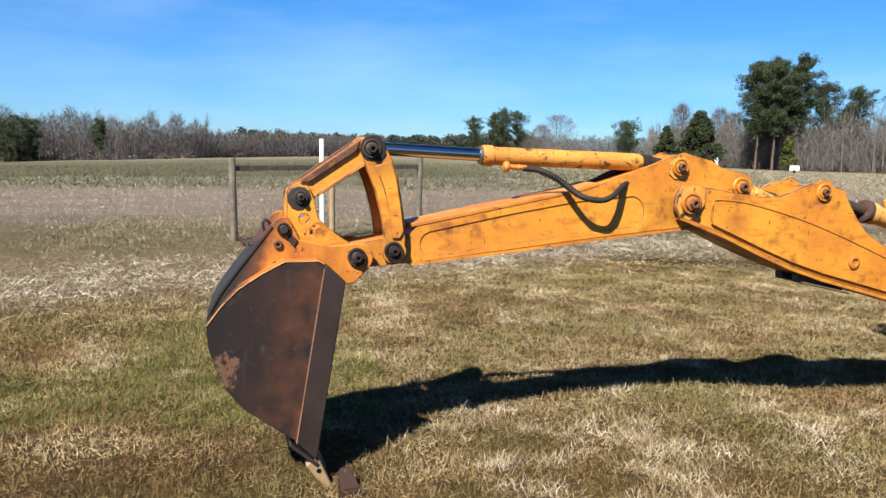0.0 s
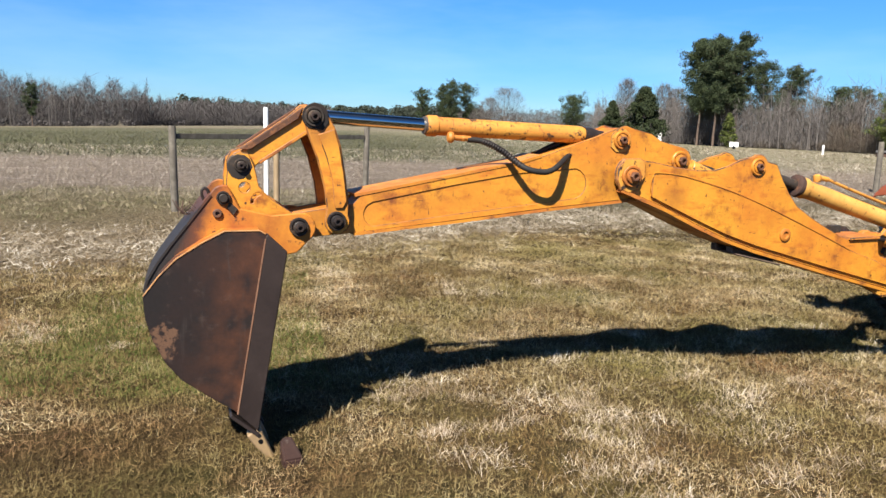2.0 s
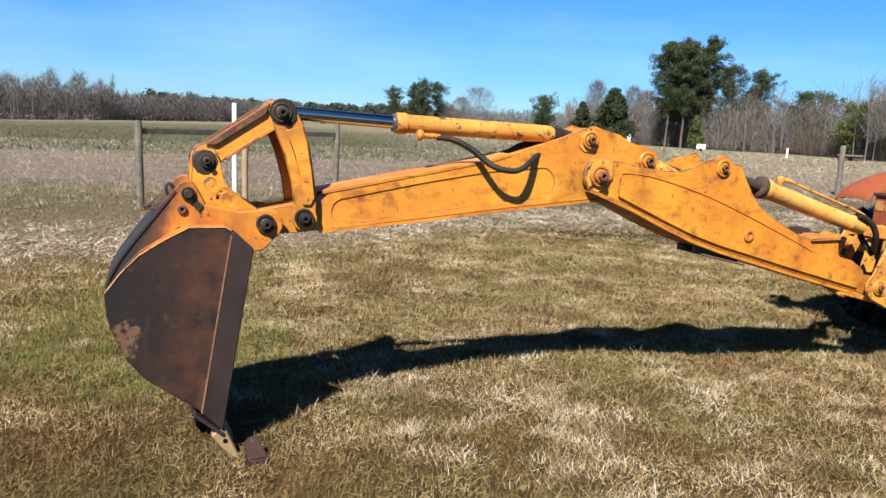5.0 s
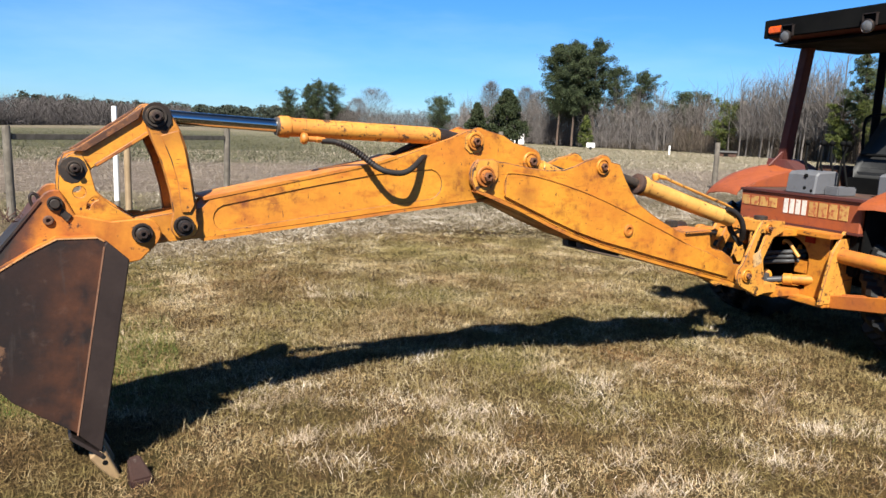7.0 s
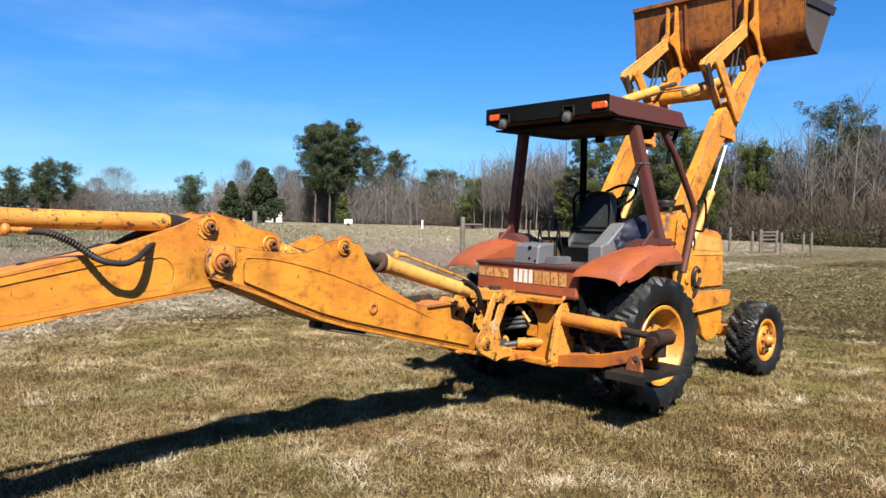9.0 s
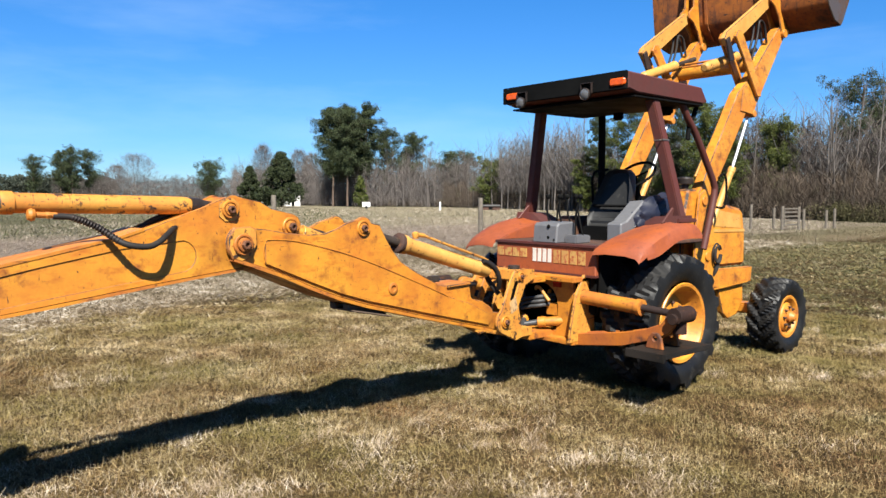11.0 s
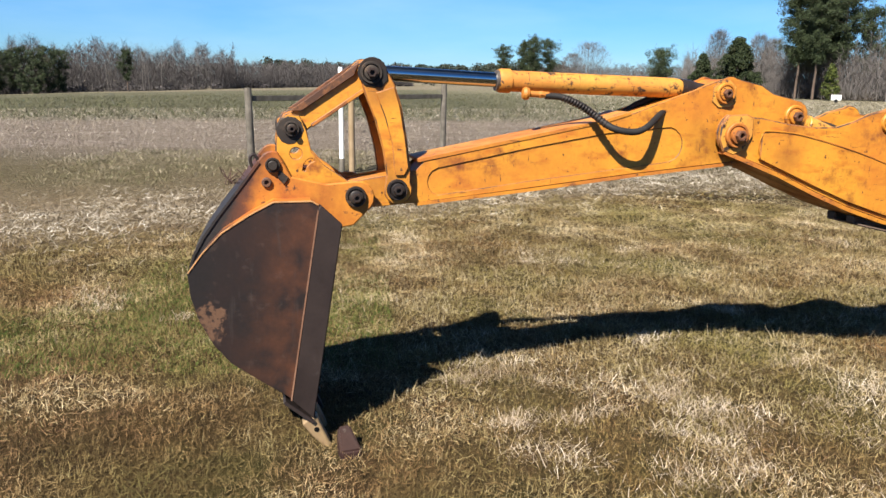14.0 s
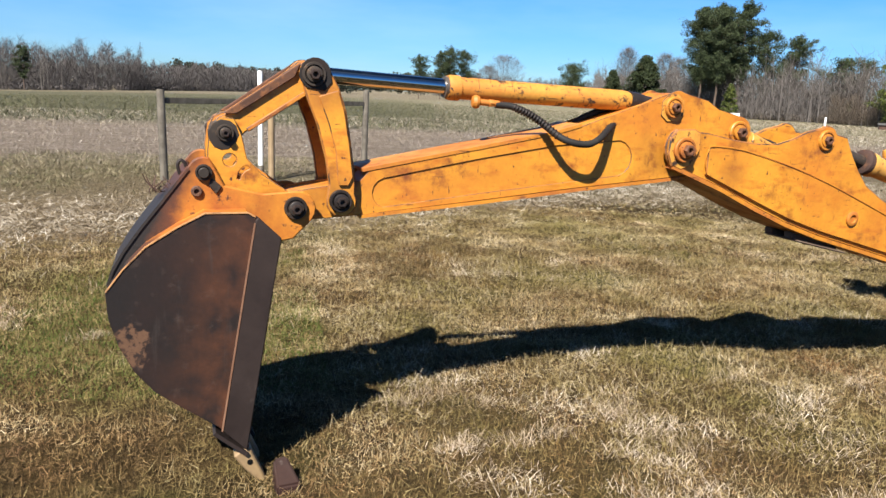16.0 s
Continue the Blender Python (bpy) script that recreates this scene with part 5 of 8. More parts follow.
part("steel_line", bm, YELLOW_RUST, cross, smooth=True)

bm = bm_new()
rod(bm, (1.14, -0.36, 1.78), (1.79, -0.36, 2.62), 0.015, PLAIN, 10)
strut = part("gas_strut", bm, YELLOW_PALE, machine, "thin strut inside the loader arm", smooth=True)
bm = bm_new()
rod(bm, (1.79, -0.36, 2.62), (1.845, -0.36, 2.695), 0.018, PLAIN, 10)
part("strut_end", bm, BLACK, strut, smooth=True)

# loader bucket, rolled back
PROFILE = [(2.35, 4.10), (2.385, 3.82), (2.41, 3.64), (2.424, 3.55), (2.45, 3.50), (2.59, 3.38), (2.74, 3.345), (2.79, 3.40), (2.90, 3.59), (3.05, 3.83), (3.18, 4.06)]
bm = bm_new()
sheet(bm, PROFILE, -1.00, 1.00, 0.014)
loader_bucket = part("loader_bucket", bm, LOADER_RUST, machine, "raised wide loader bucket, yellow paint rusting through", smooth=True)
for y, mat in ((-1.014, END_STEEL), (1.0005, LOADER_RUST)):
    bm = bm_new()
    plate(bm, PROFILE + [(2.75, 4.16)], y, y + 0.0135)
    part("end_plate", bm, mat, loader_bucket, "dark worn steel end plate, rust showing" if mat is END_STEEL else "")
bm = bm_new()
box(bm, (2.318, -1.012, 4.075), (2.372, 1.012, 4.125))
part("top_rail", bm, LOADER_RUST, loader_bucket)
bm = bm_new()
plate(bm, [(2.40, 3.80), (3.06, 3.80), (3.13, 3.90), (2.385, 3.90)], -1.034, -1.0155, bevel=0.004)
part("side_cutter", bm, STEEL_DARK, loader_bucket)
bm = bm_new()
sheet(bm, [(3.16, 4.00), (3.30, 4.25)], -1.02, 1.02, -0.02)
part("cutting_edge", bm, STEEL_BARE, loader_bucket)
for y in (-0.30, 0.30):
    bm = bm_new()
    sheet(bm, [(p[0] - 0.006, p[1] - 0.004) for p in PROFILE[0:6]], y, y + 0.03, -0.012)
    part("wear_strip", bm, LOADER_RUST, loader_bucket)
for side in (-1, 1):
    for dy in (-0.055, 0.055):
        bm = bm_new()
        plate(bm, [(2.29, 4.05), (2.352, 4.04), (2.383, 3.82), (2.408, 3.64), (2.422, 3.55), (2.448, 3.498), (2.588, 3.376), (2.64, 3.345), (2.585, 3.285), (2.50, 3.275), (2.455, 3.33), (2.395, 3.46), (2.30, 3.56), (2.205, 3.60), (2.195, 3.66), (2.29, 3.74)], side * ARM_Y + dy - 0.009, side * ARM_Y + dy + 0.009)
        part("hinge_rib", bm, YELLOW, loader_bucket)

# canopy on four posts
CANOPY = thing_part("canopy", (0, 0, 0), "faded brown-red roll-over canopy on four posts")
bm = bm_new()
plate(bm, [(-0.44, 2.595), (-0.42, 2.455), (-0.30, 2.43), (0.70, 2.415), (0.76, 2.44), (0.66, 2.56)], -0.695, 0.695, bevel=0.012)
roof = part("roof", bm, BROWN_PAINT, CANOPY)
bm = bm_new()
box(bm, (-0.456, -0.695, 2.448), (-0.425, 0.695, 2.597), bevel=0.006)
part("rear_fascia", bm, BLACK, CANOPY, "black rear fascia")
# sheet below the brown roof, its blackness stands in for shade
bm = bm_new()
box(bm, (-0.33, -0.688, 2.398), (0.70, 0.688, 2.4135), bevel=0.003)
part("underside_shade", bm, BLACK, CANOPY, "near-black sheet standing in for the underside's shade")
for side in (-1, 1):
    bm = bm_new()
    for (a, b, half) in (((0.10, 0.85, 1.40), (0.0, 0.62, 2.43), 0.045),):
        own = bmesh.new()
        loops = []
        for p in (a, b):
            loops.append([own.verts.new((p[0] + dx * half, side * p[1] + dy * half, p[2])) for dx, dy in ((-1, -1), (1, -1), (1, 1), (-1, 1))])
        for n in range(4):
            own.faces.new((loops[0][n], loops[0][(n + 1) % 4], loops[1][(n + 1) % 4], loops[1][n]))
        own.faces.new(loops[0][::-1])
        own.faces.new(loops[1])
        bmesh.ops.recalc_face_normals(own, faces=own.faces)
        bmesh.ops.bevel(own, geom=list(own.edges), offset=0.008, segments=2, affect="EDGES")
        pour(bm, own)
    post = part("rear_post", bm, BROWN_PAINT, CANOPY)
    bm = bm_new()
    box(bm, (-0.02, min(side * 0.72, side * 0.93), 1.375), (0.24, max(side * 0.72, side * 0.93), 1.41))
    plate(bm, [(-0.12, 1.37), (0.02, 1.37), (0.06, 1.50), (0.03, 1.50)], side * 0.82 - 0.01, side * 0.82 + 0.01)
    own = bmesh.new()
    ends = [[own.verts.new((px, side * py, pz)) for px, pz in ((-0.05, z0), (0.20, z0), (0.20, z1), (-0.03, z1))] for py, z0, z1 in ((0.905, 1.372, 1.435), (0.70, 1.355, 1.425), (0.50, 1.300, 1.335))]
    for a0, b0 in zip(ends, ends[1:]):
        for n in range(4):
            own.faces.new((a0[n], a0[(n + 1) % 4], b0[(n + 1) % 4], b0[n]))
    own.faces.new(ends[0][::-1])
    own.faces.new(ends[-1])
    bmesh.ops.recalc_face_normals(own, faces=own.faces)
    pour(bm, own)
    part("post_foot", bm, BROWN_PAINT, post)
bm = bm_new()
rod(bm, (0.73, 0.45, 1.19), (0.72, 0.45, 2.42), 0.036, PLAIN, 16)
part("front_post", bm, BLACK, CANOPY, smooth=True)
bm = bm_new()
pipe(bm, [(0.445, -0.62, 2.43), (0.56, -0.62, 2.29), (0.684, -0.62, 2.17), (0.88, -0.62, 1.92), (1.03, -0.62, 1.71), (1.045, -0.62, 1.62), (1.0, -0.62, 1.45), (0.88, -0.62, 1.10)], 0.031, PLAIN, 14)
part("front_post", bm, BROWN_PAINT, CANOPY, "bent brown-red front post", smooth=True)
bm = bm_new()
pipe(bm, [(0.74, -0.60, 2.43), (0.70, -0.60, 2.34), (0.63, -0.60, 2.24), (0.60, -0.60, 2.10)], 0.022, PLAIN, 10)
part("brace", bm, BLACK, CANOPY, smooth=True)
bm = bm_new()
pipe(bm, [(1.04, -0.66, 1.76), (1.10, -0.67, 1.80), (1.16, -0.67, 1.76), (1.17, -0.67, 1.60), (1.13, -0.67, 1.49), (1.02, -0.66, 1.49)], 0.011, PLAIN, 8)
part("grab_handle", bm, BLACK, CANOPY, "black grab handle", smooth=True)
bm = bm_new()
box(bm, (-0.013, -0.754, 2.056), (0.085, -0.654, 2.072), bevel=0.004)
rod(bm, (-0.016, -0.735, 2.064), (-0.05, -0.740, 2.056), 0.007, PLAIN, 8)
rod(bm, (0.088, -0.70, 2.064), (0.105, -0.70, 2.064), 0.007, PLAIN, 8)
part("post_clip", bm, STEEL_BARE, CANOPY, "bright steel clamp round the post")
for y in (0.565, -0.615):
    bm = bm_new()
    plate(bm, [(y - 0.065, 2.48), (y + 0.065, 2.48), (y + 0.075, 2.495), (y + 0.075, 2.525), (y + 0.065, 2.54), (y - 0.065, 2.54), (y - 0.075, 2.525), (y - 0.075, 2.495)], -0.470, -0.42, PLAIN, axes="yz", bevel=0.008)
    part("amber_lamp", bm, AMBER, CANOPY, "amber marker lamp")
for y in (0.43, -0.31):
    bm = bm_new()
    lathe(bm, (-0.44, y, 2.450), (-0.50, y, 2.440), [(0, 0.020), (0.012, 0.036), (0.045, 0.050), (0.058, 0.052), (0.062, 0.048), (0.056, 0.044)], PLAIN, 20)
    box(bm, (-0.485, y - 0.058, 2.445), (-0.462, y - 0.052, 2.535), bevel=0.002)
    box(bm, (-0.485, y + 0.052, 2.445), (-0.462, y + 0.058, 2.535), bevel=0.002)
    box(bm, (-0.485, y - 0.058, 2.528), (-0.452, y + 0.058, 2.536), bevel=0.002)
    lamp = part("work_lamp", bm, STEEL_DARK, CANOPY, "round work lamp in a steel bracket", smooth=True)
    bm = bm_new()
    lathe(bm, (-0.492, y, 2.4415), (-0.51, y, 2.4385), [(0, 0.044), (0.006, 0.044), (0.011, 0.034), (0.014, 0.016), (0.0145, 0.002)], PLAIN, 20)
    part("lamp_lens", bm, LAMP_GLASS, lamp, "clear dusty lens", smooth=True)
bm = bm_new()
box(bm, (0.56, 0.09, 2.33), (0.60, 0.20, 2.41), bevel=0.012)
part("mirror", bm, BLACK, CANOPY, "black interior mirror")
bm = bm_new()
box(bm, (0.46, -0.46, 2.33), (0.60, -0.33, 2.415), bevel=0.02)
part("speaker_box", bm, BLACK, CANOPY)

# operator's place
bm = bm_new()
plate(bm, [(-0.64, 1.19), (-0.36, 1.19), (-0.38, 1.355), (-0.42, 1.375), (-0.60, 1.365), (-0.625, 1.34)], -0.145, 0.13, bevel=0.012)
console = part("control_console", bm, GREY_PLASTIC, machine, "grey plastic backhoe control console")
for y, z in ((-0.05, 1.335), (-0.05, 1.24), (-0.115, 1.22)):
    bm = bm_new()
    lathe(bm, (-0.625, y, z), (-0.640, y, z), [(0, 0.016), (0.010, 0.016), (0.014, 0.008)], PLAIN, 12)
    part("knob", bm, BLACK, console)
bm = bm_new()
box(bm, (-0.54, -0.275, 1.19), (-0.34, -0.148, 1.262), bevel=0.01)
part("lever_base", bm, GREY_PLASTIC, console, "low grey lever base")
for x, y, lean in ((-0.46, 0.09, 0.02), (-0.44, 0.02, -0.01), (-0.46, -0.05, 0.02), (-0.42, -0.12, 0.03), (-0.45, -0.19, -0.02), (-0.40, -0.24, 0.05)):
    bm = bm_new()
    pipe(bm, [(x, y, 1.35 if y > -0.14 else 1.24), (x - 0.01, y + lean, 1.45), (x + 0.02, y + lean * 2, 1.58)], 0.008, PLAIN, 8)
    lever = part("lever", bm, BLACK, console, smooth=True)
    bm = bm_new()
    own = bmesh.new()
    bmesh.ops.create_uvsphere(own, u_segments=12, v_segments=8, radius=0.023)
    pour(bm, own, Matrix.Translation((x + 0.02, y + lean * 2, 1.59)))
    part("lever_knob", bm, BLACK, lever, smooth=True)
bm = bm_new()
plate(bm, [(-0.29, 1.19), (0.40, 1.19), (0.40, 1.57), (0.02, 1.55), (-0.21, 1.385), (-0.29, 1.365)], -0.55, -0.40, bevel=0.012)
side_console = part("side_console", bm, GREY_PLASTIC, machine, "grey side console")
bm = bm_new()
own = bmesh.new()
bmesh.ops.create_icosphere(own, subdivisions=4, radius=1.0)
for v in own.verts:
    v.co *= 1 + 0.22 * noise.noise(v.co * 2.3) + 0.10 * noise.noise(v.co * 6.0)
pour(bm, own, Matrix.Translation((0.20, -0.55, 1.45)) @ Matrix.Rotation(-0.25, 4, "Y") @ Matrix.Diagonal((0.33, 0.10, 0.145, 1)))
part("plastic_bag", bm, CLOTH, side_console, "crumpled dark blue plastic bag", smooth=True)
SEAT = thing_part("seat", (0.16, -0.10, 1.19), "black vinyl operator seat")
bm = bm_new()
box(bm, (-0.05, -0.23, 0.10), (0.40, 0.23, 0.21), bevel=0.05)
part("cushion", bm, VINYL, SEAT)
# tapered backrest shell, leaning over the cushion
bm = bm_new()
own = bmesh.new()
outline = [(0.20, 0.13), (0.225, 0.20), (0.215, 0.30), (0.165, 0.48), (0.13, 0.60), (0.085, 0.645), (0.0, 0.655), (-0.09, 0.645), (-0.135, 0.61), (-0.175, 0.48), (-0.205, 0.30), (-0.21, 0.20), (-0.19, 0.13)]
rows = []
for x, k in ((0.0, 0.86), (-0.035, 0.97), (-0.05, 1.0), (0.035, 1.0), (0.06, 0.94), (0.065, 0.80)):
    rows.append([own.verts.new((x - 0.02 + 0.34 * (0.40 + (h - 0.40) * (0.94 + 0.06 * k) - 0.15) - 0.03 * abs(w), w * k, 0.40 + (h - 0.40) * k)) for w, h in outline])
own.faces.new(rows[0])
own.faces.new(rows[-1][::-1])
for a0, b0 in zip(rows, rows[1:]):
    for k in range(len(outline)):
        own.faces.new((a0[k], b0[k], b0[(k + 1) % len(outline)], a0[(k + 1) % len(outline)]))
bmesh.ops.recalc_face_normals(own, faces=own.faces)
pour(bm, own)
part("backrest", bm, VINYL, SEAT, "black backrest shell, scuffed and tapered", smooth=True)
bm = bm_new()
rod(bm, (0.0, -0.19, 0.315), (0.0, 0.19, 0.315), 0.012, Matrix.Translation((-0.015, 0, 0)), 8)
part("backrest_seam", bm, BLACK, SEAT)
bm = bm_new()
box(bm, (-0.18, -0.18, 0.0), (0.18, 0.18, 0.13))
part("seat_base", bm, BLACK, SEAT)
bm = bm_new()
pipe(bm, [(0.10, 0.27, 0.2), (0.08, 0.28, 0.55), (0.14, 0.28, 0.64), (0.30, 0.27, 0.66)], 0.012, PLAIN, 8)
part("arm_rail", bm, BLACK, SEAT, smooth=True)
bm = bm_new()
own = bmesh.new()
pipe(bm, [(0.62 + 0.15 * math.sin(a), -0.04 + 0.19 * math.cos(a), 1.80 + 0.12 * math.sin(a)) for a in [2 * math.pi * k / 16 for k in range(17)]], 0.014, PLAIN, 8, 2)
steer = part("steering_wheel", bm, BLACK, machine, "black steering wheel", smooth=True)
bm = bm_new()
rod(bm, (0.62, -0.02, 1.77), (0.80, -0.02, 1.30), 0.03, PLAIN, 12)
for a in (0.3, 2.4, 4.5):
    rod(bm, (0.62, -0.02, 1.77), (0.62 + 0.05 * math.sin(a), -0.02 + 0.18 * math.cos(a), 1.78 + 0.075 * math.sin(a)), 0.010, PLAIN, 8)
part("column", bm, BLACK, steer, smooth=True)
bm = bm_new()
box(bm, (0.72, -0.30, 1.19), (0.90, 0.30, 1.55), bevel=0.03)
part("dashboard", bm, RUST, machine, "rusty brown dash panel")
bm = bm_new()
box(bm, (0.10, 0.30, 1.19), (0.50, 0.52, 1.40), bevel=0.03)
part("toolbox", bm, RUST, machine)


# ---- the ground ----
HERE = Vector((-5.4, -4.2))                      # where the walk stands; the land falls gently away from it
FALL = [(-180, 0.006), (-60, 0.008), (0, 0.010), (22, 0.010), (40, 0.007), (57, 0.0055), (68, 0.003), (78, 0.001), (88, 0.003), (92, 0.0042), (99, 0.0074), (105, 0.011), (109, 0.0128), (112, 0.0153), (116, 0.0178), (140, 0.012), (180, 0.006)]


def lattice(x, y, seed):
    """Smooth noise over a unit lattice, 0 to 1."""
    i, j = np.floor(x), np.floor(y)
    u, v = x - i, y - j
    u, v = u * u * (3 - 2 * u), v * v * (3 - 2 * v)

    def corner(a, b):
        h = np.sin((i + a) * 127.1 + (j + b) * 311.7 + seed * 74.7) * 43758.5453
        return h - np.floor(h)

    return (corner(0, 0) * (1 - u) + corner(1, 0) * u) * (1 - v) + (corner(0, 1) * (1 - u) + corner(1, 1) * u) * v


def relief(x, y):
    """Humps and hollows of the turf, a few centimetres high."""
    return 0.050 * (lattice(x * 1.3, y * 1.3, 1) - 0.5) + 0.032 * (lattice(x * 3.7, y * 3.7, 2) - 0.5) + 0.022 * (lattice(x * 9.0, y * 9.0, 3) - 0.5)


def land(x, y):
    """The ground's height."""
    dx, dy = np.asarray(x, float) - HERE.x, np.asarray(y, float) - HERE.y
    d = np.hypot(dx, dy)
    fall = np.interp(np.degrees(np.arctan2(dy, dx)), [a for a, _ in FALL], [b for _, b in FALL])
    t = np.clip(d - 22.0, 0, 330.0)
    return -fall * t * t / (t + 12.0) + relief(dx, dy) * np.clip((20.0 - d) / 9.0, 0, 1)


def out(az, d):
    """The place at a bearing (degrees from x) and distance from the walk."""
    return HERE.x + d * math.cos(radians(az)), HERE.y + d * math.sin(radians(az))


def on_land(az, d):
    x, y = out(az, d)
    return (x, y, float(land(x, y)))


def ground_material():
    m, nodes, links, bsdf = material("grassy_ground")
    geo = nodes.new("ShaderNodeNewGeometry").outputs["Position"]
    sep = nodes.new("ShaderNodeSeparateXYZ")
    links.new(geo, sep.inputs[0])
    wob = node(nodes, "TexNoise", Scale=0.25, Detail=5.0)
    links.new(geo, wob.inputs["Vector"])
    flat = nodes.new("ShaderNodeMath")
    flat.operation = "MULTIPLY_ADD"
    links.new(wob.outputs["Fac"], flat.inputs[0])
    flat.inputs[1].default_value, flat.inputs[2].default_value = 6.0, -3.0
    along_y = nodes.new("ShaderNodeMath")
    along_y.operation = "ADD"
    links.new(sep.outputs["Y"], along_y.inputs[0])
    links.new(flat.outputs[0], along_y.inputs[1])

    def step(a, b):
        r = nodes.new("ShaderNodeMapRange")
        r.inputs["From Min"].default_value, r.inputs["From Max"].default_value = a, b
        links.new(along_y.outputs[0], r.inputs["Value"])
        return r.outputs[0]

    patch = noise_ramp(nodes, links, geo, 0.9, 0.38, 0.64, detail=8.0, rough=0.65)
    blotch = noise_ramp(nodes, links, geo, 3.2, 0.40, 0.62, detail=9.0, rough=0.7)
    clod = noise_ramp(nodes, links, geo, 11.0, 0.36, 0.66, detail=8.0, rough=0.7)
    fine = noise_ramp(nodes, links, geo, 42.0, 0.36, 0.66, detail=8.0, rough=0.8)
    grit = noise_ramp(nodes, links, geo, 140.0, 0.3, 0.7, detail=4.0)
    rows = nodes.new("ShaderNodeMapping")
    rows.inputs["Scale"].default_value = (0.22, 1.0, 1.0)
    links.new(geo, rows.inputs[0])
    swath = noise_ramp(nodes, links, rows.outputs[0], 0.55, 0.38, 0.64, detail=7.0, rough=0.65)
    near = blend(nodes, links, patch, (0.070, 0.046, 0.019), (0.104, 0.073, 0.031))
    near = blend(nodes, links, noise_ramp(nodes, links, geo, 0.8, 0.52, 0.66, detail=8.0), near, (0.056, 0.054, 0.016))
    near = blend(nodes, links, noise_ramp(nodes, links, geo, 2.1, 0.54, 0.72, detail=9.0, rough=0.7), near, (0.058, 0.032, 0.017))
    track = blend(nodes, links, swath, (0.27, 0.212, 0.145), (0.205, 0.160, 0.098))
    track = blend(nodes, links, blotch, track, (0.21, 0.158, 0.096))
    weeds = blend(nodes, links, swath, (0.105, 0.098, 0.048), (0.215, 0.176, 0.118))
    weeds = blend(nodes, links, blotch, weeds, (0.165, 0.134, 0.082))
    stubble = blend(nodes, links, swath, (0.250, 0.205, 0.172), (0.345, 0.295, 0.255))
    stubble = blend(nodes, links, blotch, stubble, (0.205, 0.166, 0.136))
    green = blend(nodes, links, swath, (0.078, 0.088, 0.046), (0.165, 0.156, 0.105))
    green = blend(nodes, links, blotch, green, (0.130, 0.120, 0.078))
    east = nodes.new("ShaderNodeMapRange")
    east.inputs["From Min"].default_value, east.inputs["From Max"].default_value = 2.0, 26.0
    east.inputs["To Max"].default_value = 0.85
    links.new(sep.outputs["X"], east.inputs["Value"])
    green = blend(nodes, links, east.outputs[0], green, blend(nodes, links, swath, (0.300, 0.268, 0.190), (0.225, 0.208, 0.132)))
    far = blend(nodes, links, swath, (0.225, 0.195, 0.145), (0.165, 0.142, 0.098))
    aside = nodes.new("ShaderNodeMapRange")
    aside.inputs["From Min"].default_value, aside.inputs["From Max"].default_value = -12.0, -0.5
    aside.inputs["To Min"].default_value, aside.inputs["To Max"].default_value = 1.89, -2.94
    links.new(sep.outputs["X"], aside.inputs["Value"])
    slant = nodes.new("ShaderNodeMath")
    slant.operation = "ADD"
    links.new(sep.outputs["Y"], slant.inputs[0])
    links.new(aside.outputs[0], slant.inputs[1])
    edge = nodes.new("ShaderNodeMapRange")
    edge.inputs["From Min"].default_value, edge.inputs["From Max"].default_value = 3.2, 4.2
    links.new(slant.outputs[0], edge.inputs["Value"])
    colour = blend(nodes, links, edge.outputs[0], near, track)
    colour = blend(nodes, links, step(6.3, 9.5), colour, weeds)
    colour = blend(nodes, links, step(10.0, 13.6), colour, stubble)
    colour = blend(nodes, links, step(24.0, 30.0), colour, green)
    colour = blend(nodes, links, step(138.0, 160.0), colour, far)
    colour = blend(nodes, links, 0.6, colour, blend(nodes, links, clod, (0.45, 0.43, 0.40), (1.35, 1.33, 1.30)), "MULTIPLY")
    colour = blend(nodes, links, 0.75, colour, blend(nodes, links, fine, (0.30, 0.27, 0.24), (1.6, 1.55, 1.5)), "MULTIPLY")
    colour = blend(nodes, links, 0.4, colour, blend(nodes, links, grit, (0.5, 0.5, 0.5), (1.4, 1.4, 1.4)), "MULTIPLY")
    links.new(colour, bsdf.inputs["Base Color"])
    bsdf.inputs["Roughness"].default_value = 0.95
    bsdf.inputs["Specular IOR Level"].default_value = 0.1
    b = node(nodes, "Bump", Strength=0.9, Distance=0.03)
    links.new(fine, b.inputs["Height"])
    b2 = node(nodes, "Bump", Strength=0.8, Distance=0.10)
    links.new(clod, b2.inputs["Height"])
    links.new(b2.outputs[0], b.inputs["Normal"])
    links.new(b.outputs[0], bsdf.inputs["Normal"])
    return m


RADII = np.concatenate([[0.0], np.linspace(0.5, 11.0, 170), np.geomspace(11.2, 3500.0, 72)])
SPOKES = 420
gx, gy = [], []
for r in RADII[1:]:
    for k in range(SPOKES):
        a = 2 * math.pi * k / SPOKES
        gx.append(HERE.x + r * math.cos(a))
        gy.append(HERE.y + r * math.sin(a))
gx, gy = np.array([HERE.x, *gx]), np.array([HERE.y, *gy])
gz = land(gx, gy)
GV = np.stack([gx, gy, gz], 1)
GF = []
for n in range(len(RADII) - 2):
    for k in range(SPOKES):
        a, b = 1 + n * SPOKES + k, 1 + n * SPOKES + (k + 1) % SPOKES
        GF += [(a, b + SPOKES, b), (a, a + SPOKES, b + SPOKES)]
GF += [(0, 1 + k, 1 + (k + 1) % SPOKES) for k in range(SPOKES)]
ground = mesh_of("ground", GV, GF, ground_material(), smooth=True)
tagged(ground, "mown winter grass field with pale track and stubble", "ground", kind="structure")


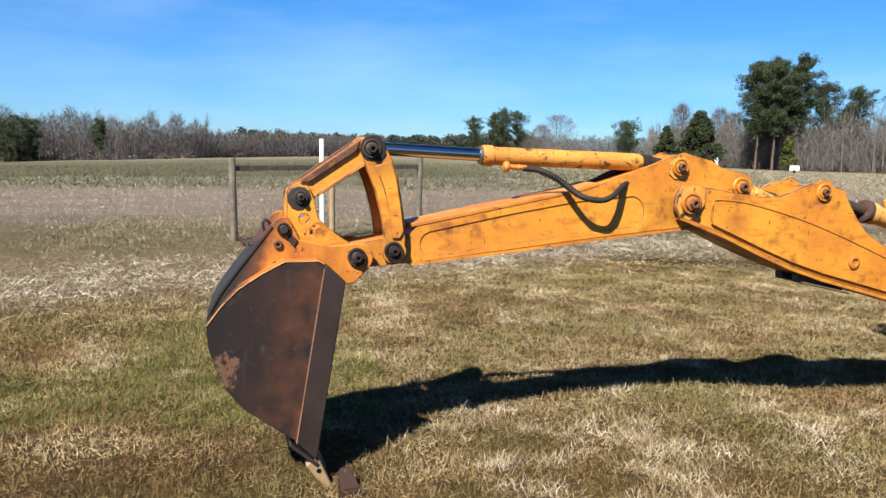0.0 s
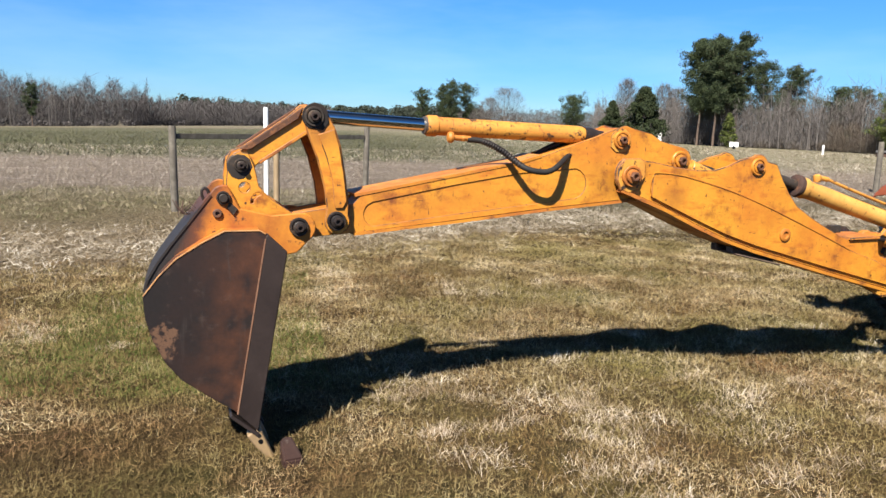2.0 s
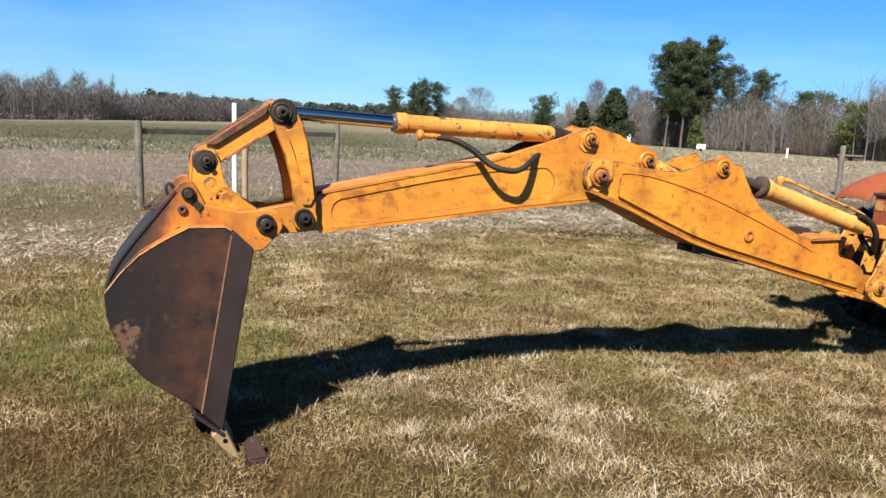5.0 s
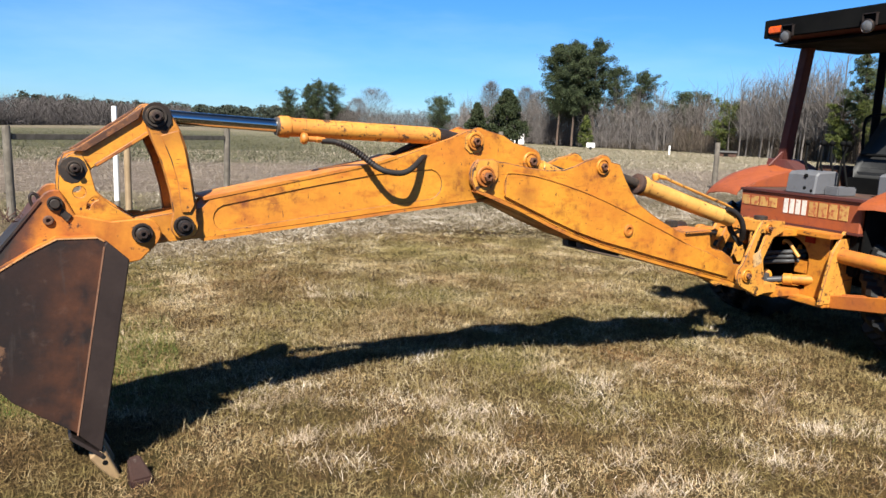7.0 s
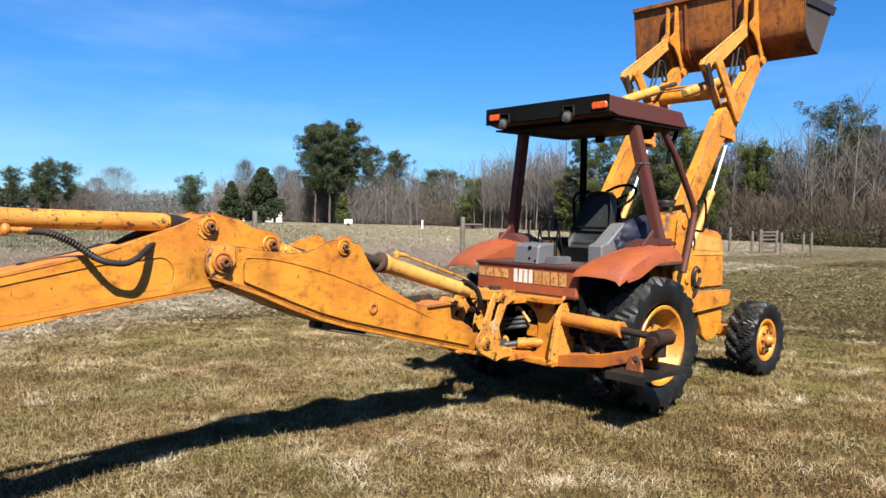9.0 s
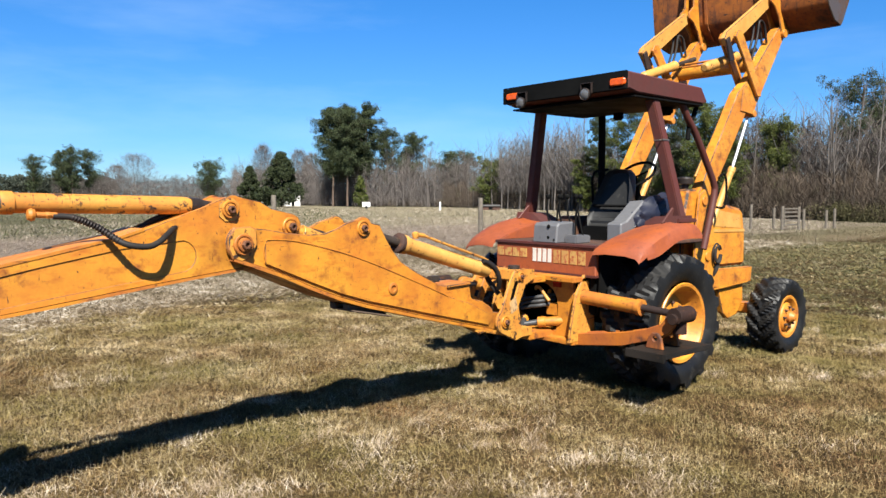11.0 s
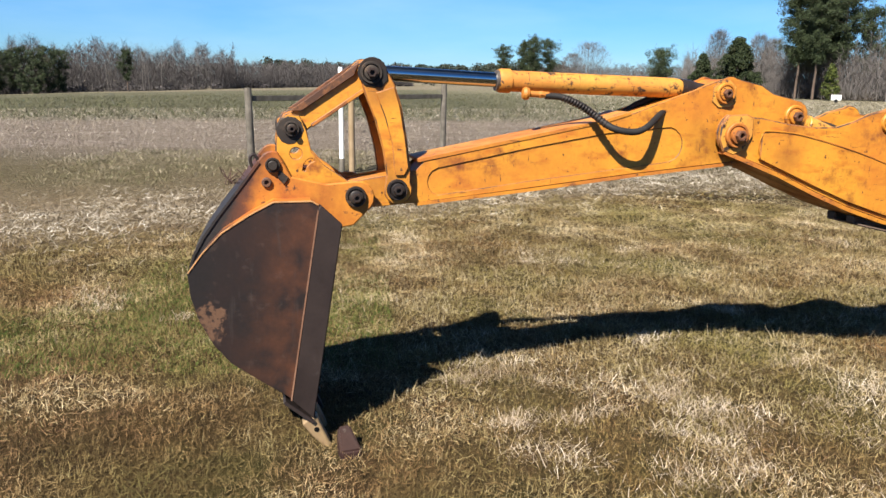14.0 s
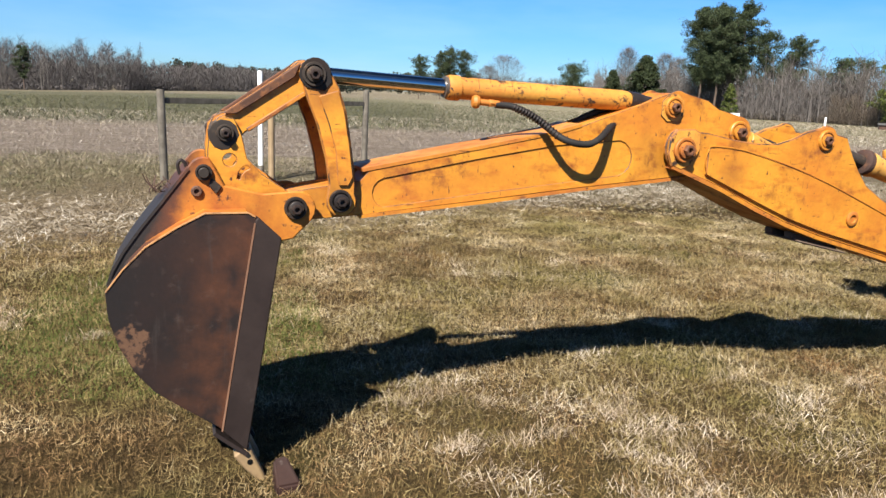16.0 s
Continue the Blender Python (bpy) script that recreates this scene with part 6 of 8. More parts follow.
# ---- grass ----
def grass_material(name, tones, rough=0.8, olive=None):
    """Blades: each takes one of the tones, by patches and by chance."""
    m, nodes, links, bsdf = material(name)
    geo = nodes.new("ShaderNodeNewGeometry")
    pos = geo.outputs["Position"]
    ramp = nodes.new("ShaderNodeValToRGB")
    el = ramp.color_ramp.elements
    for n, (at, c) in enumerate(tones):
        e = el[n] if n < 2 else el.new(at)
        e.position, e.color = at, (*c, 1)
    patch = noise_ramp(nodes, links, pos, 1.7, 0.38, 0.63, detail=6.0)
    mix = nodes.new("ShaderNodeMath")
    mix.operation = "MULTIPLY_ADD"
    links.new(geo.outputs["Random Per Island"], mix.inputs[0])
    mix.inputs[1].default_value = 0.46
    half = nodes.new("ShaderNodeMath")
    half.operation = "MULTIPLY"
    links.new(patch, half.inputs[0])
    half.inputs[1].default_value = 0.54
    links.new(half.outputs[0], mix.inputs[2])
    links.new(mix.outputs[0], ramp.inputs[0])
    colour = ramp.outputs[0]
    if olive:
        amount = noise_ramp(nodes, links, pos, 0.75, 0.41, 0.62, detail=7.0)
        colour = blend(nodes, links, amount, colour, blend(nodes, links, 0.72, colour, olive))
        brown = noise_ramp(nodes, links, pos, 1.1, 0.53, 0.68, detail=7.0)
        colour = blend(nodes, links, brown, colour, blend(nodes, links, 1.0, colour, (0.80, 0.68, 0.54), "MULTIPLY"))
    links.new(colour, bsdf.inputs["Base Color"])
    bsdf.inputs["Roughness"].default_value = rough
    bsdf.inputs["Specular IOR Level"].default_value = 0.2
    return m


def blades(name, xs, ys, lengths, widths, lean, mat, label, seed):
    rng = np.random.default_rng(seed)
    n = len(xs)
    a = rng.uniform(0, 2 * math.pi, n)
    tilt = rng.uniform(lean[0], lean[1], n)
    base = np.stack([xs, ys, land(xs, ys) - 0.004], 1)
    face = rng.uniform(0, 2 * math.pi, n)
    across = np.stack([np.cos(face), np.sin(face), np.zeros(n)], 1)
    way = np.stack([np.cos(a) * np.sin(tilt), np.sin(a) * np.sin(tilt), np.cos(tilt)], 1)
    mid = base + way * (lengths * 0.55)[:, None]
    droop = way + np.array([0, 0, -0.55]) * rng.uniform(0.2, 1.0, n)[:, None]
    tip = mid + droop * (lengths * 0.45)[:, None]
    tip[:, 2] = np.maximum(tip[:, 2], base[:, 2] + 0.006)
    hw = (widths / 2)[:, None]
    verts = np.stack([base - across * hw, base + across * hw, mid + across * hw * 0.8, mid - across * hw * 0.8, tip], 1).reshape(-1, 3)
    k = np.arange(n)[:, None] * 5
    tris = np.concatenate([k + [0, 1, 2], k + [0, 2, 3], k + [3, 2, 4]], 1).reshape(-1, 3)
    ob = mesh_of(name, verts, tris, mat)
    return tagged(ob, label, "grass", kind="stuff")


GRASS = grass_material("short_winter_grass", [(0.0, (0.060, 0.060, 0.014)), (0.28, (0.092, 0.084, 0.020)), (0.55, (0.135, 0.110, 0.036)), (0.78, (0.195, 0.150, 0.066)), (1.0, (0.29, 0.225, 0.12))])
STRAW = grass_material("dry_straw", [(0.0, (0.13, 0.088, 0.042)), (0.4, (0.215, 0.165, 0.092)), (0.7, (0.31, 0.25, 0.165)), (1.0, (0.44, 0.375, 0.28))])
MAT = grass_material("brown_grass_mat", [(0.0, (0.028, 0.015, 0.008)), (0.25, (0.084, 0.044, 0.019)), (0.5, (0.162, 0.090, 0.041)), (0.75, (0.245, 0.152, 0.074)), (1.0, (0.40, 0.295, 0.17))], olive=(0.088, 0.078, 0.022))
TUSSOCK = grass_material("bleached_tussock", [(0.0, (0.12, 0.080, 0.048)), (0.3, (0.28, 0.210, 0.142)), (0.6, (0.43, 0.345, 0.26)), (1.0, (0.60, 0.52, 0.43))])
BLEACHED = grass_material("bleached_grass", [(0.0, (0.080, 0.058, 0.038)), (0.4, (0.200, 0.160, 0.114)), (0.7, (0.335, 0.287, 0.225)), (1.0, (0.53, 0.475, 0.40))])
THATCH = grass_material("matted_dead_grass", [(0.0, (0.050, 0.030, 0.011)), (0.22, (0.126, 0.080, 0.031)), (0.45, (0.216, 0.153, 0.070)), (0.72, (0.325, 0.245, 0.135)), (1.0, (0.50, 0.40, 0.275))], olive=(0.140, 0.118, 0.034))
GREEN = grass_material("fresh_green_grass", [(0.0, (0.040, 0.068, 0.011)), (0.5, (0.072, 0.090, 0.018)), (1.0, (0.135, 0.125, 0.038))])
EDGE = grass_material("wood_edge_grass", [(0.0, (0.082, 0.078, 0.040)), (0.4, (0.122, 0.112, 0.062)), (0.7, (0.172, 0.152, 0.094)), (1.0, (0.25, 0.216, 0.15))])
FAR_OLIVE = grass_material("grey_olive_turf", [(0.0, (0.062, 0.062, 0.026)), (0.35, (0.090, 0.086, 0.038)), (0.7, (0.128, 0.112, 0.058)), (1.0, (0.195, 0.160, 0.098))])
VERGE = grass_material("verge_grass", [(0.0, (0.042, 0.052, 0.018)), (0.3, (0.095, 0.086, 0.040)), (0.6, (0.190, 0.154, 0.094)), (1.0, (0.33, 0.280, 0.20))])
WEED = grass_material("far_weeds", [(0.0, (0.034, 0.040, 0.016)), (0.5, (0.060, 0.062, 0.028)), (1.0, (0.12, 0.10, 0.055))])
rng = np.random.default_rng(5)
def patchy(rng, n, x0, x1, y0, y1, size, keep, seed):
    """Places over a stretch of ground, kept where a slow noise is high: clumps with bare gaps between."""
    xs, ys = rng.uniform(x0, x1, n), rng.uniform(y0, y1, n)
    gx, gy = np.meshgrid(np.arange(0, 64), np.arange(0, 64))
    field = np.zeros((64, 64))
    g2 = np.random.default_rng(seed)
    for octave in (4, 8, 16, 32):
        small = g2.normal(0, 1, (octave + 1, octave + 1))
        u = np.linspace(0, octave, 64, endpoint=False)
        i0 = u.astype(int)
        f = u - i0
        f = f * f * (3 - 2 * f)
        rowsd = small[i0] * (1 - f)[:, None] + small[i0 + 1] * f[:, None]
        field += (rowsd[:, i0] * (1 - f) + rowsd[:, i0 + 1] * f) / octave ** 0.5
    field = (field.argsort(axis=None).argsort().reshape(64, 64)) / 4096.0
    v = field[(xs / size * 8).astype(int) % 64, (ys / size * 8).astype(int) % 64]
    ok = rng.random(n) < np.clip((v - (1 - keep)) * 3.5 + 0.12, 0, 1)
    return xs[ok], ys[ok]


def near_first(rng, n, reach, power=1.4):
    d = 1.2 + reach * rng.power(power, n)
    az = np.radians(rng.uniform(0, 130, n) + rng.normal(0, 1, n) * np.where(rng.random(n) < 0.12, 60.0, 6.0))
    return HERE.x + d * np.cos(az), HERE.y + d * np.sin(az), d


def strands(name, xs, ys, lengths, widths, lift, mat, label, seed, flow=None):
    """Fine dead strands lying matted over one another: one sliver each."""
    rng = np.random.default_rng(seed)
    n = len(xs)
    a = rng.uniform(0, 2 * math.pi, n) if flow is None else flow + rng.normal(0, 0.7, n)
    low = rng.uniform(-0.004, lift * 0.5, n)
    base = np.stack([xs, ys, land(xs, ys) + low], 1)
    tip = base + np.stack([np.cos(a), np.sin(a), np.zeros(n)], 1) * lengths[:, None]
    tip[:, 2] += rng.normal(0.45, 0.6, n).clip(-0.2, 1.8) * lift
    side = np.stack([-np.sin(a), np.cos(a), rng.uniform(-1, 1, n)], 1) * (widths / 2)[:, None]
    verts = np.stack([base - side, base + side, tip], 1).reshape(-1, 3)
    ob = mesh_of(name, verts, np.arange(n * 3).reshape(-1, 3), mat)
    return tagged(ob, label, "grass", kind="stuff")


def spikes(name, xs, ys, lengths, widths, lean, mat, label, seed):
    """Short standing blades, one sliver each."""
    rng = np.random.default_rng(seed)
    n = len(xs)
    a, tilt, face = rng.uniform(0, 2 * math.pi, n), rng.uniform(lean[0], lean[1], n), rng.uniform(0, 2 * math.pi, n)
    base = np.stack([xs, ys, land(xs, ys) - 0.004], 1)
    across = np.stack([np.cos(face), np.sin(face), np.zeros(n)], 1) * (widths / 2)[:, None]
    tip = base + np.stack([np.cos(a) * np.sin(tilt), np.sin(a) * np.sin(tilt), np.cos(tilt)], 1) * lengths[:, None]
    verts = np.stack([base - across, base + across, tip], 1).reshape(-1, 3)
    ob = mesh_of(name, verts, np.arange(n * 3).reshape(-1, 3), mat)
    return tagged(ob, label, "grass", kind="stuff")


def tussocks(rng, centres, each, wide):
    pick = rng.integers(0, len(centres), each * len(centres))
    size = rng.uniform(0.5, 1.4, len(centres))[pick] * wide
    return centres[pick, 0] + rng.normal(0, 1, len(pick)) * size, centres[pick, 1] + rng.normal(0, 1, len(pick)) * size * 0.7


def track_edge(xs):
    """Where the mown grass ends and the slanting pale track begins."""
    return 3.7 + 0.42 * (np.clip(xs, -12.0, -0.5) + 7.5)


# matted dead grass: strands lying in all directions
xs, ys, d = near_first(rng, 720000, 9.6, 1.5)
ok = ys < track_edge(xs) + rng.normal(0, 0.35, len(xs))
xs, ys, d = xs[ok], ys[ok], d[ok]
dull = rng.random(len(xs)) < np.clip(np.clip((-5.2 - xs) * 0.9, 0, 0.80) * np.clip(0.75 - ys, 0.1, 1) + 2.6 * (0.6 * lattice(xs * 0.9, ys * 1.2, 7) + 0.4 * lattice(xs * 2.6, ys * 3.0, 8) - 0.52), 0.06, 0.90)
for at, mat, label, seed in ((~dull, THATCH, "matted dead tan grass", 1), (dull, MAT, "matted dead brown grass", 15)):
    n = int(at.sum())
    strands("thatch", xs[at], ys[at], 0.010 + 0.052 * rng.random(n) ** 2.2, rng.uniform(0.0013, 0.0030, n) * (0.6 + d[at] * 0.12), 0.034, mat, label, seed)
# finer, darker mat below it
xs, ys, d = near_first(rng, 150000, 6.6, 1.6)
strands("fine_thatch", xs, ys, 0.012 + 0.05 * rng.random(len(xs)) ** 2, rng.uniform(0.0016, 0.0034, len(xs)), 0.020, MAT, "fine matted dead grass and moss", 13)
# the same, farther out
n = 350000
d = 8.5 + 20 * rng.power(1.3, n)
az = np.radians(rng.uniform(0, 125, n))
xs, ys = HERE.x + d * np.cos(az), HERE.y + d * np.sin(az)
ok = ys < track_edge(xs) + rng.normal(0, 0.35, n)
xs, ys, d = xs[ok], ys[ok], d[ok]
green_side = rng.random(len(xs)) < np.clip(0.25 + (xs + 1.0) * 0.12, 0.2, 0.8)
for at, mat, label, seed in ((~green_side, THATCH, "matted dead brown grass", 11), (green_side, FAR_OLIVE, "olive winter grass farther out", 16)):
    n = int(at.sum())
    strands("far_thatch", xs[at], ys[at], rng.uniform(0.025, 0.07, n), rng.uniform(0.0004, 0.0009, n) * d[at], 0.024, mat, label, seed)
n = 60000
d = 16 + 44 * rng.power(1.2, n)
az = np.radians(rng.uniform(0, 40, n))
xs, ys = HERE.x + d * np.cos(az), HERE.y + d * np.sin(az)
strands("edge_grass", xs, ys, rng.uniform(0.05, 0.12, n), rng.uniform(0.0003, 0.0006, n) * d, 0.028, EDGE, "dead grass towards the wood", 12)
# short olive blades in patches
xs, ys = patchy(rng, 470000, -10.0, 15.0, -3.5, 6.0, 5.5, 0.50, 31)
ok = ys < track_edge(xs)
xs, ys = xs[ok], ys[ok]
spikes("turf", xs, ys, rng.uniform(0.015, 0.042, len(xs)), rng.uniform(0.0018, 0.0036, len(xs)), (0.35, 1.35), GRASS, "short olive winter turf in patches", 7)
# pale straw in patches
xs, ys = patchy(rng, 190000, -10.0, 8.5, -3.6, 5.5, 4.0, 0.40, 32)
keep = rng.random(len(xs)) < np.clip(0.25 + (xs + 6.2) * 0.6, 0.10, 1.0)
xs, ys = xs[keep], ys[keep]
strands("straw", xs, ys, rng.uniform(0.02, 0.085, len(xs)), rng.uniform(0.0014, 0.0030, len(xs)), 0.05, STRAW, "pale dry straw lying in patches", 2)
# pale tussocks
rt = np.random.default_rng(77)
centres = np.stack([rt.uniform(-8.5, 6.0, 150), -3.2 + 6.6 * rt.power(0.75, 150)], 1)
centres = np.concatenate([centres, np.stack([rt.uniform(-4.9, -1.8, 34), rt.uniform(-1.9, 0.1, 34)], 1), np.stack([rt.uniform(-5.2, -3.6, 10), rt.uniform(-1.3, -0.6, 10)], 1)])
centres = centres[np.hypot(centres[:, 0] + 5.4, centres[:, 1] + 1.2) > 0.7]
centres = centres[(centres[:, 0] > -5.3) | (centres[:, 1] > 0.5) | (np.arange(len(centres)) % 5 == 0)]
xs, ys = tussocks(rt, centres, 200, 0.105)
blades("straw_tufts", xs, ys, rt.uniform(0.03, 0.095, len(xs)), rt.uniform(0.0014, 0.0030, len(xs)), (0.4, 1.5), TUSSOCK, "pale bleached dry grass tussocks", 3)
# green tufts
xs, ys = patchy(rng, 60000, -10.0, 6.0, -3.6, 4.5, 3.0, 0.20, 33)
blades("green_tufts", xs, ys, rng.uniform(0.02, 0.050, len(xs)), rng.uniform(0.0022, 0.0042, len(xs)), (0.3, 1.3), GREEN, "fresh green grass tufts", 4)
xs, ys = patchy(rng, 210000, -11.0, -5.2, 0.0, 3.6, 2.6, 0.82, 35)
spikes("moss_green", xs, ys, rng.uniform(0.02, 0.05, len(xs)), rng.uniform(0.0028, 0.0052, len(xs)), (0.4, 1.3), GREEN, "greener winter grass in patches", 14)
# bleached grass of the track
n = 76000
xs = rng.uniform(-15, 20, n)
ys = track_edge(xs) + 1.35 + rng.normal(0, 0.95, n)
strands("track_grass", xs, ys, rng.uniform(0.04, 0.13, n), rng.uniform(0.004, 0.008, n), 0.05, BLEACHED, "bleached flattened grass of the track", 9)
# rough grass past the track
xs, ys = patchy(rng, 90000, -15.0, 20.0, 7.0, 13.0, 6.0, 0.50, 34)
spikes("rough_grass", xs, ys, rng.uniform(0.03, 0.11, len(xs)), rng.uniform(0.007, 0.014, len(xs)), (0.5, 1.4), VERGE, "rough green and brown grass along the fence", 8)
# stubble of the field behind the fence
d = 14 + 60 * rng.power(1.4, 190000)
az = np.radians(rng.uniform(22, 122, 190000))
xs, ys = HERE.x + d * np.cos(az), HERE.y + d * np.sin(az)
ok = (ys > 10.8) & (ys < 40)
xs, ys, dd = xs[ok], ys[ok], d[ok]
spikes("stubble", xs, ys, rng.uniform(0.05, 0.18, len(xs)), rng.uniform(0.005, 0.010, len(xs)) * (0.5 + dd * 0.045), (0.5, 1.5), BLEACHED, "dry stubble and weeds of the field", 6)
# dark weeds and clods of the far field
d = 26 + 75 * rng.power(1.2, 26000)
az = np.radians(rng.uniform(58, 122, 26000))
xs, ys = HERE.x + d * np.cos(az), HERE.y + d * np.sin(az)
ok = ys > 26
xs, ys = xs[ok], ys[ok]
spikes("field_weeds", xs, ys, rng.uniform(0.10, 0.32, len(xs)), rng.uniform(0.02, 0.06, len(xs)), (0.5, 1.35), WEED, "low dark weeds of the far field", 10)

# straw and clods of the open field towards the woods
n = 26000
d = 34 + 80 * rng.power(1.2, n)
az = np.radians(rng.uniform(30, 78, n))
xs, ys = HERE.x + d * np.cos(az), HERE.y + d * np.sin(az)
spikes("field_straw", xs, ys, rng.uniform(0.06, 0.20, n), rng.uniform(0.0006, 0.0014, n) * d, (0.8, 1.5), BLEACHED, "bleached straw of the open field", 17)


# ---- trees ----
def limb(verts, faces, a, b, ra, rb, sides=5):
    d = (b - a).normalized()
    s = d.orthogonal().normalized()
    u = d.cross(s)
    base = len(verts)
    for p, r in ((a, ra), (b, rb)):
        for k in range(sides):
            t = 2 * math.pi * k / sides
            verts.append(tuple(p + (s * math.cos(t) + u * math.sin(t)) * r))
    for k in range(sides):
        m = (k + 1) % sides
        faces.append((base + k, base + m, base + sides + m))
        faces.append((base + k, base + sides + m, base + sides + k))


def grow(rnd, verts, faces, p, way, length, r, depth, sides, spread, kids, up=0.25):
    steps = 3 if depth > 1 else 2
    for n in range(steps):
        way = (way + Vector((rnd.uniform(-1, 1), rnd.uniform(-1, 1), rnd.uniform(-0.3, 0.8) * up)) * 0.16).normalized()
        q = p + way * (length / steps)
        r2 = r * (1 - 0.24)
        limb(verts, faces, p, q, r, r2, sides)
        if depth > 0 and (n > 0 or depth < 3):
            for _ in range(kids):
                a = rnd.uniform(0, 2 * math.pi)
                o = (way.orthogonal().normalized() @ Matrix.Rotation(0, 3, "Z"))
                o = Matrix.Rotation(a, 3, way) @ o
                w2 = (way * (1 - spread) + o * spread + Vector((0, 0, up))).normalized()
                grow(rnd, verts, faces, p.lerp(q, rnd.random()), w2, length * rnd.uniform(0.42, 0.68), r2 * 0.55, depth - 1, 3, spread, kids, up)
        p, r = q, r2


def bare_mesh(seed, height, depth=3, spread=0.5, kids=2, lean=0.05, bare_to=0.35, twig=1.0):
    rnd = random.Random(seed)
    verts, faces = [], []
    p, way, r = Vector((0, 0, -0.02 * height)), Vector((rnd.uniform(-lean, lean), rnd.uniform(-lean, lean), 1)).normalized(), height * 0.011 * twig
    n = 7
    for k in range(n):
        way = (way + Vector((rnd.uniform(-1, 1), rnd.uniform(-1, 1), 0)) * 0.05).normalized()
        q = p + way * (height / n)
        limb(verts, faces, p, q, r, r * 0.82, 4)
        if (k + 1) / n > bare_to:
            for _ in range(3):
                a = rnd.uniform(0, 2 * math.pi)
                w2 = (Vector((math.cos(a), math.sin(a), 0)) * spread + Vector((0, 0, 1 - spread))).normalized()
                grow(rnd, verts, faces, p.lerp(q, rnd.random()), w2, height * rnd.uniform(0.16, 0.30) * (1.15 - 0.5 * k / n), r * 0.5, depth - 1, 3, spread, kids)
        p, r = q, r * 0.82
    return np.array(verts), np.array(faces)


def tufts(rng, centres, sizes, count, leaf, slim=1.0):
    """Sprays of small leaf triangles round centres."""
    pick = rng.integers(0, len(centres), count)
    off = rng.normal(0, 1, (count, 3))
    off /= np.linalg.norm(off, axis=1)[:, None]
    c = centres[pick] + off * (sizes[pick] * rng.uniform(0.35, 1.0, count) ** 0.6)[:, None] * [1, 1, 0.8]
    u, v = rng.normal(0, 1, (count, 3)), rng.normal(0, 1, (count, 3))
    u /= np.linalg.norm(u, axis=1)[:, None]
    v = np.cross(u, v)
    v /= np.linalg.norm(v, axis=1)[:, None]
    s = (leaf * rng.uniform(0.5, 1.3, count))[:, None]
    verts = np.stack([c - u * s - v * s * 0.45 * slim, c + u * s - v * s * 0.3 * slim, c + v * s * 0.75 * slim], 1).reshape(-1, 3)
    return verts, np.arange(count * 3).reshape(-1, 3)


def leaf_material(name, dark, light, brown):
    m, nodes, links, bsdf = material(name)
    geo = nodes.new("ShaderNodeNewGeometry")
    colour = blend(nodes, links, geo.outputs["Random Per Island"], dark, light)
    colour = blend(nodes, links, noise_ramp(nodes, links, geo.outputs["Position"], 0.6, 0.56, 0.74), colour, brown)
    links.new(colour, bsdf.inputs["Base Color"])
    bsdf.inputs["Roughness"].default_value = 0.7
    bsdf.inputs["Specular IOR Level"].default_value = 0.25
    return m


PINE = leaf_material("pine_needles", (0.011, 0.018, 0.008), (0.046, 0.060, 0.022), (0.034, 0.040, 0.015))
FAR_PINE = leaf_material("distant_pine_needles", (0.016, 0.022, 0.015), (0.034, 0.040, 0.026), (0.042, 0.040, 0.028))
CEDAR = leaf_material("cedar_foliage", (0.010, 0.017, 0.006), (0.028, 0.036, 0.011), (0.042, 0.037, 0.013))
BRIGHT = leaf_material("young_pine_needles", (0.012, 0.020, 0.005), (0.092, 0.106, 0.019), (0.034, 0.044, 0.011))
BRUSH = leaf_material("dry_undergrowth", (0.034, 0.025, 0.018), (0.080, 0.058, 0.040), (0.046, 0.043, 0.019))
OLIVE = leaf_material("olive_evergreen_brush", (0.024, 0.024, 0.009), (0.054, 0.048, 0.017), (0.050, 0.036, 0.018))


def tree(name, at, label, category, vt, ft, bark, vc=None, fc=None, foliage=None, scale=1.0, turn=0.0):
    t = thing(name, label, category, at, turn)
    t.scale = (scale,) * 3
    mesh_of("trunk", vt, ft, bark, t)
    if vc is not None:
        mesh_of("crown", vc, fc, foliage, t)
    return t


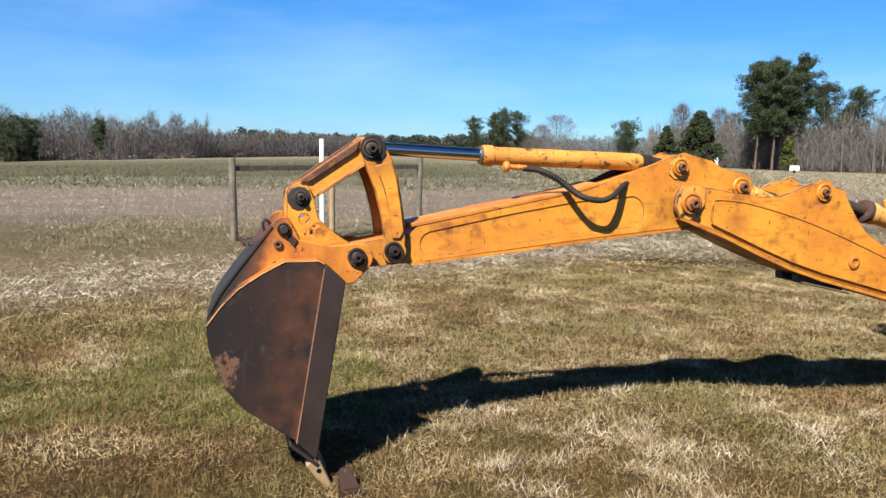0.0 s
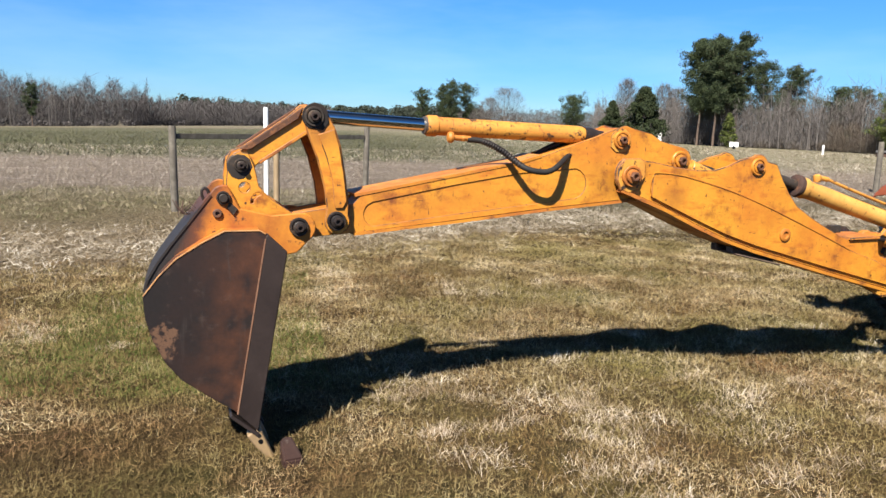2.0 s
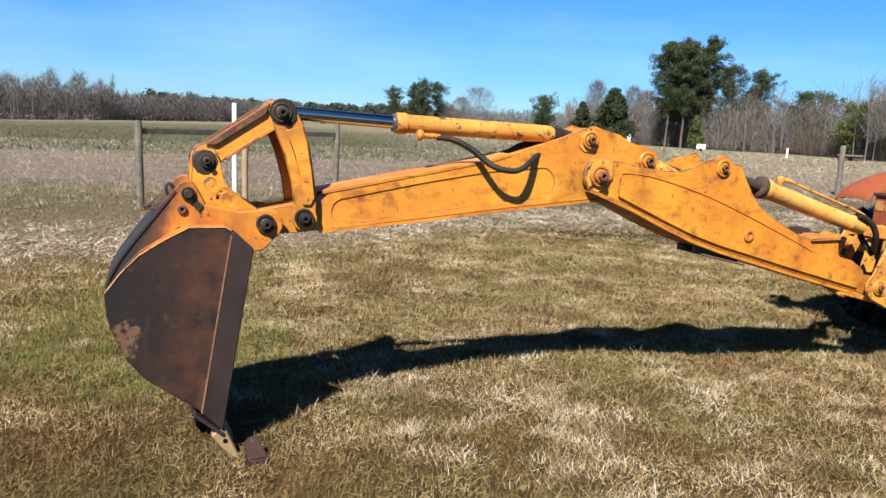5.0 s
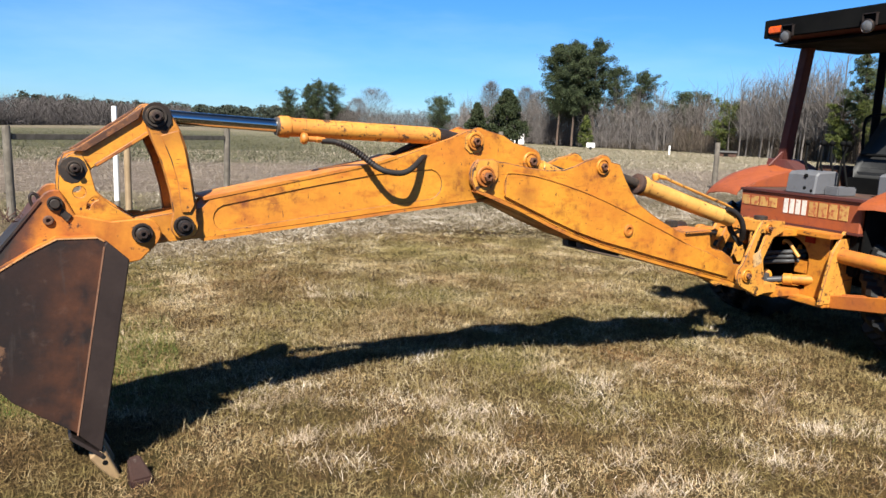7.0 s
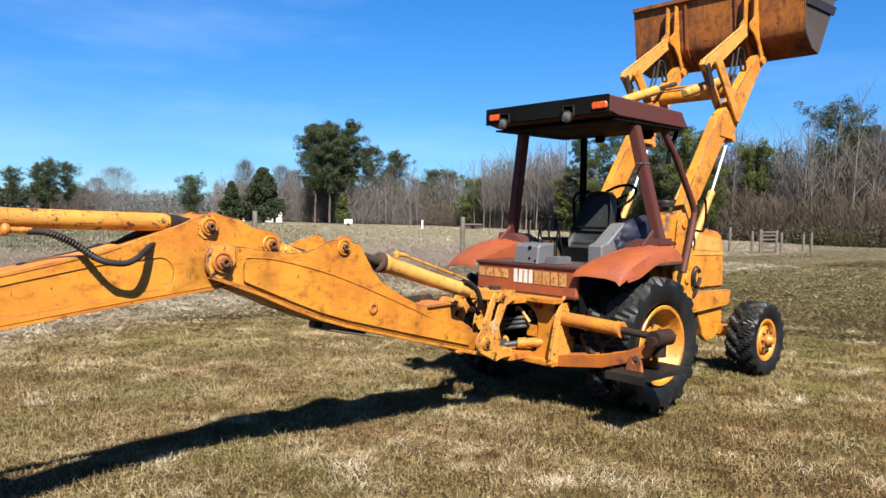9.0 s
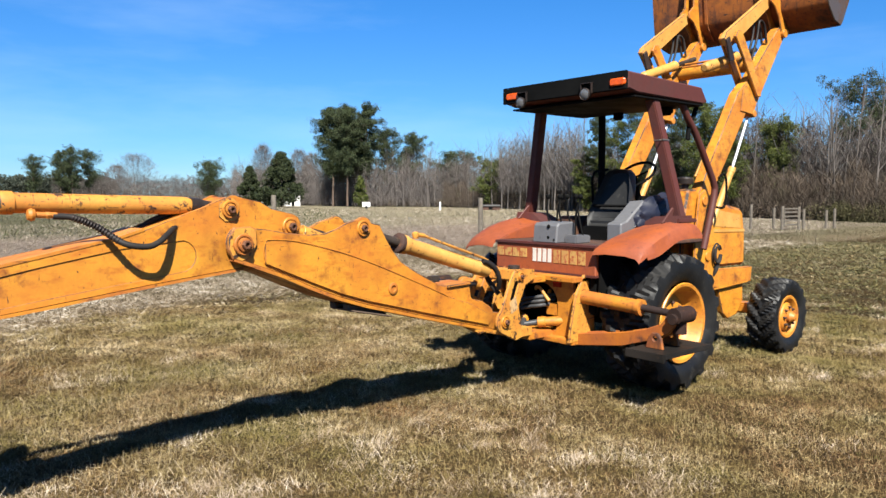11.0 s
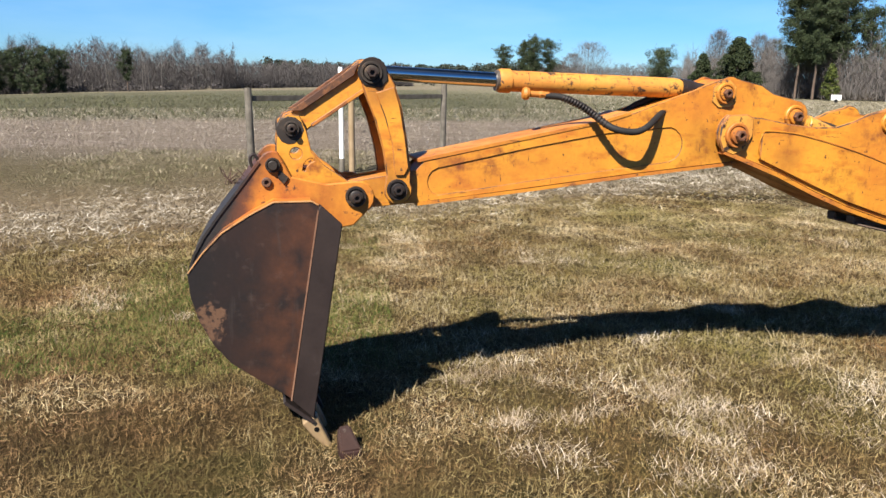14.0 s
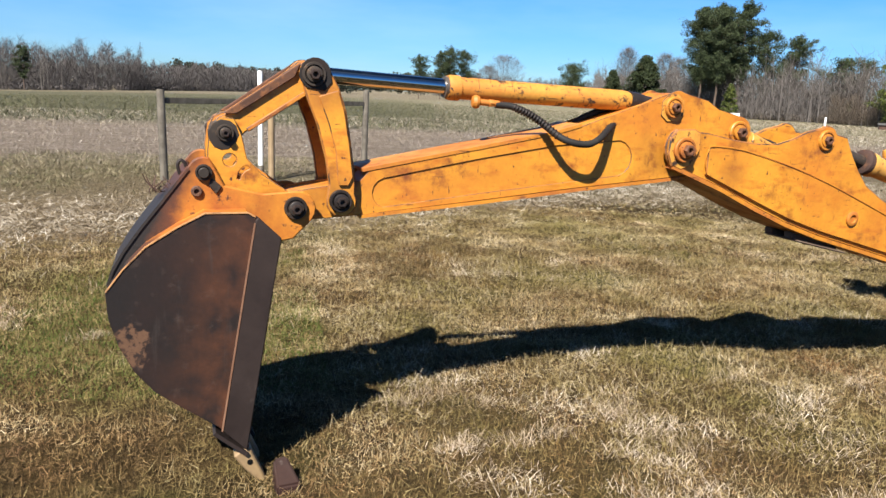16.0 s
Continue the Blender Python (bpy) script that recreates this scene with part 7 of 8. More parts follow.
def pine(seed, height, crown_from, width, count, leaf=0.28, flat=True, slim=0.34, limbs=88, per=9, clump=(0.09, 0.22)):
    """A tall pine: bare lower trunk, limbs with clumps of needles, broad uneven top."""
    rnd, rng = random.Random(seed), np.random.default_rng(seed)
    verts, faces = [], []
    p, r = Vector((0, 0, -0.3)), height * 0.013
    n = 8
    spine = [p.copy()]
    for k in range(n):
        q = p + Vector((rnd.uniform(-0.12, 0.12), rnd.uniform(-0.12, 0.12), height / n))
        limb(verts, faces, p, q, r, r * 0.87, 7)
        p, r = q, r * 0.87
        spine.append(p.copy())
    centres, sizes = [], []
    gaps = [rnd.uniform(0.55, 1.1) for _ in range(9)]
    for k in range(limbs):
        f = crown_from + (1 - crown_from) * (k + rnd.random()) / limbs
        i = min(int(f * n), n - 1)
        root = spine[i].lerp(spine[i + 1], f * n - i)
        g = (f - crown_from) / (1 - crown_from)
        prof = 0.34 + 0.66 * math.sin(math.pi * (0.02 + 0.76 * g ** 0.95)) if flat else 1.06 - g
        reach = width * max(0.20, prof * (1 - max(0.0, g - 0.88) * 4.0)) * gaps[int(g * 8.9)] * rnd.uniform(0.5, 1.1)
        a = rnd.uniform(0, 2 * math.pi)
        tip = root + Vector((math.cos(a) * reach, math.sin(a) * reach, rnd.uniform(-0.10, 0.75) * reach))
        limb(verts, faces, root, tip, height * 0.0032, height * 0.001, 3)
        for j in range(per):
            c = root.lerp(tip, rnd.uniform(0.25, 1.08)) + Vector((rnd.uniform(-1, 1), rnd.uniform(-1, 1), rnd.uniform(-0.8, 0.9))) * width * 0.10
            centres.append(tuple(c))
            sizes.append(width * rnd.uniform(*clump))
    vc, fc = tufts(rng, np.array(centres), np.array(sizes), int(count * 2.4), leaf * 0.72, slim)
    return np.array(verts), np.array(faces), vc, fc


def cedar(seed, height, width, count, leaf=0.2):
    """A dense evergreen, broad below and pointed above."""
    rnd, rng = random.Random(seed), np.random.default_rng(seed)
    verts, faces = [], []
    limb(verts, faces, Vector((0, 0, -0.3)), Vector((0, 0, height * 0.95)), height * 0.02, 0.02, 6)
    centres, sizes = [], []
    for k in range(170):
        f = rnd.random() ** 0.8
        w = width * (1 - f ** 1.35) ** 0.85 * (0.8 + 0.25 * rnd.random()) * min(1.0, 0.75 + f * 2.0)
        a = rnd.uniform(0, 2 * math.pi)
        g = rnd.random() ** 0.45
        centres.append((math.cos(a) * w * g, math.sin(a) * w * g, height * (0.06 + 0.92 * f)))
        sizes.append(width * rnd.uniform(0.12, 0.24))
    vc, fc = tufts(rng, np.array(centres), np.array(sizes), int(count * 1.5), leaf * 0.8, 0.8)
    return np.array(verts), np.array(faces), vc, fc


# tall pines behind the field
for seed, az, dist, h, crown, wide, count in ((11, 58.5, 132, 17.0, 0.36, 4.2, 20000), (12, 57.4, 128, 17.2, 0.34, 3.6, 17000), (13, 55.9, 131, 17.6, 0.34, 3.7, 16000), (14, 56.8, 134, 15.6, 0.26, 3.8, 16000), (15, 57.8, 136, 15.4, 0.30, 4.0, 16000),
                                              (16, 54.2, 134, 13.8, 0.32, 3.4, 9000), (17, 52.4, 136, 13.0, 0.42, 3.2, 8500), (18, 53.1, 146, 10.5, 0.45, 2.0, 4500)):
    vt, ft, vc, fc = pine(seed, h, crown, wide, count, 0.21, slim=0.45)
    tree("pine_tree", on_land(az, dist), "tall dark green pine with a bare lower trunk", "pine tree", vt, ft, BARK_PINE, vc, fc, PINE)
for seed, az, dist, h, wide, count in ((21, 62.4, 116, 8.2, 4.2, 17000), (22, 64.7, 118, 6.2, 2.4, 9000)):
    vt, ft, vc, fc = cedar(seed, h, wide, count)
    tree("cedar_tree", on_land(az, dist), "dense dark green cedar beside the field", "evergreen tree", vt, ft, BARK_PINE, vc, fc, CEDAR)
vt, ft, vc, fc = pine(31, 8.2, 0.14, 4.0, 5200)
tree("round_pine", on_land(67.5, 150), "low round-topped pine in the distance", "pine tree", vt, ft, BARK_PINE, vc, fc, PINE)
vt, ft, vc, fc = cedar(33, 5.2, 1.5, 3400)
tree("young_pine", on_land(56.4, 122), "young bright green pine below the tall pines", "pine tree", vt, ft, BARK_PINE, vc, fc, BRIGHT)
for seed, az, dist, h, crown, wide, count in ((41, 79.1, 185, 10.0, 0.30, 3.0, 4200), (42, 77.5, 190, 11.6, 0.34, 3.0, 4200), (43, 76.7, 184, 12.2, 0.30, 3.2, 4600), (44, 75.7, 188, 11.8, 0.34, 3.3, 4200), (45, 77.0, 192, 9.4, 0.2, 3.2, 3600)):
    vt, ft, vc, fc = pine(seed, h, crown, wide, count)
    tree("pine_tree", on_land(az, dist), "distant pine standing above the tree line", "pine tree", vt, ft, BARK_PINE, vc, fc, PINE)


def twig_crown(seed, height, width, count):
    """Fine bare twigs of a broad crown, all running outwards and up."""
    rng = np.random.default_rng(seed)
    a, g = rng.uniform(0, 2 * math.pi, count), rng.uniform(0, 1, count) ** 0.5
    f = rng.uniform(0.05, 1.0, count) ** 0.8
    dome = np.sqrt(np.clip(1 - (f * 0.98) ** 2.4, 0, 1)) * (0.82 + 0.18 * np.sin(a * 5 + seed))
    base = np.stack([np.cos(a) * dome * g * width, np.sin(a) * dome * g * width, height * (0.22 + 0.76 * f)], 1)
    way = np.stack([np.cos(a) * g * 0.9, np.sin(a) * g * 0.9, 0.35 + 0.8 * f], 1) + rng.normal(0, 0.28, (count, 3))
    way /= np.linalg.norm(way, axis=1)[:, None]
    tip = base + way * (height * rng.uniform(0.05, 0.14, count))[:, None]
    side = np.cross(way, rng.normal(0, 1, (count, 3)))
    side *= (rng.uniform(0.010, 0.026, count) / np.linalg.norm(side, axis=1))[:, None]
    return np.stack([base - side, base + side, tip], 1).reshape(-1, 3), np.arange(count * 3).reshape(-1, 3)


BARE_TWIG = leaf_material("pale_bare_twigs", (0.046, 0.040, 0.037), (0.125, 0.108, 0.100), (0.090, 0.074, 0.066))
for seed, az, dist, h, wide in ((51, 72.6, 172, 10.4, 6.4), (52, 73.9, 178, 8.2, 4.0), (53, 63.7, 140, 11.0, 3.0), (54, 61.0, 146, 10.6, 3.0), (55, 60.0, 150, 10.2, 3.0)):
    vt, ft = bare_mesh(seed, h * 0.92, depth=3, spread=0.6, bare_to=0.12, twig=2.0)
    vc, fc = twig_crown(seed, h, wide, 2600)
    tree("bare_tree", on_land(az, dist), "leafless broad tree in the distance", "tree", vt, ft, BARK_PALE, vc, fc, BARE_TWIG)

BARK_WOOD = surface("pale_grey_bark", (0.105, 0.090, 0.080), (0.07, 0.060, 0.052), (0.19, 0.17, 0.155), rough=(0.85, 0.95), scale=0.7)
BARK_PALE_WOOD = surface("silvery_bark", (0.125, 0.108, 0.097), (0.080, 0.068, 0.061), (0.18, 0.16, 0.147), rough=(0.85, 0.95), scale=0.7)
# woods: bare trees, pines among them, undergrowth
BARE = [bare_mesh(100 + k, 1.0, depth=2, spread=0.42, bare_to=0.30, kids=1) for k in range(9)]


def wood(name, label, stretch, number, heights, seed, depth=26.0, bark=None):
    """A wood along a line of (bearing, distance): joined bare trees of one stretch."""
    rng = np.random.default_rng(seed)
    vs, fs, at = [], [], 0
    azs, ds = [a for a, _ in stretch], [b for _, b in stretch]
    for k in range(number):
        az = rng.uniform(min(azs), max(azs))
        dist = float(np.interp(az, azs, ds)) + rng.power(0.6) * depth
        x, y, z = on_land(az, dist)
        v, f = BARE[rng.integers(0, len(BARE))]
        h, t = rng.uniform(*heights), rng.uniform(0, 6.28)
        w = h * rng.uniform(0.75, 1.2)
        c, s = math.cos(t), math.sin(t)
        vs.append(np.stack([(v[:, 0] * c - v[:, 1] * s) * w + x, (v[:, 0] * s + v[:, 1] * c) * w + y, v[:, 2] * h + z], 1))
        fs.append(f + at)
        at += len(v)
    ob = mesh_of(name, np.concatenate(vs), np.concatenate(fs), bark or BARK_WOOD)
    return tagged(ob, label, "woods", kind="stuff")


def undergrowth(name, label, stretch, clumps, height, count, leaf, seed, mat, depth=12.0, widest=99.0):
    rng = np.random.default_rng(seed)
    azs, ds = [a for a, _ in stretch], [b for _, b in stretch]
    az = rng.uniform(min(azs), max(azs), clumps)
    dist = np.interp(az, azs, ds) + rng.uniform(-1, depth, clumps)
    x, y = HERE.x + dist * np.cos(np.radians(az)), HERE.y + dist * np.sin(np.radians(az))
    size = rng.uniform(0.5, 1.0, clumps) * min(height, widest)
    tops = np.interp(az, np.linspace(min(azs), max(azs), 70), rng.uniform(0.72, 1.0, 70)) * height
    centres = np.stack([x, y, land(x, y) + np.maximum(tops - size * 0.6, size * 0.4) * rng.uniform(0.1, 1.0, clumps) ** 0.7], 1)
    vc, fc = tufts(rng, centres, size, count, leaf)
    ob = mesh_of(name, vc, fc, mat)
    return tagged(ob, label, "undergrowth", kind="stuff")


def twigs(name, label, stretch, heights, depth, count, length, width, seed, mat, low=0.0):
    """The haze of fine branches of a bare wood: thin slivers, thicker towards the middle of its height."""
    rng = np.random.default_rng(seed)
    azs, ds = [a for a, _ in stretch], [b for _, b in stretch]
    az = rng.uniform(min(azs), max(azs), count)
    dist = np.interp(az, azs, ds) + rng.uniform(0, 1, count) ** 1.3 * depth
    x, y = HERE.x + dist * np.cos(np.radians(az)), HERE.y + dist * np.sin(np.radians(az))
    # uneven tops: each few metres of the wood has its own height
    tops = np.interp(az, np.linspace(min(azs), max(azs), 90), rng.uniform(*heights, 90))
    f = low + (1 - low) * rng.beta(1.3, 1.6, count)
    base = np.stack([x, y, land(x, y) + tops * f], 1)
    lean = rng.normal(0, 0.35 + 0.55 * f[:, None], (count, 2))
    way = np.stack([lean[:, 0], lean[:, 1], np.ones(count)], 1)
    n = length * rng.uniform(0.4, 1.2, count)
    tip = base + way * n[:, None]
    t = np.radians(az)
    across = np.stack([-np.sin(t), np.cos(t), np.zeros(count)], 1) * (width * rng.uniform(0.4, 1.2, count))[:, None]
    verts = np.stack([base - across, base + across, tip], 1).reshape(-1, 3)
    ob = mesh_of(name, verts, np.arange(count * 3).reshape(-1, 3), mat)
    return tagged(ob, label, "woods", kind="stuff")


TWIG = leaf_material("bare_grey_twigs", (0.025, 0.020, 0.018), (0.080, 0.066, 0.058), (0.056, 0.043, 0.036))
TWIG_DARK = leaf_material("bare_dark_twigs", (0.026, 0.022, 0.022), (0.078, 0.067, 0.064), (0.052, 0.042, 0.039))
LOWER = [(86, 290), (92, 246), (98, 220), (100, 212)]
LEFT = [(99, 212), (104, 195), (114, 180), (135, 175)]
wood("left_woods", "grey leafless woods along the far field edge", LEFT, 96, (7.5, 11.2), 201, 26)
twigs("left_branches", "fine bare branches of the far woods", [(a, b + 3) for a, b in LEFT], (8.2, 12.8), 30, 96000, 1.25, 0.046, 211, TWIG_DARK)
twigs("lower_branches", "fine bare branches of the lower far woods", LOWER, (6.0, 8.6), 24, 34000, 1.25, 0.055, 228, TWIG_DARK)
undergrowth("lower_undergrowth", "brown brush below the lower far woods", LOWER, 110, 1.8, 9000, 0.34, 229, TWIG_DARK, 14)
undergrowth("left_undergrowth", "brown brush at the foot of the far woods", LEFT, 260, 1.8, 20000, 0.28, 202, TWIG_DARK, 14)
undergrowth("left_pines", "dark pines deep in the far woods", [(a, b + 34) for a, b in LEFT], 500, 9.0, 32000, 0.4, 221, FAR_PINE, 20, 2.2)
FAR = [(74, 330), (82, 335), (90, 330), (97, 280)]
undergrowth("far_pines", "dark pine woods on the horizon", FAR, 1500, 11.5, 62000, 0.46, 203, FAR_PINE, 30, 2.4)
twigs("far_branches", "brown leafless woods on the horizon", [(60, 300), (70, 315), (78, 330)], (7.0, 10.5), 26, 30000, 1.6, 0.06, 231, TWIG)
RIGHT = [(12, 54), (20, 58), (28, 66), (36, 84), (43, 100), (50, 126), (56, 132), (63, 150), (66, 175)]
wood("right_woods", "leafless grey woods beside the field", RIGHT, 170, (7.4, 10.8), 204, 24)
undergrowth("inner_woods", "dark depth of the near woods", [(a, b + 20) for a, b in RIGHT], 420, 3.4, 36000, 0.30, 216, BRUSH, 10)
twigs("right_branches", "fine bare branches of the near woods", [(a, b + 2) for a, b in RIGHT], (6.0, 9.0), 22, 125000, 1.0, 0.026, 212, TWIG)
twigs("middle_branches", "grey leafless branches around the tall pines", [(48, 127), (56, 129), (63, 146), (66, 165)], (5.0, 9.4), 10, 34000, 1.1, 0.024, 224, BARE_TWIG)
wood("front_trunks", "pale leafless trees at the front of the woods", [(a, b - 1) for a, b in RIGHT[3:]], 48, (7.0, 10.6), 225, 3, BARK_PALE_WOOD)
undergrowth("right_undergrowth", "tangled brown brush along the wood's edge", RIGHT, 420, 1.6, 60000, 0.085, 205, BRUSH, 10)
undergrowth("olive_brush", "olive evergreen bushes at the wood's edge", [(17.5, 56), (23, 60)], 34, 1.5, 26000, 0.055, 222, OLIVE, 4)
twigs("brown_brush", "brown tangled branches before the near woods", [(a, b - 1) for a, b in RIGHT[:6]], (2.6, 4.6), 6, 60000, 0.8, 0.016, 223, BRUSH)
for seed, az, dist, h, wide, low, mat in ((301, 112.6, 178, 9.2, 2.6, 0.10, PINE), (302, 111.2, 182, 9.6, 2.8, 0.08, PINE), (321, 114.2, 180, 8.8, 2.6, 0.12, PINE), (322, 116.0, 182, 8.6, 2.8, 0.12, PINE), (324, 113.3, 184, 9.4, 2.6, 0.10, PINE),
                                          (325, 110.4, 184, 9.0, 2.4, 0.08, PINE), (326, 111.9, 177, 8.4, 2.4, 0.06, PINE), (327, 115.2, 178, 8.4, 2.4, 0.10, PINE), (328, 117.4, 182, 8.6, 2.8, 0.12, PINE), (303, 106.3, 186, 9.4, 1.8, 0.30, PINE),
                                          (306, 46.2, 112, 7.0, 2.6, 0.15, BRIGHT), (308, 49.6, 132, 9.6, 3.0, 0.40, PINE), (323, 48.4, 134, 9.8, 2.8, 0.40, PINE), (309, 38.9, 88, 6.6, 1.6, 0.12, BRIGHT), (310, 37.9, 86, 11.0, 1.7, 0.40, PINE),
                                          (316, 36.4, 84, 10.2, 2.3, 0.12, BRIGHT), (317, 35.2, 82, 10.8, 2.4, 0.25, PINE), (311, 33.4, 74, 10.4, 2.6, 0.15, BRIGHT), (312, 30.6, 67, 9.8, 2.4, 0.18, BRIGHT), (320, 31.9, 72, 10.2, 2.2, 0.30, PINE),
                                          (318, 28.8, 66, 8.8, 2.0, 0.25, BRIGHT), (313, 25.4, 66, 7.8, 2.0, 0.36, BRIGHT), (314, 20.6, 66, 10.6, 2.6, 0.40, PINE), (319, 18.8, 68, 9.4, 2.4, 0.40, PINE)):
    vt, ft, vc, fc = pine(seed, h, low, wide * 1.2, 10500 if dist < 90 else 3800, 0.135 if dist < 90 else 0.25, slim=0.42, limbs=64, per=4, clump=(0.10, 0.21))
    tree("pine_tree", on_land(az, dist), "pine among the leafless trees of the wood", "pine tree", vt, ft, BARK_PINE, vc, fc, mat)
TALL = [(39.2, 88), (45.6, 106)]
wood("tall_bare_trees", "tall pale leafless trees above the wood", TALL, 26, (9.0, 11.8), 226, 5, BARK_PALE_WOOD)
twigs("tall_branches", "thin bare branches of the tall trees", TALL, (7.0, 11.0), 8, 16000, 1.0, 0.018, 227, BARE_TWIG, 0.25)
# closes the place behind the walk
BACK = [(140, 190), (180, 200), (225, 200), (270, 190), (315, 160), (345, 90), (374, 56)]
undergrowth("back_woods", "brown woods closing the field", BACK, 500, 5.0, 9000, 1.3, 206, BRUSH, 20)


# ---- fences, poles, far things ----
def post(at, height, w, mat, label, name="fence_post", lean=(0, 0), category="post", group=""):
    bm = bm_new()
    own = bmesh.new()
    loops = []
    for z, k in ((-0.15, 1.0), (height * 0.5, 0.97), (height - 0.02, 0.93), (height, 0.80)):
        loops.append([own.verts.new((math.cos(a) * w * k + lean[0] * z, math.sin(a) * w * k + lean[1] * z, z)) for a in [2 * math.pi * n / 10 for n in range(10)]])
    for a, b in zip(loops, loops[1:]):
        for n in range(10):
            own.faces.new((a[n], a[(n + 1) % 10], b[(n + 1) % 10], b[n]))
    own.faces.new(loops[-1])
    pour(bm, own)
    ob = part(name, bm, mat, smooth=True)
    ob.location = at
    return tagged(ob, label, category, group)


OLD = "weathered grey wooden fence post at the field's edge"
post(on_land(97.9, 13.1), 1.43, 0.064, POST_WOOD, OLD, lean=(-0.01, 0), group="field fence posts")
post(on_land(83.7, 16.6), 1.54, 0.066, POST_WOOD, OLD, lean=(0.012, 0), group="field fence posts")
post(on_land(46.9, 25.6), 1.50, 0.085, POST_WOOD, OLD, group="field fence posts")
post(on_land(62.85, 27.0), 1.60, 0.095, POST_WOOD, OLD, group="field fence posts")
a, b = Vector(on_land(97.9, 13.1)), Vector(on_land(83.7, 16.6))
bm = bm_new()
n = (b - a).length
box(bm, (0.05, -0.022, -0.045), (n - 0.05, 0.022, 0.045), bevel=0.008)
rail = part("fence_rail", bm, POST_WOOD)
rail.location = a + Vector((0, 0, 1.26))
rail.rotation_euler = (0, 0, math.atan2(b.y - a.y, b.x - a.x))
tagged(rail, "grey weathered top rail between two fence posts", "fence rail")
pole = post((-5.704, 8.98, 0.0), 1.77, 0.042, WHITE, "white plastic pipe standing upright by the fence", "white_pole", category="pole")
sleeve = post((-5.704, 8.98, 0.0), 0.24, 0.050, POST_WOOD, "short grey sleeve at the foot of the white pipe", "pole_sleeve", category="pole")
stake = post((-5.530, 8.95, 0.0), 1.44, 0.055, STAKE_WOOD, "pale sawn wooden stake beside the white pipe", "wooden_stake", category="stake")
post(on_land(50.2, 92), 1.05, 0.11, WHITE, "short white marker post far across the field", "marker_post", category="post")

# rusty block at the bucket's teeth
bm = bm_new()
own = bmesh.new()
front = [own.verts.new(c) for c in ((-0.048, 0, -0.06), (0.050, 0, -0.06), (0.048, 0.006, 0.040), (-0.046, 0.008, 0.036))]
back = [own.verts.new(c) for c in ((-0.050, 0.13, -0.06), (0.040, 0.13, -0.06), (0.012, 0.118, 0.118), (-0.040, 0.118, 0.112))]
own.faces.new(front)
own.faces.new(back[::-1])
for k in range(4):
    own.faces.new((front[k], back[k], back[(k + 1) % 4], front[(k + 1) % 4]))
bmesh.ops.recalc_face_normals(own, faces=own.faces)
bmesh.ops.bevel(own, geom=list(own.edges), offset=0.008, segments=2, affect="EDGES")
pour(bm, own)
block = part("worn_block", bm, BLOCK_WOOD)
block.location, block.rotation_euler = (-5.452, -0.995, 0.0), (radians(-4), 0, radians(10))
tagged(block, "reddish-brown worn block lying by the bucket teeth", "block")

# gate and fence at the wood's edge
for az, dd, h in ((27.1, 39, 1.22), (25.6, 40.0, 1.05), (25.05, 38.5, 1.15), (24.0, 40.0, 1.12), (23.7, 41, 1.0), (22.3, 42.5, 0.95), (21.8, 43, 1.02), (29.5, 40, 1.1), (32.0, 41, 1.1)):
    post(on_land(az, dd), h, 0.07, POST_WOOD, "grey fence post at the wood's edge", group="wood-edge fence posts")
gate = thing("field_gate", "weathered wooden field gate, closed", "gate", on_land(25.05, 38.5))
c = Vector(on_land(24.0, 40.0)) - Vector(on_land(25.05, 38.5))
gate.rotation_euler = (0, 0, math.atan2(c.y, c.x))
n = c.length
for z in (0.25, 0.45, 0.65, 0.85, 1.02):
    bm = bm_new()
    box(bm, (0.08, -0.02, z - 0.04), (n - 0.08, 0.02, z + 0.04), bevel=0.006)
    part("gate_bar", bm, POST_WOOD, gate)
for x in (0.15, n - 0.15):
    bm = bm_new()
    box(bm, (x - 0.04, -0.045, 0.15), (x + 0.04, -0.02, 1.08), bevel=0.006)
    part("gate_upright", bm, POST_WOOD, gate)

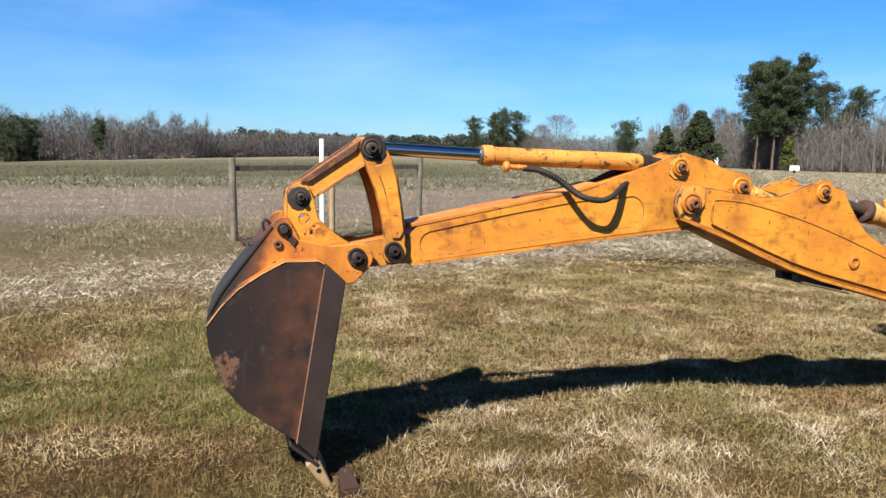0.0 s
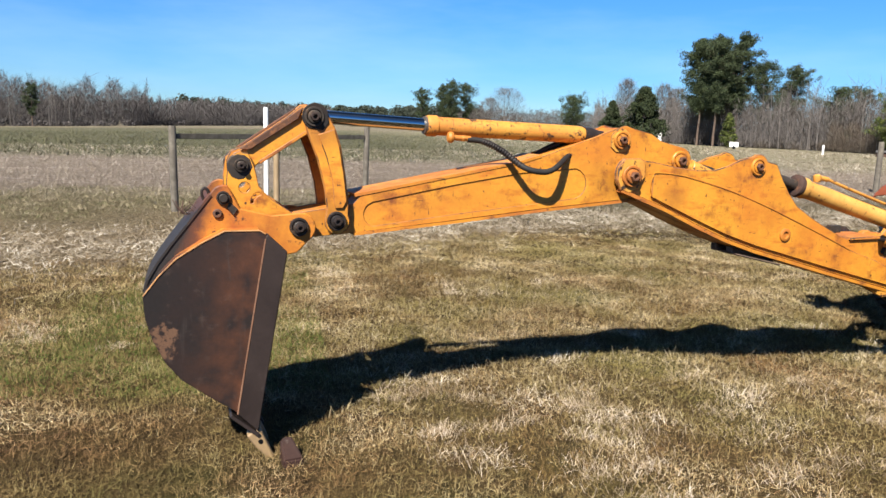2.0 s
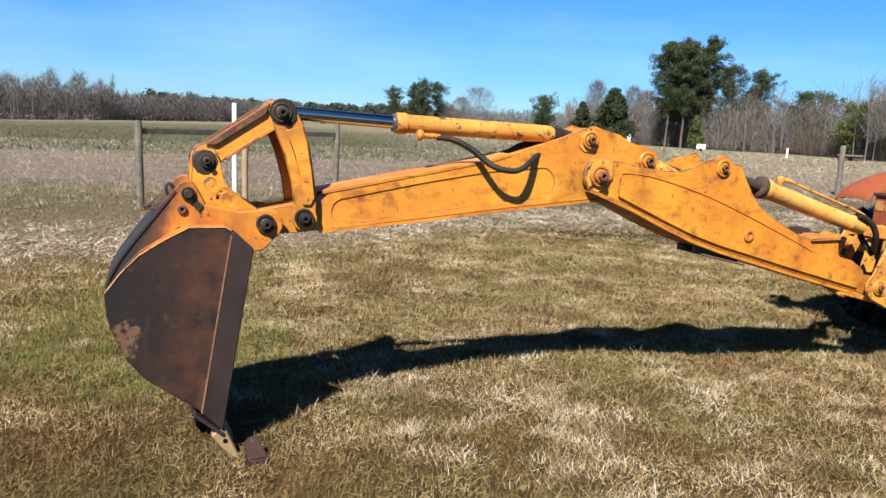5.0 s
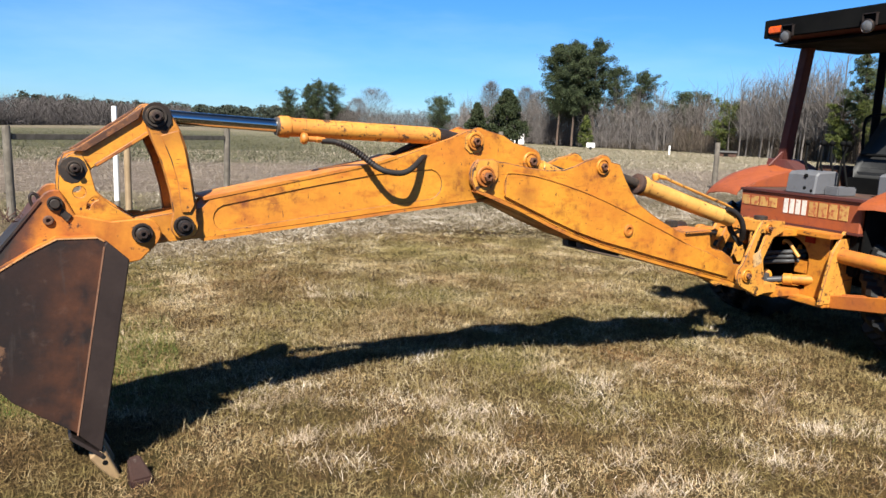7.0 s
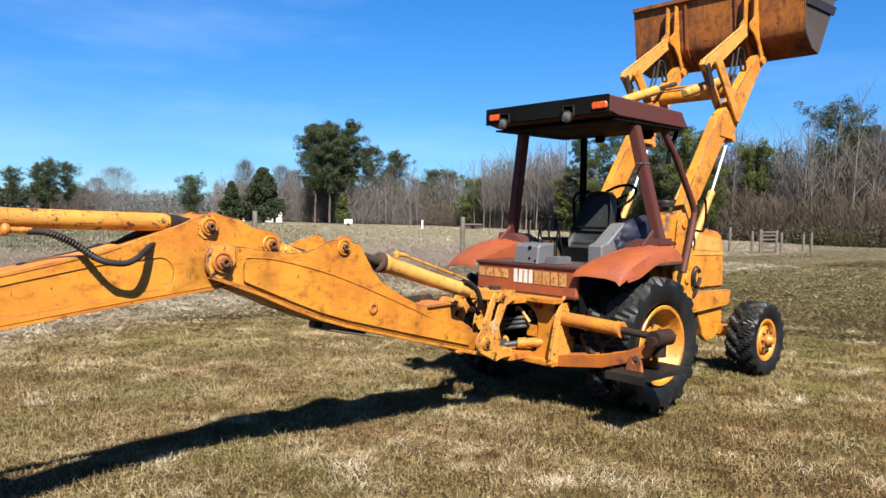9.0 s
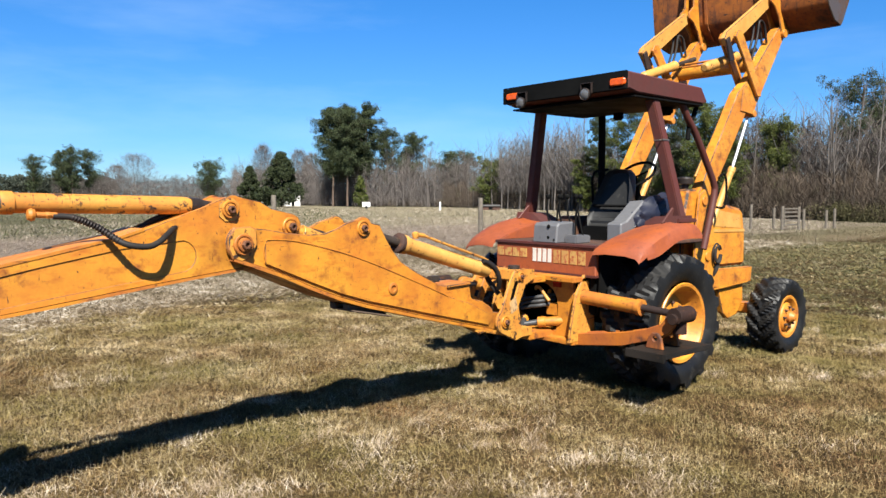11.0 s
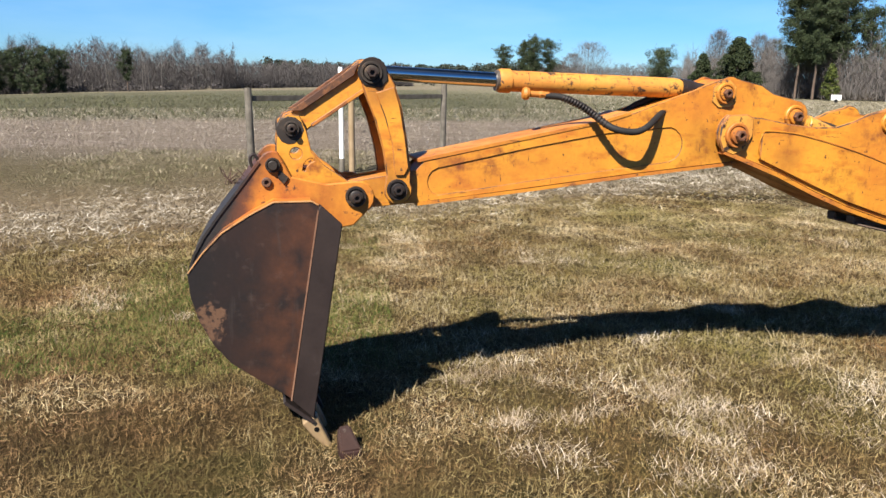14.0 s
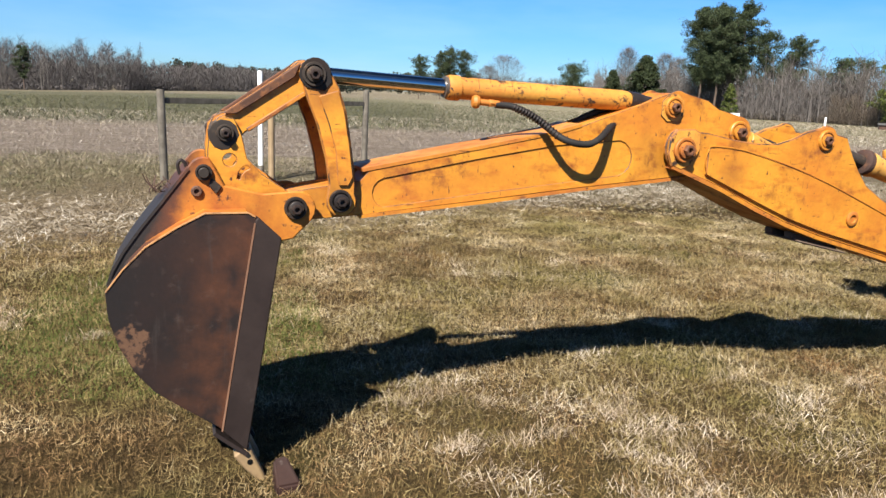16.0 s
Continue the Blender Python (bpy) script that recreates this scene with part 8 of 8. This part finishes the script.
# small white trailer and sheds in the distance
trailer = thing("white_trailer", "small white box trailer parked at the wood's edge", "trailer", on_land(55.95, 108), turn=-34)
trailer.scale = (0.82, 0.82, 0.82)
bm = bm_new()
box(bm, (-0.7, -0.45, 0.30), (0.7, 0.45, 1.10), bevel=0.05)
part("body", bm, WHITE, trailer)
bm = bm_new()
box(bm, (-0.74, -0.49, 1.102), (0.74, 0.49, 1.16), bevel=0.02)
part("roof", bm, CONCRETE, trailer)
for y in (-0.40, 0.40):
    bm = bm_new()
    rod(bm, (0, y - 0.06, 0.24), (0, y + 0.06, 0.24), 0.26, PLAIN, 16)
    part("wheel", bm, TYRE, trailer)
bm = bm_new()
box(bm, (-0.12, -0.463, 0.62), (0.12, -0.453, 0.84), bevel=0)
part("door", bm, ROOF_DARK, trailer)
for az, dd, w, h, t in ((61.6, 134, 2.6, 2.0, -20), (64.0, 140, 1.6, 1.5, -25), (46.3, 97, 2.4, 0.5, -40)):
    shed = thing("shed", "small pale shed in the distance beside the trees", "shed", on_land(az, dd), turn=t)
    bm = bm_new()
    box(bm, (-w / 2, -w * 0.35, -0.2), (w / 2, w * 0.35, h), bevel=0.02)
    part("wall", bm, CONCRETE if h > 1.2 else RUST, shed)
    bm = bm_new()
    plate(bm, [(-w * 0.42, h + 0.002), (w * 0.42, h + 0.002), (0, h + w * 0.09)], -w / 2 - 0.1, w / 2 + 0.1, PLAIN, axes="yz", bevel=0)
    part("roof", bm, ROOF_DARK, shed)
    bm = bm_new()
    box(bm, (-0.25, -w * 0.35 - 0.02, 0.0), (0.25, -w * 0.35 - 0.003, h * 0.75), bevel=0)
    part("door", bm, BLACK, shed)

# dry twigs caught behind the bucket
tangle = thing("twig_tangle", "dry brown twigs caught on the bucket's back", "twigs", tuple(BOOM_FRAME @ Vector((-4.955, -0.06, 1.13))))
rnd = random.Random(9)
for k in range(11):
    a, p = rnd.uniform(0, 2 * math.pi), Vector((rnd.uniform(-0.05, 0.05), rnd.uniform(-0.05, 0.05), 0.0))
    way = Vector((math.cos(a) * 0.04, math.sin(a) * 0.035, rnd.uniform(0.01, 0.055)))
    bm = bm_new()
    pipe(bm, [tuple(p), tuple(p + way * 0.6 + Vector((rnd.uniform(-1, 1), 0, rnd.uniform(-1, 1))) * 0.012), tuple(p + way * 1.3)], 0.0022, PLAIN, 5, 3)
    part("twig", bm, RUST, tangle)
